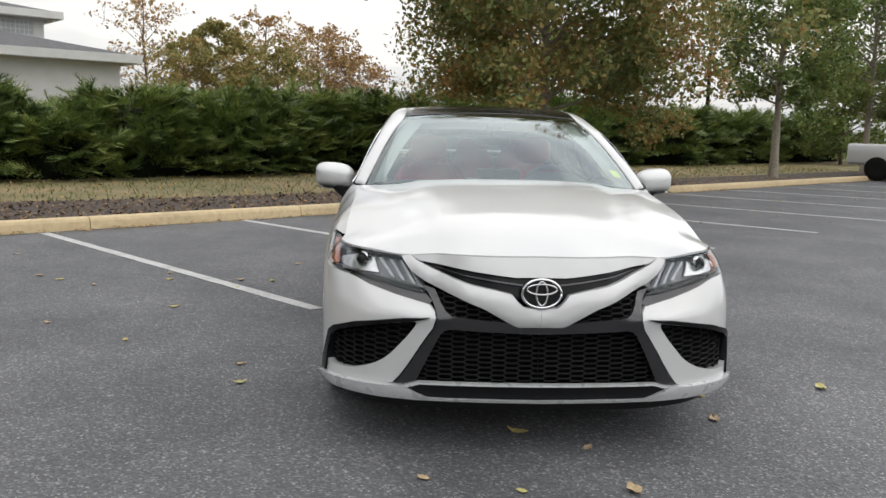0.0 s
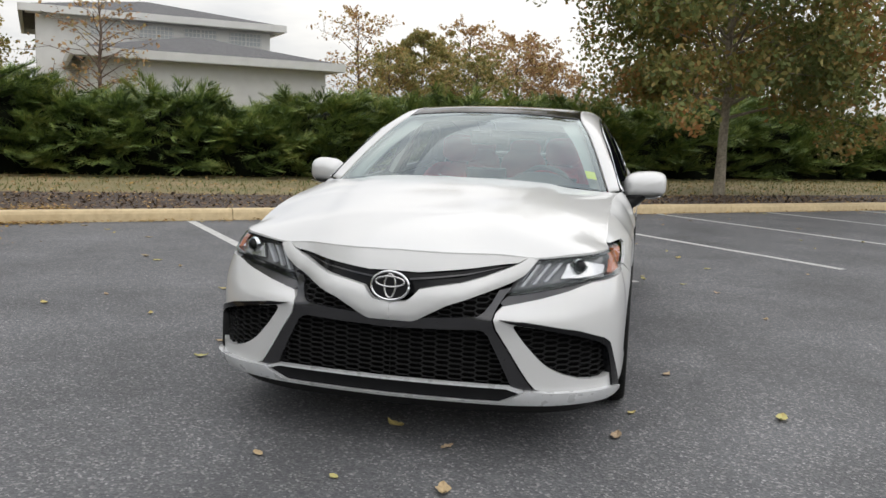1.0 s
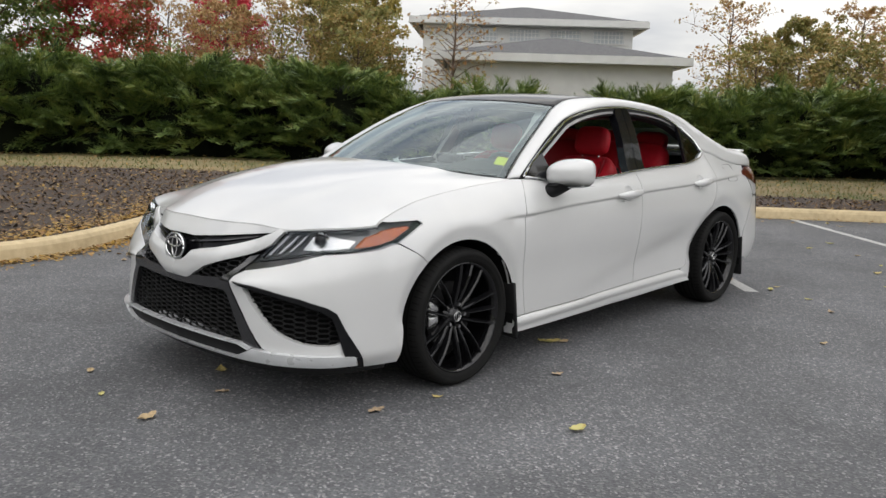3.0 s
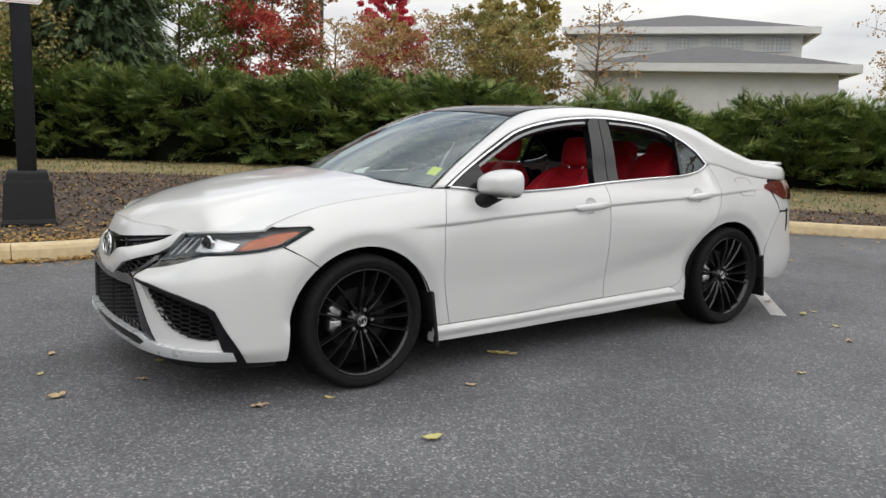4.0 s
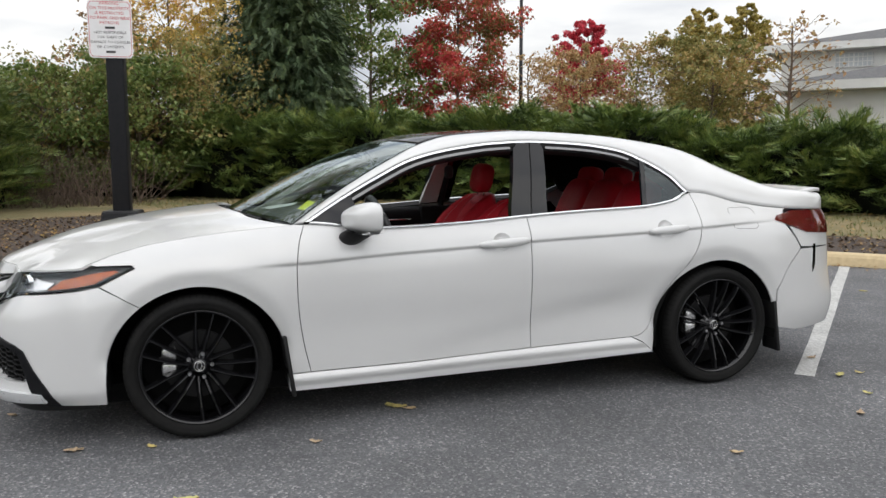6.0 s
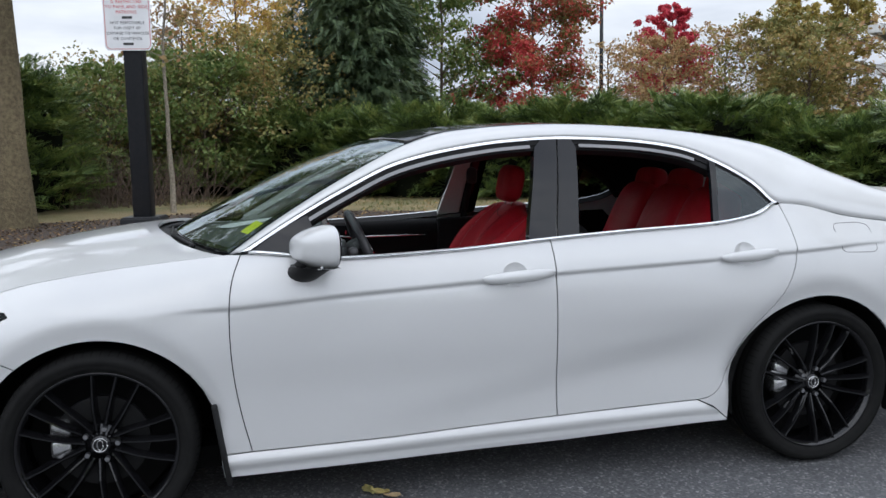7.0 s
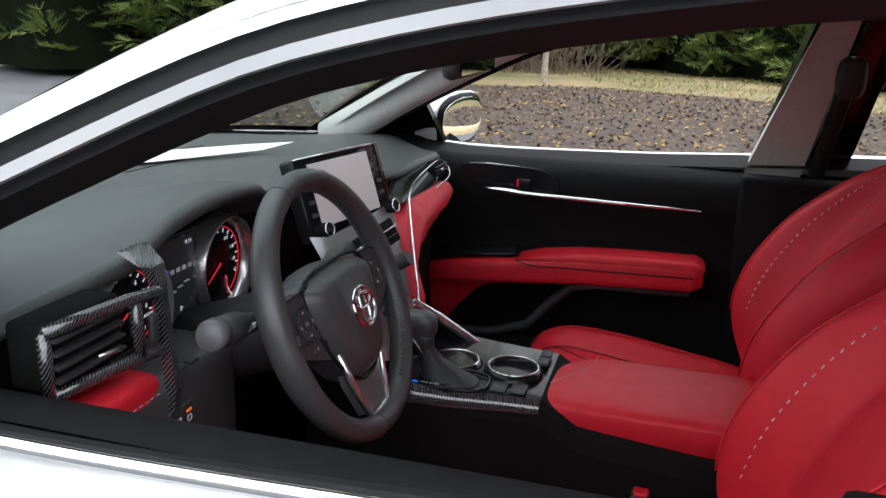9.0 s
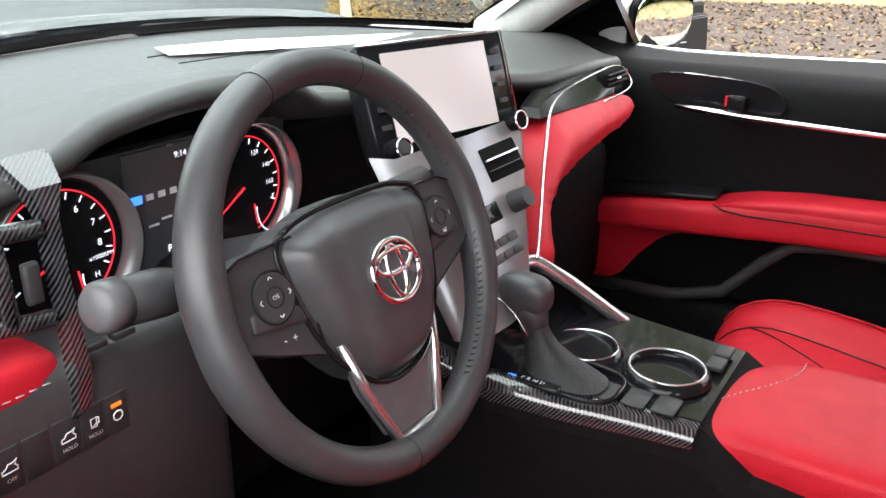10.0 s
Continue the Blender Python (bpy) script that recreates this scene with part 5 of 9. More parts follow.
def strip(name, A, B, mat, parent, offa, offb, sgn, thick=0.012, label="", i0=0, i1=None, close=False):
    A, B = np.array(A)[i0:i1], np.array(B)[i0:i1]
    if close:
        A, B = np.concatenate([A, A[:1]]), np.concatenate([B, B[:1]])
    pa, pb = green(A[:, 0], A[:, 1], offa), green(B[:, 0], B[:, 1], offb)
    pc = green(B[:, 0], B[:, 1], offb - thick)
    pd = green(A[:, 0], A[:, 1], offa - thick)
    V = np.concatenate([pa, pb, pc, pd]) * np.array([sgn, 1, 1])
    n = len(A)
    F = []
    for i in range(n - 1):
        F += [(i, i + 1, n + i + 1, n + i), (n + i, n + i + 1, 2 * n + i + 1, 2 * n + i), (2 * n + i, 2 * n + i + 1, 3 * n + i + 1, 3 * n + i)]
    return poly(name, V, F, mat, parent, label)


split = lambda z: 1.695 + (np.asarray(z) - 0.983) * 0.175
for sgn in (1, -1):
    dF, dR = (front_doors[0], rear_doors[0]) if sgn > 0 else (front_doors[1], rear_doors[1])
    flip_ = np.array([sgn, 1, 1])
    # bright mouldings
    strip("moulding_gap", DLO, IN0, M_SEAL, car, -0.004, -0.004, sgn, 0.012, close=True)
    strip("window_moulding", IN0, IN1, M_CHROME, car, 0.004, 0.002, sgn, 0.012, "bright chrome moulding round the side windows", close=True)
    strip("door_frame_seal", IN1, frame_loop(0.030), M_SEAL, car, -0.006, -0.010, sgn, 0.03, close=True)
    strip("door_frame_inner", frame_loop(0.030), frame_loop(0.048), M_SEAL, car, -0.016, -0.020, sgn, 0.045, close=True)
    # smoked strips along the window tops
    nA = int(np.argmin(np.abs(DLO[:60, 0] - 0.70)))
    nB = int(np.argmin(np.abs(DLO[:60, 0] - 1.67)))
    nC, nD = int(np.argmin(np.abs(DLO[:60, 0] - 1.87))), int(np.argmin(np.abs(DLO[:60, 0] - 2.38)))
    K1, K2 = inset_loop(DLO, 0.031), inset_loop(DLO, 0.045)
    strip("window_visor", K1, K2, M_VISOR, dF, -0.003, 0.000, sgn, 0.004, "smoked acrylic strip along the window top", nA, nB)
    strip("window_visor", K1, K2, M_VISOR, dR, -0.003, 0.000, sgn, 0.004, "smoked acrylic strip along the window top", nC, nD)
    # centre pillar covers
    for nm, pts, par in (("pillar_cover", [(1.661, 1.338), (1.579, 0.986), (1.692, 0.991), (1.760, 1.375), (1.70, 1.376)], dF), ("pillar_cover", [(1.766, 1.375), (1.700, 0.992), (1.788, 0.997), (1.836, 1.335), (1.82, 1.372)], dR),
                         ("sail_panel", [(0.54, 0.985), (0.80, 0.955), (0.775, 1.03), (0.745, 1.105), (0.66, 1.066)], dF), ("quarter_post", [(2.415, 1.29), (2.372, 1.012), (2.398, 1.013), (2.44, 1.272)], dR)):
        lp = [tuple(p) for p in pts]
        V2, F, _ = fill(lp, 0.05)
        shell(nm, V2, F, lambda a, b, o: green(a, b, 0.002 + o), M_PILLAR, par, 0.05 if nm == "pillar_cover" else 0.02, flip=area2([V2[i] for i in F[0]]) < 0, mirror=sgn < 0)
    lp = [(2.42, 1.28), (2.385, 1.012), (2.57, 1.035), (2.67, 1.088), (2.60, 1.165), (2.50, 1.235)]
    V2, F, _ = fill(lp, 0.05)
    qg = shell("quarter_glass", V2, F, lambda a, b, o: green(a, b, -0.008 + o), M_TINT, dR, 0.004, flip=area2([V2[i] for i in F[0]]) < 0, mirror=sgn < 0, label="dark tinted quarter glass")
    # waist moulding
    w = np.linspace(0.53, 2.66, 60)
    tube("waist_moulding", [(sgn * (float(top_x(y)) + 0.004), y, float(top_z(y)) + 0.006) for y in w], 0.007, M_CHROME, car, 8)

# door handles over dished cups
for sgn in (1, -1):
    for yc, zc, half_l, (cy, cz), par in ((1.5175, 0.862, 0.137, CUPS[0], front_doors), (2.49, 0.898, 0.12, CUPS[1], rear_doors)):
        dr = par[0 if sgn > 0 else 1]
        pts, rad = [], []
        for i in range(21):
            t = i / 20
            y = yc - half_l + 2 * half_l * t
            p = body(np.array([s_of_y(y)]), np.array([zc + 0.012 * (t - 0.5)]), 0.004 + 0.024 * math.sin(math.pi * t) ** 0.4)[0]
            pts.append(p * np.array([sgn, 1, 1]))
            rad.append(0.006 + 0.012 * math.sin(math.pi * t) ** 0.45)
        V, F = tube_arrays(pts, rad, 14)
        V[:, 2] = (V[:, 2] - zc) * 1.3 + zc - 0.003
        poly("handle", V, [tuple(f) for f in F], M_PAINT, dr, smooth=True)
        V2, F, _ = fill(cup_loop(cy, cz), 0.014)
        s0 = float(s_of_y(cy))
        shell("handle_cup", V2, F, lambda a, b, o: body(a, b, o - 0.017 * np.clip(1 - ((a - s0) / 0.05) ** 2 - ((b - cz) / 0.047) ** 2, 0, 1) ** 0.6), M_PAINT, dr, 0.001, flip=area2([V2[i] for i in F[0]]) < 0, mirror=sgn < 0)
        if yc < 2:
            bm = bmesh.new()
            c = body(np.array([s_of_y(1.632)]), np.array([0.866]), 0.024)[0]
            bmesh.ops.create_cone(bm, segments=16, radius1=0.006, radius2=0.006, depth=0.008, cap_ends=True, matrix=Matrix.Translation((sgn * c[0], c[1], c[2])) @ Matrix.Rotation(radians(90), 4, "Y"))
            part("lock_cylinder", bm, M_GUNMETAL, dr)

# fuel door line
fd = round_loop(yz([(2.925, 0.885), (2.915, 1.0), (3.06, 1.0), (3.10, 0.985), (3.10, 0.880)]), 0.12, 2)
pts3 = body(np.array([p[0] for p in fd] + [fd[0][0]]), np.array([p[1] for p in fd] + [fd[0][1]]), 0.0005)
tube("fuel_door_gap", [tuple(p) for p in pts3], 0.0009, M_SEAL, car, 5)

# ---- wheels ----


def lathe(profile, n=48):
    V, F = [], []
    for i in range(n):
        a = 2 * math.pi * i / n
        for r, x in profile:
            V.append((x, r * math.cos(a), r * math.sin(a)))
    k = len(profile)
    for i in range(n):
        for j in range(k - 1):
            F.append((i * k + j, i * k + j + 1, ((i + 1) % n) * k + j + 1, ((i + 1) % n) * k + j))
    return V, F


R_T = 0.335


def wheel(x, y, side):
    """Black alloy with five twin spokes; built facing +x."""
    V, F = lathe([(1.03 * r, q) for r, q in [(0.259, -0.10), (0.252, -0.03), (0.246, 0.04), (0.250, 0.085), (0.261, 0.094), (0.2625, 0.100), (0.257, 0.103), (0.2515, 0.099), (0.245, 0.086)]], 72)
    wh = poly("wheel", V, F, M_WHEEL, car, "gloss black twin-spoke alloy wheel", smooth=True)
    V, F = lathe([(0.245, -0.112), (0.285, -0.118), (0.318, -0.112), (0.331, -0.092), (R_T, -0.05), (R_T + 0.001, 0.0), (R_T, 0.05), (0.331, 0.092), (0.318, 0.112), (0.300, 0.1175), (0.298, 0.1155), (0.289, 0.1165), (0.277, 0.110), (0.269, 0.100)], 72)
    ty = poly("tyre", V, F, M_RUBBER, wh, "black low-profile tyre", smooth=True)
    # tread grooves
    for gx in (-0.055, -0.02, 0.02, 0.055):
        V, F = lathe([(R_T + 0.0015, gx - 0.005), (R_T + 0.0015, gx + 0.005)], 72)
        poly("tread_groove", V, F, M_DARK, ty)
    V, F, kk = [], [], 0
    for i in range(72):
        a = 2 * math.pi * i / 72
        for sgx in (1, -1):
            pr = [(R_T + 0.0018, sgx * 0.068), (0.3335, sgx * 0.088), (0.325, sgx * 0.104)]
            for r, xx in pr:
                for da in (-0.008, 0.008):
                    V.append((xx, r * math.cos(a + da + 0.1 * abs(xx)), r * math.sin(a + da + 0.1 * abs(xx))))
            F += [(kk, kk + 1, kk + 3, kk + 2), (kk + 2, kk + 3, kk + 5, kk + 4)]
            kk += 6
    tagged(poly("tread_gap", V, F, M_DARK, ty), kind="stuff")
    # spokes: five fans of three ridged blades
    for i in range(5):
        a = 2 * math.pi * i / 5 + radians(2)
        for k in (-1, 0, 1):
            a0, a1 = a + k * 0.36, a + k * 0.31
            r0 = 0.050 if k else 0.070
            pts = []
            for f in (0.0, 0.35, 0.7, 1.0):
                rr = r0 + (0.259 - r0) * f
                q = a0 + (a1 - a0) * f + k * 0.10 * (1 - f) ** 2
                lift = 0.060 + 0.036 * math.sin(min(1.0, f * 1.15) * math.pi / 2)
                pts.append(Vector((lift, rr * math.cos(q), rr * math.sin(q))))
            bm = bmesh.new()
            rows = []
            for p, w0, d in zip(pts, (0.015, 0.013, 0.0115, 0.012), (0.035, 0.032, 0.03, 0.03)):
                rad = Vector((0, p.y, p.z)).normalized()
                tan = Vector((0, -rad.z, rad.y))
                rows.append([bm.verts.new(p + tan * w0 + Vector((-d, 0, 0))), bm.verts.new(p + tan * w0 * 0.55 + Vector((-0.008, 0, 0))), bm.verts.new(p + tan * 0.0026), bm.verts.new(p - tan * 0.0026), bm.verts.new(p - tan * w0 * 0.55 + Vector((-0.008, 0, 0))), bm.verts.new(p - tan * w0 + Vector((-d, 0, 0)))])
            for q0, q1 in zip(rows[:-1], rows[1:]):
                for q in range(5):
                    bm.faces.new((q0[q], q0[q + 1], q1[q + 1], q1[q]))
            bmesh.ops.recalc_face_normals(bm, faces=bm.faces[:])
            part("spoke", bm, M_WHEEL, wh)
    V, F = lathe([(0.0, 0.066), (0.030, 0.066), (0.034, 0.062), (0.036, 0.050), (0.07, 0.046), (0.075, 0.02)], 32)
    poly("hub", V, F, M_WHEEL, wh, smooth=True)
    tube("cap_ring", [(0.068, 0.024 * math.cos(q), 0.024 * math.sin(q)) for q in np.linspace(0, 2 * math.pi, 25)], 0.0025, M_SATIN, wh, 6)
    tube("cap_oval", [(0.068, 0.010 * math.cos(q), 0.018 * math.sin(q)) for q in np.linspace(0, 2 * math.pi, 21)], 0.002, M_SATIN, wh, 6)
    for i in range(5):
        a = 2 * math.pi * i / 5 + radians(2)
        bm = bmesh.new()
        bmesh.ops.create_cone(bm, segments=6, radius1=0.010, radius2=0.009, depth=0.03, cap_ends=True, matrix=Matrix.Translation((0.050, 0.057 * math.cos(a), 0.057 * math.sin(a))) @ Matrix.Rotation(radians(90), 4, "Y"))
        part("lug_nut", bm, M_STEEL, wh)
    V, F = lathe([(0.06, -0.002), (0.06, 0.012), (0.160, 0.012), (0.160, -0.012)], 40)
    poly("brake_disc", V, F, M_BLACKP, wh, smooth=False)
    V, F = lathe([(0.02, -0.06), (0.25, -0.06)], 32)
    poly("wheel_backing", V, F, M_DARK, wh)
    for j in range(2):
        box("brake_caliper", (-0.03, -0.168 * side, -0.045 + 0.07 * j), (0.040, -0.098 * side, 0.02 + 0.07 * j), M_SATIN, wh, bevel=0.012)
    wh.matrix_basis = pose(x, y, R_T) @ (pose(0, 0, 0) if side > 0 else pose(0, 0, 0, 0, 0, 180))
    return wh


for yy in (0.0, 2.825):
    for sd in (1, -1):
        wh_ = wheel(sd * 0.795, yy, sd)

# wheel wells and mud flaps
for sgn in (1, -1):
    for wy in (0.0, 2.825):
        V, F = [], []
        n = 20
        for i in range(n + 1):
            a = radians(-12 + 204 * i / n)
            for xx in (0.50, 0.893):
                V.append((sgn * xx, wy + 0.405 * math.cos(a), 0.32 + 0.392 * math.sin(a)))
        for i in range(n):
            F.append((2 * i, 2 * i + 1, 2 * i + 3, 2 * i + 2))
        c = len(V)
        V.append((sgn * 0.50, wy, 0.3))
        for i in range(n):
            F.append((2 * i, 2 * i + 2, c))
        poly("wheel_well", V, F, M_DARK, car)
        fy = wy + 0.408
        box("mud_flap", (-0.06, -0.008, -0.15), (0.075, 0.012, 0.15), M_BLACKP, car, "black mud flap behind the wheel", bevel=0.006, m=pose(sgn * 0.83, fy, 0.305, 8, 0, 0))

# ---- mirrors, wipers, cowl, sticker ----


def blob(fn, nu=20, nv=14):
    V, F = [], []
    for j in range(nv + 1):
        for i in range(nu):
            V.append(fn(2 * math.pi * i / nu, math.pi * j / nv))
    for j in range(nv):
        for i in range(nu):
            k = (i + 1) % nu
            F.append((j * nu + i, j * nu + k, (j + 1) * nu + k, (j + 1) * nu + i))
    return V, F


def spow(v, e):
    return math.copysign(abs(v) ** e, v)


for sgn in (1, -1):
    def housing(a, b):
        x = 0.118 * spow(math.cos(a), 0.6) * math.sin(b) ** 0.55
        z = 0.078 * spow(math.sin(a), 0.62) * math.sin(b) ** 0.55
        y = -0.116 * math.cos(b) if b < math.pi / 2 else -0.006 * math.cos(b)
        if z > 0:
            z *= 1 - 0.20 * max(0.0, -x / 0.118) ** 2 - 0.30 * max(0.0, -y / 0.116) ** 1.5
        else:
            z *= 1 - 0.22 * max(0.0, -y / 0.116) ** 2
        z += 0.006 * (x / 0.13)
        return (sgn * (0.948 + x), 0.800 + y + 0.28 * x, 1.006 + z)

    def skirt(a, b):
        x, y, z = housing(a, b)
        return (sgn * 0.948 + (x - sgn * 0.948) * 1.006, 0.800 + (y - 0.800) * 1.012, min(z - 0.001, 0.941 + 0.03 * (abs(x) - 0.948)))
    V, F = blob(housing, 36, 22)
    mir = poly("side_mirror", V, F if sgn > 0 else [f[::-1] for f in F], M_PAINT, car, "white door mirror on a black foot", smooth=True)
    V, F = blob(skirt, 36, 22)
    poly("mirror_skirt", V, F if sgn > 0 else [f[::-1] for f in F], M_PIANO, mir, smooth=False)
    V, F = blob(lambda a, b: (sgn * (0.948 + 0.115 * spow(math.cos(a), 0.6) * math.sin(b) ** 0.5), 0.804 - 0.008 * math.cos(b) + 0.28 * 0.115 * spow(math.cos(a), 0.6) * math.sin(b) ** 0.5, 1.006 + (0.074 - 0.012 * max(0.0, math.sin(a)) * max(0.0, -math.cos(a))) * spow(math.sin(a), 0.62) * math.sin(b) ** 0.5 + 0.006 * math.cos(a) * math.sin(b)))
    bez = poly("mirror_bezel", V, F, M_PIANO, mir, smooth=True)
    V, F = blob(lambda a, b: (sgn * (0.949 + 0.103 * spow(math.cos(a), 0.7) * math.sin(b) ** 0.6), 0.8135 - 0.001 * math.cos(b) + 0.28 * 0.103 * spow(math.cos(a), 0.7) * math.sin(b) ** 0.6, 1.006 + (0.063 - 0.010 * max(0.0, math.sin(a)) * max(0.0, -math.cos(a))) * spow(math.sin(a), 0.75) * math.sin(b) ** 0.6 + 0.006 * math.cos(a)))
    poly("mirror_face", V, F, M_MIRROR, mir, smooth=True)
    # foot
    foot = [(sgn * 0.834, 0.728, 0.896), (sgn * 0.862, 0.732, 0.907), (sgn * 0.888, 0.744, 0.922), (sgn * 0.918, 0.764, 0.955)]
    V, F = tube_arrays(foot, [0.028, 0.040, 0.038, 0.045], 14)
    V[:, 1] = (V[:, 1] - 0.755) * 1.5 + 0.755
    poly("mirror_foot", V, [tuple(f) for f in F], M_BLACKP, mir, smooth=True)
    tube("turn_repeater", [skirt(radians(q), radians(66)) for q in np.linspace(-96, -52, 9)], 0.0055, M_CHROME, mir, 8)

# cowl panel and wipers
def cowl(u, w, off=0.0):
    a = np.stack([u * 0.775, cowl_y(u * 0.775) - 0.0, hood_z(u * 0.775, cowl_y(u * 0.775)) - 0.028], -1)
    b = upper(u * 0.98, np.full(u.shape, 0.0), -0.016)
    return a + (b - a) * w[..., None]


grid_patch("cowl_panel", lambda u, w: cowl(u, w), np.linspace(-0.98, 0.98, 31), np.linspace(-0.25, 1.05, 6), M_BLACKP, car)
for x0, x1, w0, w1 in ((0.58, -0.02, 0.0, 0.03), (-0.06, -0.52, 0.0, 0.03)):
    low = np.array([0, -0.030, -0.006])
    p0, p1 = upper(x0 / 0.76, w0) + low, upper(x1 / 0.72, w1) + low
    pm = upper((x0 + x1) / 2 / 0.74, (w0 + w1) / 2) + low
    wip = tube("wiper", [p0, pm, p1], [0.008, 0.007, 0.005], M_BLACKP, car, 8, label="black wiper resting on the windscreen")
    tube("wiper_arm", [p0 + np.array([0.02, -0.04, -0.02]), p0 + np.array([-0.02, -0.005, 0.004]), pm + np.array([0, 0, 0.004])], [0.009, 0.007, 0.005], M_BLACKP, wip, 8)
st = [upper(u, w, -0.006) for u, w in ((0.875, 0.62), (0.975, 0.60), (0.97, 0.96), (0.87, 0.98))]
poly("inspection_sticker", st, [(0, 1, 2, 3)], M_STICKER, wind, "yellow-green sticker inside the windscreen corner")
# sensor pod behind the screen
pod = upper(0.0, 3.35, -0.02)
box("sensor_pod", (-0.055, -0.04, -0.03), (0.055, 0.05, -0.006), M_BLACKP, wind, bevel=0.012, m=Matrix.Translation(tuple(pod)) @ Matrix.Rotation(radians(-24), 4, "X"))
# underbody
box("underbody", (-0.70, -0.55, 0.155), (0.70, 3.25, 0.24), M_DARK, car)
# ---- car: cabin ----
M_DASH = surf("soft_black_dash", (0.034, 0.036, 0.0355), (0.043, 0.045, 0.044), 90, 0.45, bump=0.25, bump_scale=800, spec=0.45)
M_LEATHER = surf("black_leather", (0.036, 0.036, 0.038), (0.046, 0.046, 0.048), 60, 0.40, bump=0.16, bump_scale=700)
M_BOOT = surf("soft_black_gaiter", (0.014, 0.014, 0.015), (0.022, 0.022, 0.023), 60, 0.5, bump=0.3, bump_scale=300, spec=0.35)
M_RED = surf("red_leather", (0.50, 0.013, 0.026), (0.44, 0.011, 0.022), 30, 0.50, bump=0.25, bump_scale=420, spec=0.25)
M_LINING = surf("grey_headliner", (0.50, 0.50, 0.48), (0.44, 0.44, 0.42), 120, 0.9, bump=0.2, bump_scale=600)
M_DOORBLK = surf("black_door_trim", (0.0055, 0.0055, 0.006), (0.008, 0.008, 0.0085), 70, 0.65, bump=0.15, bump_scale=700, spec=0.08)
M_STACK = surf("smoked_grey_gloss", (0.27, 0.27, 0.275), (0.23, 0.23, 0.235), 30, 0.32, metal=0.5, coat=0.4)
M_CABINP = surf("soft_black_plastic", (0.028, 0.028, 0.030), (0.036, 0.036, 0.038), 60, 0.48, bump=0.12, bump_scale=700, spec=0.4)
M_DISPLAY = surf("dark_grey_display", (0.05, 0.053, 0.056), (0.06, 0.062, 0.065), 20, 0.25)
M_THREAD = surf("pale_thread", (0.6, 0.55, 0.55), (0.5, 0.45, 0.45), 60, 0.8)
M_ICON = surf("white_icon_ink", (0.7, 0.7, 0.7), (0.65, 0.65, 0.65), 60, 0.6)


M_GREYSATIN = surf("grey_satin_plastic", (0.10, 0.10, 0.104), (0.08, 0.08, 0.083), 60, 0.38, spec=0.4)


def carbon():
    m, t, b = nodes_of("carbon_weave")
    geo = t.nodes.new("ShaderNodeNewGeometry")
    mp = t.nodes.new("ShaderNodeMapping")
    mp.inputs["Rotation"].default_value = (0.5, 0.3, 0.785)
    t.links.new(geo.outputs["Position"], mp.inputs["Vector"])
    w = t.nodes.new("ShaderNodeTexWave")
    w.inputs["Scale"].default_value, w.inputs["Distortion"].default_value = 100.0, 0.4
    t.links.new(mp.outputs["Vector"], w.inputs["Vector"])
    r = t.nodes.new("ShaderNodeValToRGB")
    r.color_ramp.elements[0].color, r.color_ramp.elements[1].color = (0.006, 0.006, 0.007, 1), (0.065, 0.065, 0.07, 1)
    r.color_ramp.elements[0].position, r.color_ramp.elements[1].position = 0.35, 0.65
    t.links.new(w.outputs["Fac"], r.inputs["Fac"])
    t.links.new(r.outputs["Color"], b.inputs["Base Color"])
    b.inputs["Roughness"].default_value, b.inputs["Coat Weight"].default_value = 0.22, 1.0
    return m


def glow(name, c, power):
    m, t, b = nodes_of(name)
    b.inputs["Base Color"].default_value = (*[v * 0.3 for v in c], 1)
    b.inputs["Emission Color"].default_value = (*c, 1)
    b.inputs["Emission Strength"].default_value = power
    b.inputs["Roughness"].default_value = 0.15
    return m


M_CARBON = carbon()
M_SCREEN = glow("lit_display", (0.95, 0.84, 0.82), 0.055)
M_REDLIT = glow("red_lit_marks", (1.0, 0.03, 0.05), 0.13)
M_WHITELIT = glow("white_lit_marks", (0.95, 0.95, 1.0), 0.22)
M_BLUELIT = glow("blue_lit_mark", (0.05, 0.2, 1.0), 0.3)
M_ORANGELIT = glow("orange_lit_mark", (1.0, 0.22, 0.02), 0.16)


def text(words, size, m, mat, parent, name="lettering", align="CENTER"):
    cu = bpy.data.curves.new(name, "FONT")
    cu.body, cu.size, cu.align_x, cu.align_y = words, size, align, "CENTER"
    cu.resolution_u = 2
    tmp = new("tmp", cu)
    dg = bpy.context.evaluated_depsgraph_get()
    me = bpy.data.meshes.new_from_object(tmp.evaluated_get(dg))
    bpy.data.objects.remove(tmp)
    me.name = name
    me.transform(m)
    me.materials.clear()
    return link(name, me, mat, parent)


def pillow(name, c, r, mat, parent, e=0.55, m=None, label="", nu=28, nv=16, shape=None):
    """A rounded cushion: superellipsoid with half sizes r."""
    def f(a, b):
        x = r[0] * spow(math.cos(a), e) * spow(math.sin(b), e)
        y = r[1] * spow(math.sin(a), e) * spow(math.sin(b), e)
        z = r[2] * spow(math.cos(b), e)
        return shape(x, y, z) if shape else (x, y, z)
    V, F = blob(f, nu, nv)
    mm = Matrix.Translation(c) @ (m or Matrix.Identity(4))
    V = [tuple(mm @ Vector(v)) for v in V]
    return poly(name, V, [q[::-1] for q in F], mat, parent, label, smooth=True)


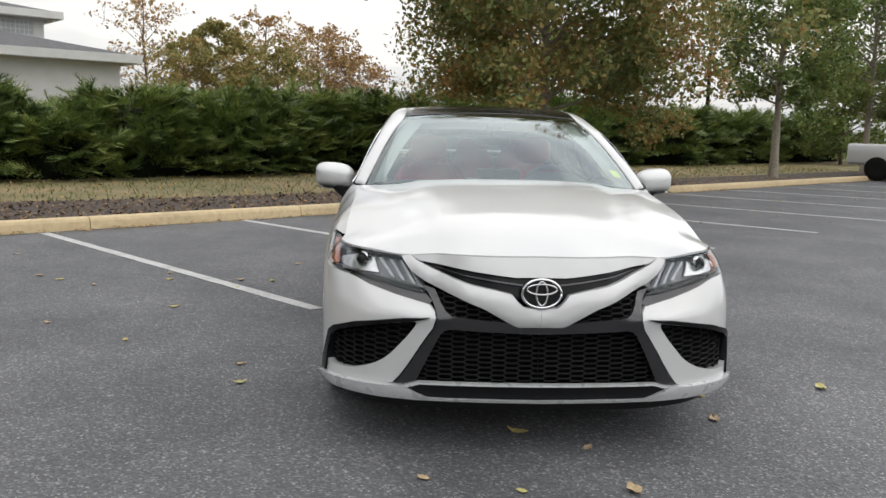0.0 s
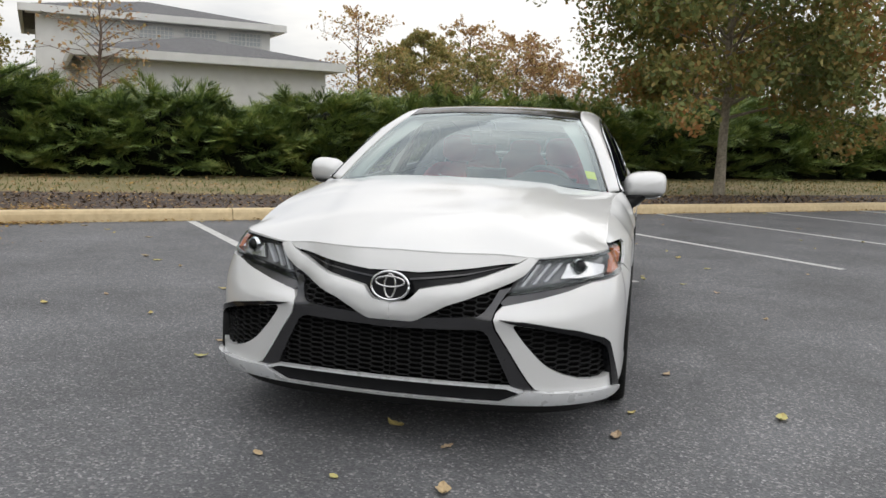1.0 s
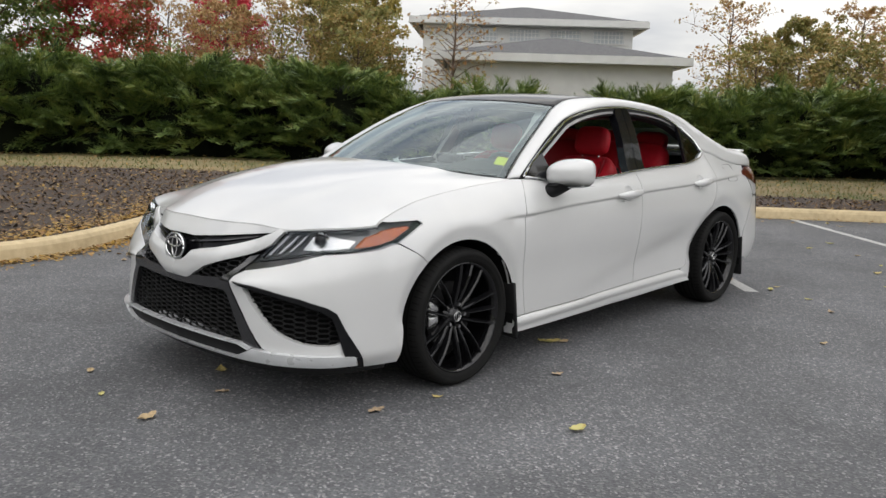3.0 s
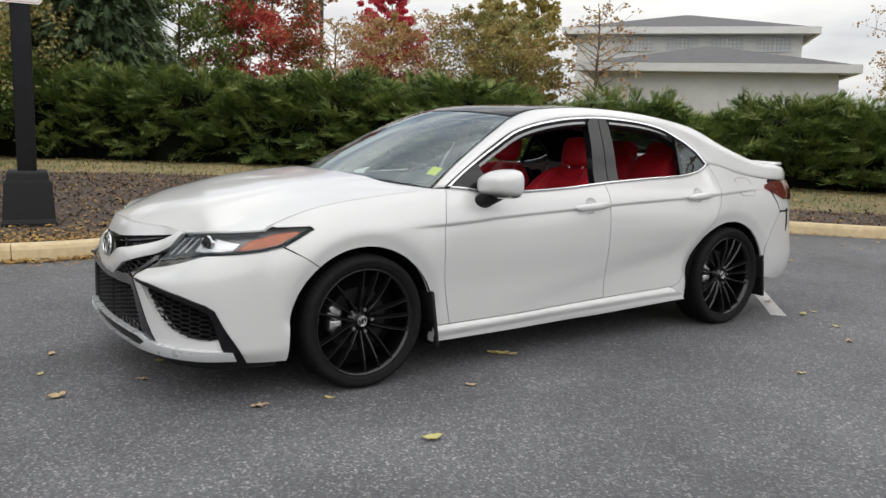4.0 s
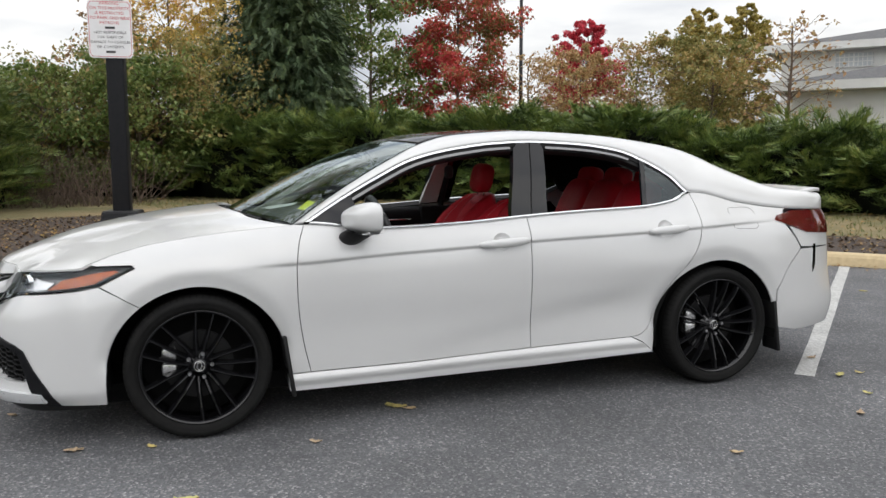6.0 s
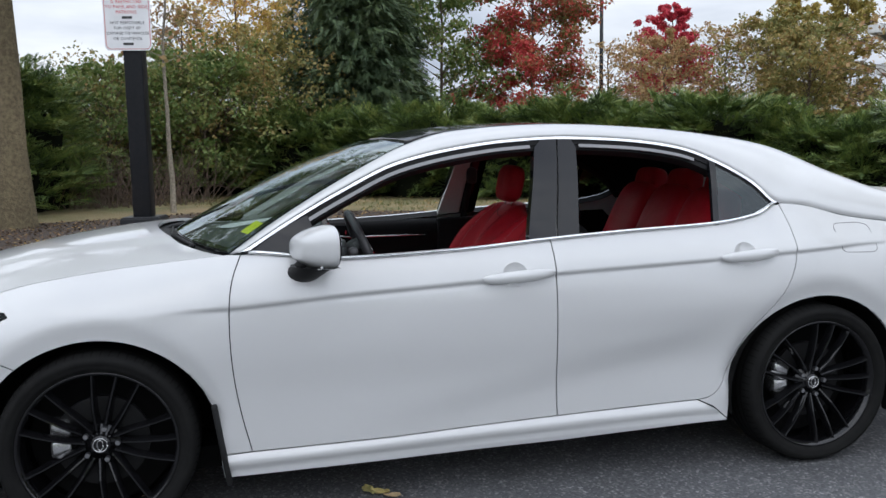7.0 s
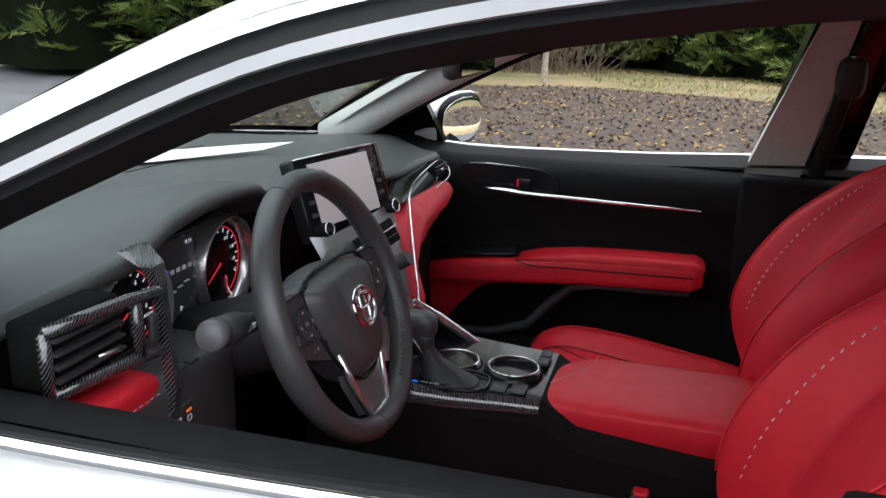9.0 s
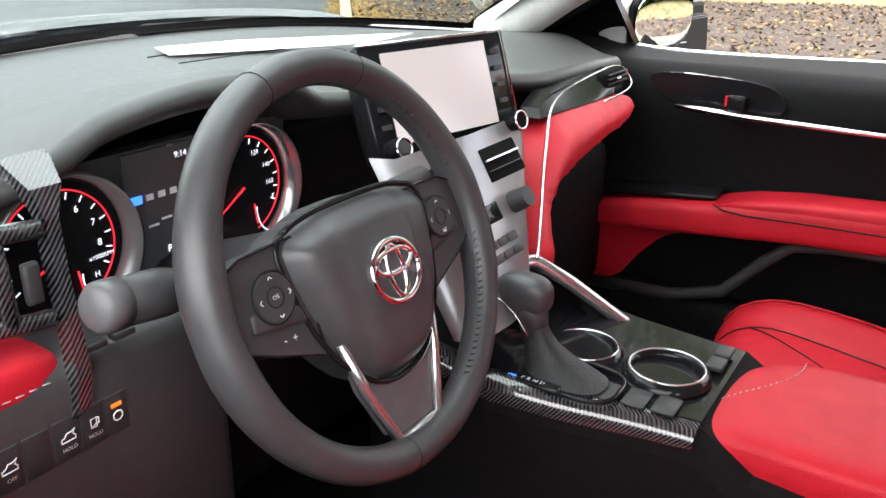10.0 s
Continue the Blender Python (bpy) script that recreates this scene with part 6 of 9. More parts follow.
# dashboard top
lip_y = hermite([-0.72, -0.62, -0.5, -0.3, -0.14, 0.0, 0.14, 0.22, 0.36, 0.5, 0.58, 0.72], [0.79, 0.835, 0.845, 0.85, 0.84, 0.82, 0.80, 0.815, 0.82, 0.815, 0.79, 0.78])
hump = hermite([-0.72, 0.10, 0.19, 0.25, 0.36, 0.46, 0.53, 0.60, 0.72], [0.0, 0.0, 0.012, 0.042, 0.05, 0.04, 0.01, 0.0, 0.0])
fall = hermite([-0.72, -0.62, -0.3, -0.1, 0.1, 0.72], [0.035, 0.03, 0.025, 0.006, 0.0, 0.0])


def dash(x, t, off=0.0):
    x, t = np.asarray(x, float), np.asarray(t, float)
    yr = lip_y(x)
    k = 1 - np.clip(np.abs(x) / 0.759, 0, 1) ** 2.2
    y0, z0 = 0.492 - 0.245 * k, 0.970 + 0.040 * k
    tt = np.clip(t, 0, 1)
    y = y0 + (yr - y0) * tt
    z = z0 + (1.003 - z0) * sstep(0, 0.5, tt) + hump(x) * sstep(0.45, 0.95, tt) - fall(x) * sstep(0.6, 1.0, tt) - 0.02 * (np.abs(x) / 0.72) ** 4
    over = np.clip(t - 1, 0, 1)
    y = y + 0.010 * np.sin(np.clip(over / 0.4, 0, 1) * math.pi) - 0.10 * np.clip((over - 0.4) / 0.6, 0, 1)
    z = z - 0.030 * np.clip(over / 0.5, 0, 1) - 0.016 * np.clip((over - 0.5) / 0.5, 0, 1)
    return np.stack([x, y, z + off], -1)


dashboard = grid_patch("dashboard", dash, np.linspace(-0.73, 0.73, 74), np.concatenate([np.linspace(0, 0.9, 14), np.linspace(0.93, 1.0, 5), np.linspace(1.08, 2.0, 10)]), M_DASH, car, "black soft-touch dashboard with carbon and red trim")
# lower dash body
box("dash_body", (-0.70, 0.46, 0.50), (0.70, 0.735, 0.965), M_DOORBLK, dashboard, bevel=0.03)
box("glove_box", (-0.66, 0.70, 0.50), (-0.13, 0.83, 0.80), M_DOORBLK, dashboard, bevel=0.03)
# defroster grille and centre speaker slot on top
for i in range(2):
    pts = [tuple(dash(np.array([x]), np.array([0.30 + 0.12 * i]), 0.0)[0]) for x in np.linspace(-0.22, 0.1, 9)]
    tube("defroster_slot", pts, 0.0015, M_SEAL, dashboard, 6)

# instrument cluster
GY = 0.775
cl = box("gauge_panel", (0.19, GY - 0.04, 0.845), (0.548, GY - 0.02, 0.985), M_DISPLAY, dashboard, "lit gauge cluster with red-ringed dials")
DIALS = ((0.4875, 0.915, ("6", "7", "8"), (58, 26, -4)), (0.268, 0.919, ("120", "140", "160"), (60, 26, -4)))
for dx, dz, nums, angs in DIALS:
    V, F = [], []
    n = 40
    for i in range(n + 1):
        a = 2 * math.pi * i / n
        for r, yy in ((0.066, GY - 0.012), (0.0705, GY + 0.012), (0.073, GY + 0.010), (0.073, GY - 0.02)):
            V.append((dx + r * math.cos(a), yy, dz + r * math.sin(a)))
    F = [(4 * i + j, 4 * i + j + 1, 4 * i + 5 + j, 4 * i + 4 + j) for i in range(n) for j in range(3)]
    poly("dial_bezel", V, F, M_SATIN if dx < 0.4 else M_STACK, cl, "bright ring round the dial", smooth=True)
    bm = bmesh.new()
    bmesh.ops.create_circle(bm, cap_ends=True, segments=40, radius=0.064, matrix=Matrix.Translation((dx, GY - 0.011, dz)) @ Matrix.Rotation(radians(-90), 4, "X"))
    dial = part("dial_face", bm, M_PIANO, cl)
    tube("dial_ring", [(dx - 0.0555 * math.cos(a), GY - 0.0095, dz + 0.0555 * math.sin(a)) for a in np.linspace(radians(-70), radians(200), 40)], 0.0009, M_REDLIT, dial, 5)
    for k in range(15):
        a = radians(210 - 17 * k)
        tube("dial_tick", [(dx - q * math.cos(a), GY - 0.0095, dz + q * math.sin(a)) for q in (0.047, 0.053)], 0.0007, M_WHITELIT, dial, 4)
    for w, ag in zip(nums, angs):
        a = radians(ag)
        mm = Matrix.Translation((dx - 0.040 * math.cos(a), GY - 0.009, dz + 0.040 * math.sin(a))) @ Matrix(((-1, 0, 0, 0), (0, 0, 1, 0), (0, 1, 0, 0), (0, 0, 0, 1)))
        text(w, 0.0095 if len(w) == 1 else 0.0078, mm, M_WHITELIT, dial)
    tube("needle", [(dx, GY - 0.007, dz), (dx + 0.036, GY - 0.007, dz - 0.022)], [0.0016, 0.0009], M_REDLIT, dial, 5)
    tube("small_needle", [(dx - 0.016, GY - 0.007, dz - 0.045), (dx - 0.013, GY - 0.007, dz - 0.022)], 0.0011, M_REDLIT, dial, 5)
    tube("small_scale", [(dx - 0.04 + 0.022 * math.cos(a), GY - 0.009, dz - 0.03 + 0.03 * math.sin(a)) for a in np.linspace(-1.7, 0.1, 10)], 0.0008, M_WHITELIT, dial, 4)
FLIPT = Matrix(((-1, 0, 0, 0), (0, 0, 1, 0), (0, 1, 0, 0), (0, 0, 0, 1)))
text("x1000RPM", 0.006, Matrix.Translation((0.4475, GY - 0.009, 0.899)) @ FLIPT, M_WHITELIT, cl)
text("H", 0.008, Matrix.Translation((0.4545, GY - 0.009, 0.883)) @ FLIPT, M_WHITELIT, cl)
text("F", 0.008, Matrix.Translation((0.224, GY - 0.009, 0.898)) @ FLIPT, M_WHITELIT, cl)
mid = box("driver_display", (0.335, GY - 0.012, 0.862), (0.415, GY - 0.009, 0.985), M_DISPLAY, cl, "dark driver display with small lit icons")
text("9:14", 0.009, Matrix.Translation((0.348, GY - 0.008, 0.974)) @ FLIPT, M_WHITELIT, mid)
text("P", 0.011, Matrix.Translation((0.372, GY - 0.008, 0.882)) @ FLIPT, M_WHITELIT, mid)
box("display_icon", (0.398, GY - 0.0085, 0.936), (0.412, GY - 0.0075, 0.944), M_BLUELIT, mid)
for i in range(4):
    box("display_icon", (0.343 + 0.014 * i, GY - 0.0085, 0.937), (0.351 + 0.014 * i, GY - 0.0075, 0.943), M_ICON, mid)
for i in range(3):
    box("display_icon", (0.350 + 0.016 * i, GY - 0.0085, 0.918 - 0.004 * i), (0.362 + 0.016 * i, GY - 0.0075, 0.920 - 0.004 * i), M_ICON, mid)

# left end: carbon bracket, vent, red pad and knee panel
brk = []
for p, w in (((0.541, 0.825, 1.022), 0.024), ((0.545, 0.852, 1.006), 0.016), ((0.550, 0.862, 0.985), 0.007), ((0.551, 0.866, 0.94), 0.0065), ((0.551, 0.870, 0.905), 0.0065), ((0.553, 0.876, 0.86), 0.0075), ((0.556, 0.874, 0.832), 0.007), ((0.566, 0.862, 0.816), 0.006)):
    brk.append((p, w))
V, F = [], []
for (x, y, z), w in brk:
    V += [(x - w, y - 0.008, z), (x - w * 0.8, y + 0.005, z), (x + w * 0.8, y + 0.005, z), (x + w, y - 0.008, z)]
for i in range(len(brk) - 1):
    F += [(4 * i + j, 4 * i + (j + 1) % 4, 4 * i + 4 + (j + 1) % 4, 4 * i + 4 + j) for j in range(4)]
poly("carbon_bracket", V, F, M_CARBON, dashboard, "carbon-weave trim beside the side vent")
vent = box("side_vent", (0.588, 0.79, 0.912), (0.705, 0.838, 0.985), M_DARK, dashboard, "side air vent in carbon surround", bevel=0.006)
for zz in (0.912, 0.982):
    tube("vent_surround", [(0.560, 0.866, zz - 0.002), (0.60, 0.858, zz), (0.66, 0.845, zz - 0.002), (0.705, 0.836, zz - 0.004)], 0.0075, M_CARBON, vent, 8)
tube("vent_surround", [(0.590, 0.860, 0.912), (0.592, 0.858, 0.982)], 0.0075, M_CARBON, vent, 8)
tube("vent_surround", [(0.703, 0.836, 0.908), (0.701, 0.834, 0.978)], 0.0075, M_CARBON, vent, 8)
for i in range(4):
    zz = 0.924 + 0.0145 * i
    box("vent_slat", (0.597, 0.82, zz), (0.70, 0.848, zz + 0.003), M_CABINP, vent)
box("vent_thumbwheel", (0.566, 0.862, 0.925), (0.579, 0.870, 0.958), M_CABINP, vent, bevel=0.003)
tube("vent_tab", [(0.61, 0.85, 0.928), (0.64, 0.845, 0.93)], 0.003, M_SATIN, vent, 6)
pillow("red_pad", (0.64, 0.835, 0.853), (0.085, 0.035, 0.034), M_RED, dashboard, 0.45, label="red leather pad with pale stitching")
for i in range(12):
    x = 0.575 + i * 0.0105
    tube("pad_stitch", [(x, 0.8705 - 0.002 * (i > 8), 0.862), (x + 0.006, 0.8705 - 0.002 * (i > 8), 0.8625)], 0.00055, M_THREAD, dashboard, 4)
knee = box("knee_panel", (0.40, 0.76, 0.60), (0.72, 0.872, 0.872), M_LEATHER, dashboard, "grained lower dash panel with switch row", bevel=0.02)
for x in (0.526, 0.5485, 0.5715, 0.595, 0.619, 0.643):
    box("switch", (x - 0.0105, 0.868, 0.793), (x + 0.0105, 0.8738, 0.829), M_CABINP, knee, bevel=0.0012)
for w, x in (("HOLD", 0.5485), ("HOLD", 0.5715), ("OFF", 0.619)):
    text(w, 0.0046, Matrix.Translation((x, 0.8762, 0.804)) @ FLIPT, M_ICON, knee)
PUMP = [(-0.003, 0.0), (-0.003, 0.008), (0.002, 0.008), (0.002, 0.0), (-0.003, 0.0), (0.002, 0.003), (0.004, 0.002), (0.004, 0.007), (0.002, 0.008)]
SEDAN = [(-0.006, 0.0), (-0.006, 0.003), (-0.003, 0.004), (-0.001, 0.007), (0.003, 0.007), (0.006, 0.009), (0.004, 0.005), (0.006, 0.003), (0.006, 0.0), (-0.006, 0.0)]
for ic, x in ((PUMP, 0.5485), (SEDAN, 0.5715), (SEDAN, 0.619)):
    tube("switch_icon", [(x - a, 0.8758, 0.8105 + b) for a, b in ic], 0.0007, M_ICON, knee, 4)
tube("switch_icon", oval(0.527, 0.8758, 0.810, 0.0042, 0.0042, 16), 0.0008, M_ICON, knee, 4)
box("switch_lamp", (0.5225, 0.8745, 0.8185), (0.5315, 0.8762, 0.8212), M_ORANGELIT, knee)
for i in range(2):
    box("trip_button", (0.500 + 0.026 * i, 0.866, 0.874), (0.520 + 0.026 * i, 0.876, 0.880), M_CABINP, knee, bevel=0.001)

# centre screen
SC = Matrix.Translation((0.030, 0.872, 0.995)) @ Matrix.Rotation(radians(-10.5), 4, "Z") @ Matrix.Rotation(radians(18), 4, "X")
scr = box("centre_screen", (-0.125, -0.03, -0.068), (0.125, 0.0, 0.070), M_PIANO, dashboard, "pale lit touch screen in gloss black housing", bevel=0.005, m=SC)
box("display_glass", (-0.086, 0.0, -0.046), (0.092, 0.0015, 0.058), M_SCREEN, scr, m=SC)
tube("screen_edge", [tuple(SC @ Vector(p)) for p in ((-0.124, 0.001, -0.066), (-0.124, 0.001, 0.069), (0.124, 0.001, 0.069))], 0.0015, M_CHROME, scr, 6)
for i in range(4):
    box("screen_button", (-0.110, 0.0, 0.040 - 0.021 * i), (-0.096, 0.003, 0.046 - 0.021 * i), M_CABINP, scr, m=SC)
    box("screen_button", (0.098, 0.0, 0.036 - 0.021 * i), (0.112, 0.003, 0.042 - 0.021 * i), M_CABINP, scr, m=SC)
for sx in (-0.105, 0.105):
    bm = bmesh.new()
    bmesh.ops.create_cone(bm, segments=24, radius1=0.013, radius2=0.012, depth=0.024, cap_ends=True, matrix=SC @ Matrix.Translation((sx, 0.010, -0.050)) @ Matrix.Rotation(radians(90), 4, "X"))
    part("screen_knob", bm, M_PIANO, scr, smooth=False)
    tube("knob_ring", [tuple(SC @ Vector((sx + 0.0115 * math.cos(a), 0.0225, -0.050 + 0.0115 * math.sin(a)))) for a in np.linspace(0, 2 * math.pi, 20)], 0.0016, M_CHROME, scr, 6)
# stack below the screen
def stack_y(z):
    return 0.924 + (0.923 - z) * 0.606


V, F = [], []
zs_ = np.linspace(0.952, 0.765, 12)
for z in zs_:
    xr = float(np.interp(z, [0.765, 0.814, 0.923, 0.952], [0.055, 0.008, -0.094, -0.118]))
    for f, dy in ((0.0, -0.03), (0.04, -0.004), (0.5, 0.002), (0.93, 0.0), (0.99, -0.005), (1.0, -0.03)):
        V.append((0.19 + (xr - 0.19) * f, stack_y(z) + dy, z))
n = 6
F = [(i * n + j, i * n + j + 1, (i + 1) * n + j + 1, (i + 1) * n + j) for i in range(11) for j in range(n - 1)]
stack = poly("centre_control_panel", V, F, M_STACK, dashboard, "smoked gloss centre stack with vents and dials", smooth=True)
SLOPE = Matrix.Rotation(math.atan(0.606), 4, "X")


def on_stack(x, z, lift=0.0):
    return Matrix.Translation((x, stack_y(z), z)) @ SLOPE @ Matrix.Translation((0, lift, 0))


for xc in (0.105, -0.012):
    m_ = on_stack(xc, 0.914)
    box("centre_vent", (-0.044, -0.02, -0.022), (0.044, 0.003, 0.022), M_DARK, stack, "black centre air vent with chrome blade", bevel=0.003, m=m_)
    box("vent_blade", (-0.040, -0.004, 0.004), (0.040, 0.006, 0.0065), M_SATIN, stack, m=m_)
    box("vent_blade", (-0.040, -0.004, -0.009), (0.040, 0.005, -0.0075), M_CABINP, stack, m=m_)
for sx in (0.135, 0.004):
    bm = bmesh.new()
    bmesh.ops.create_cone(bm, segments=24, radius1=0.0145, radius2=0.013, depth=0.024, cap_ends=True, matrix=on_stack(sx, 0.868, 0.012) @ Matrix.Rotation(radians(-90), 4, "X"))
    part("climate_knob", bm, M_CABINP, stack)
box("climate_display", (-0.03, -0.001, -0.012), (0.03, 0.002, 0.012), M_PIANO, stack, bevel=0.002, m=on_stack(0.07, 0.868))
for i in range(5):
    for j in range(2):
        box("climate_button", (-0.010, -0.002, -0.005), (0.010, 0.003, 0.005), M_CABINP, stack, bevel=0.001, m=on_stack(0.132 - 0.023 * i, 0.838 - 0.014 * j))
# red sweep, chrome line and right vent; all on one slanted face
_A = np.array([(-0.616, 0.883, 1), (-0.214, 0.963, 1), (0.0, 0.804, 1), (-0.55, 0.96, 1), (-0.05, 0.79, 1)])
_k = np.linalg.lstsq(_A, np.array([0.887, 0.893, 0.992, 0.858, 1.0]), rcond=None)[0]


def face(x, z, off=0.0):
    x, z = np.asarray(x, float), np.asarray(z, float)
    return np.stack([x, _k[0] * x + _k[1] * z + _k[2] + off, z], -1)


swp = round_loop([(-0.197, 0.930), (-0.249, 0.928), (-0.408, 0.917), (-0.572, 0.906), (-0.628, 0.883), (-0.569, 0.863), (-0.401, 0.863), (-0.243, 0.858), (-0.156, 0.851), (-0.099, 0.833), (-0.067, 0.806), (-0.052, 0.772), (-0.016, 0.790), (-0.084, 0.848), (-0.138, 0.893)], 0.2, 2)
V2, F, _ = fill([tuple(p) for p in swp], 0.011)
_sw = np.array(densify(swp, 0.01))


def swell(x, z, off=0.0):
    d = np.min(np.hypot(x[:, None] - _sw[None, :, 0], z[:, None] - _sw[None, :, 1]), axis=1)
    return face(x, z, off + 0.022 * np.sin(np.clip(d / 0.04, 0, 1) * math.pi / 2) - 0.010)


shell("red_sweep", V2, F, swell, M_RED, dashboard, 0.05, flip=area2([V2[i] for i in F[0]]) > 0, label="red leather sweep across the passenger dash")
blk = [(-0.179, 0.946), (-0.248, 0.959), (-0.374, 0.961), (-0.555, 0.960), (-0.594, 0.937), (-0.581, 0.912), (-0.411, 0.918), (-0.249, 0.930), (-0.17, 0.934)]
V2, F, _ = fill(blk, 0.03)
shell("vent_band", V2, F, lambda x, z, o: face(x, z, o - 0.008), M_PIANO, dashboard, 0.03, flip=area2([V2[i] for i in F[0]]) > 0)
chrome_pts = [(0.026, 0.81), (-0.027, 0.845), (-0.083, 0.887), (-0.135, 0.92), (-0.179, 0.949), (-0.248, 0.961), (-0.374, 0.963), (-0.555, 0.962), (-0.596, 0.937), (-0.583, 0.914), (-0.411, 0.92)]
cp = chaikin(chrome_pts, 2)
tube("chrome_line", [tuple(face(p[0], p[1], 0.010)) for p in cp], 0.0019, M_CHROME, dashboard, 8, label="thin chrome line edging the red sweep")
rv = box("dash_vent", (-0.575, 0.845, 0.922), (-0.48, 0.872, 0.952), M_DARK, dashboard, bevel=0.004)
for i in range(3):
    box("vent_blade", (-0.58, 0.855, 0.931 + 0.008 * i), (-0.495, 0.876, 0.933 + 0.008 * i), M_CABINP, rv)
tube("vent_tab", [(-0.53, 0.876, 0.938), (-0.545, 0.876, 0.938)], 0.004, M_SATIN, rv, 6)

# papers on the dash
pp = [tuple(dash(np.array([x]), np.array([t]), h)[0]) for x, t, h in ((0.08, 0.34, 0.004), (-0.06, 0.46, 0.006), (-0.18, 0.58, 0.010), (-0.225, 0.66, 0.026), (-0.19, 0.52, 0.018), (-0.05, 0.33, 0.012), (0.06, 0.24, 0.006))]
poly("loose_paper", pp, [(0, 1, 5, 6), (1, 2, 4, 5), (2, 3, 4)], M_PAPER, dashboard, "white paper sheet left on the dashboard")
# steering wheel
WC, WT = Vector((0.358, 1.002, 0.918)), radians(22)
SW = Matrix.Translation(WC) @ Matrix(((-1, 0, 0, 0), (0, -math.sin(WT), math.cos(WT), 0), (0, math.cos(WT), math.sin(WT), 0), (0, 0, 0, 1)))
# local: x to the passenger side, y up along the wheel, z to the driver


def wl(x, y, z=0.0):
    return tuple(SW @ Vector((x, y, z)))


rimR = 0.169
V, F = [], []
n, k = 96, 16
for i in range(n):
    a = 2 * math.pi * i / n
    grip = 1 + 0.10 * math.exp(-((math.degrees(a) % 180 - 12) / 14) ** 2) + 0.10 * math.exp(-((math.degrees(a) % 180 - 168) / 14) ** 2)
    for j in range(k):
        b = 2 * math.pi * j / k
        rr = rimR + 0.0155 * grip * math.cos(b)
        V.append(wl(rr * math.cos(a), rr * math.sin(a), 0.0175 * grip * math.sin(b)))
for i in range(n):
    for j in range(k):
        F.append((i * k + j, ((i + 1) % n) * k + j, ((i + 1) % n) * k + (j + 1) % k, i * k + (j + 1) % k))
steer = poly("steering_wheel", V, F, M_LEATHER, car, "black leather steering wheel with silver lower spoke", smooth=True)
for a0 in (20, 70, 160, 200, 260, 340, 110):
    a = radians(a0)
    pts = []
    for j in range(15):
        b = 2 * math.pi * j / 14
        rr = rimR + 0.0157 * math.cos(b)
        pts.append(wl(rr * math.cos(a), rr * math.sin(a), 0.0177 * math.sin(b)))
    if a0 in (70, 110, 200, 340, 260):
        tube("rim_seam", pts, 0.0005, M_SEAL, steer, 4, caps=False)
for i in range(46):
    a = radians(-62 + 2.55 * i)
    if -8 < math.degrees(a) < 14:
        continue
    rr = rimR - 0.0150
    tube("rim_stitch", [wl(rr * math.cos(a), rr * math.sin(a), 0.0075), wl((rr + 0.002) * math.cos(a + 0.012), (rr + 0.002) * math.sin(a + 0.012), 0.0115)], 0.0010, M_CABINP, steer, 4)
# airbag cover
bag = round_loop([(-0.094, 0.044), (-0.05, 0.056), (0.05, 0.056), (0.094, 0.044), (0.091, 0.004), (0.076, -0.050), (0.032, -0.100), (-0.032, -0.100), (-0.076, -0.050), (-0.091, 0.004)], 0.22, 2)
V2, F, _ = fill([tuple(p) for p in densify(bag, 0.006)], 0.006)
_bg = np.array(densify(bag, 0.006))


def bagmap(x, y, off=0.0):
    d = np.min(np.hypot(x[:, None] - _bg[None, :, 0], y[:, None] - _bg[None, :, 1]), axis=1)
    z = -0.006 + 0.026 * (1 - (1 - np.clip(d / 0.026, 0, 1)) ** 2) + 0.008 * np.clip(d / 0.08, 0, 1) + off
    z = np.where(np.abs(x) > 0.045, z, z + 0.003 * np.clip((0.05 - np.abs(x)) / 0.01, 0, 1))
    return np.array([wl(a, b, c) for a, b, c in zip(x, y, z)])


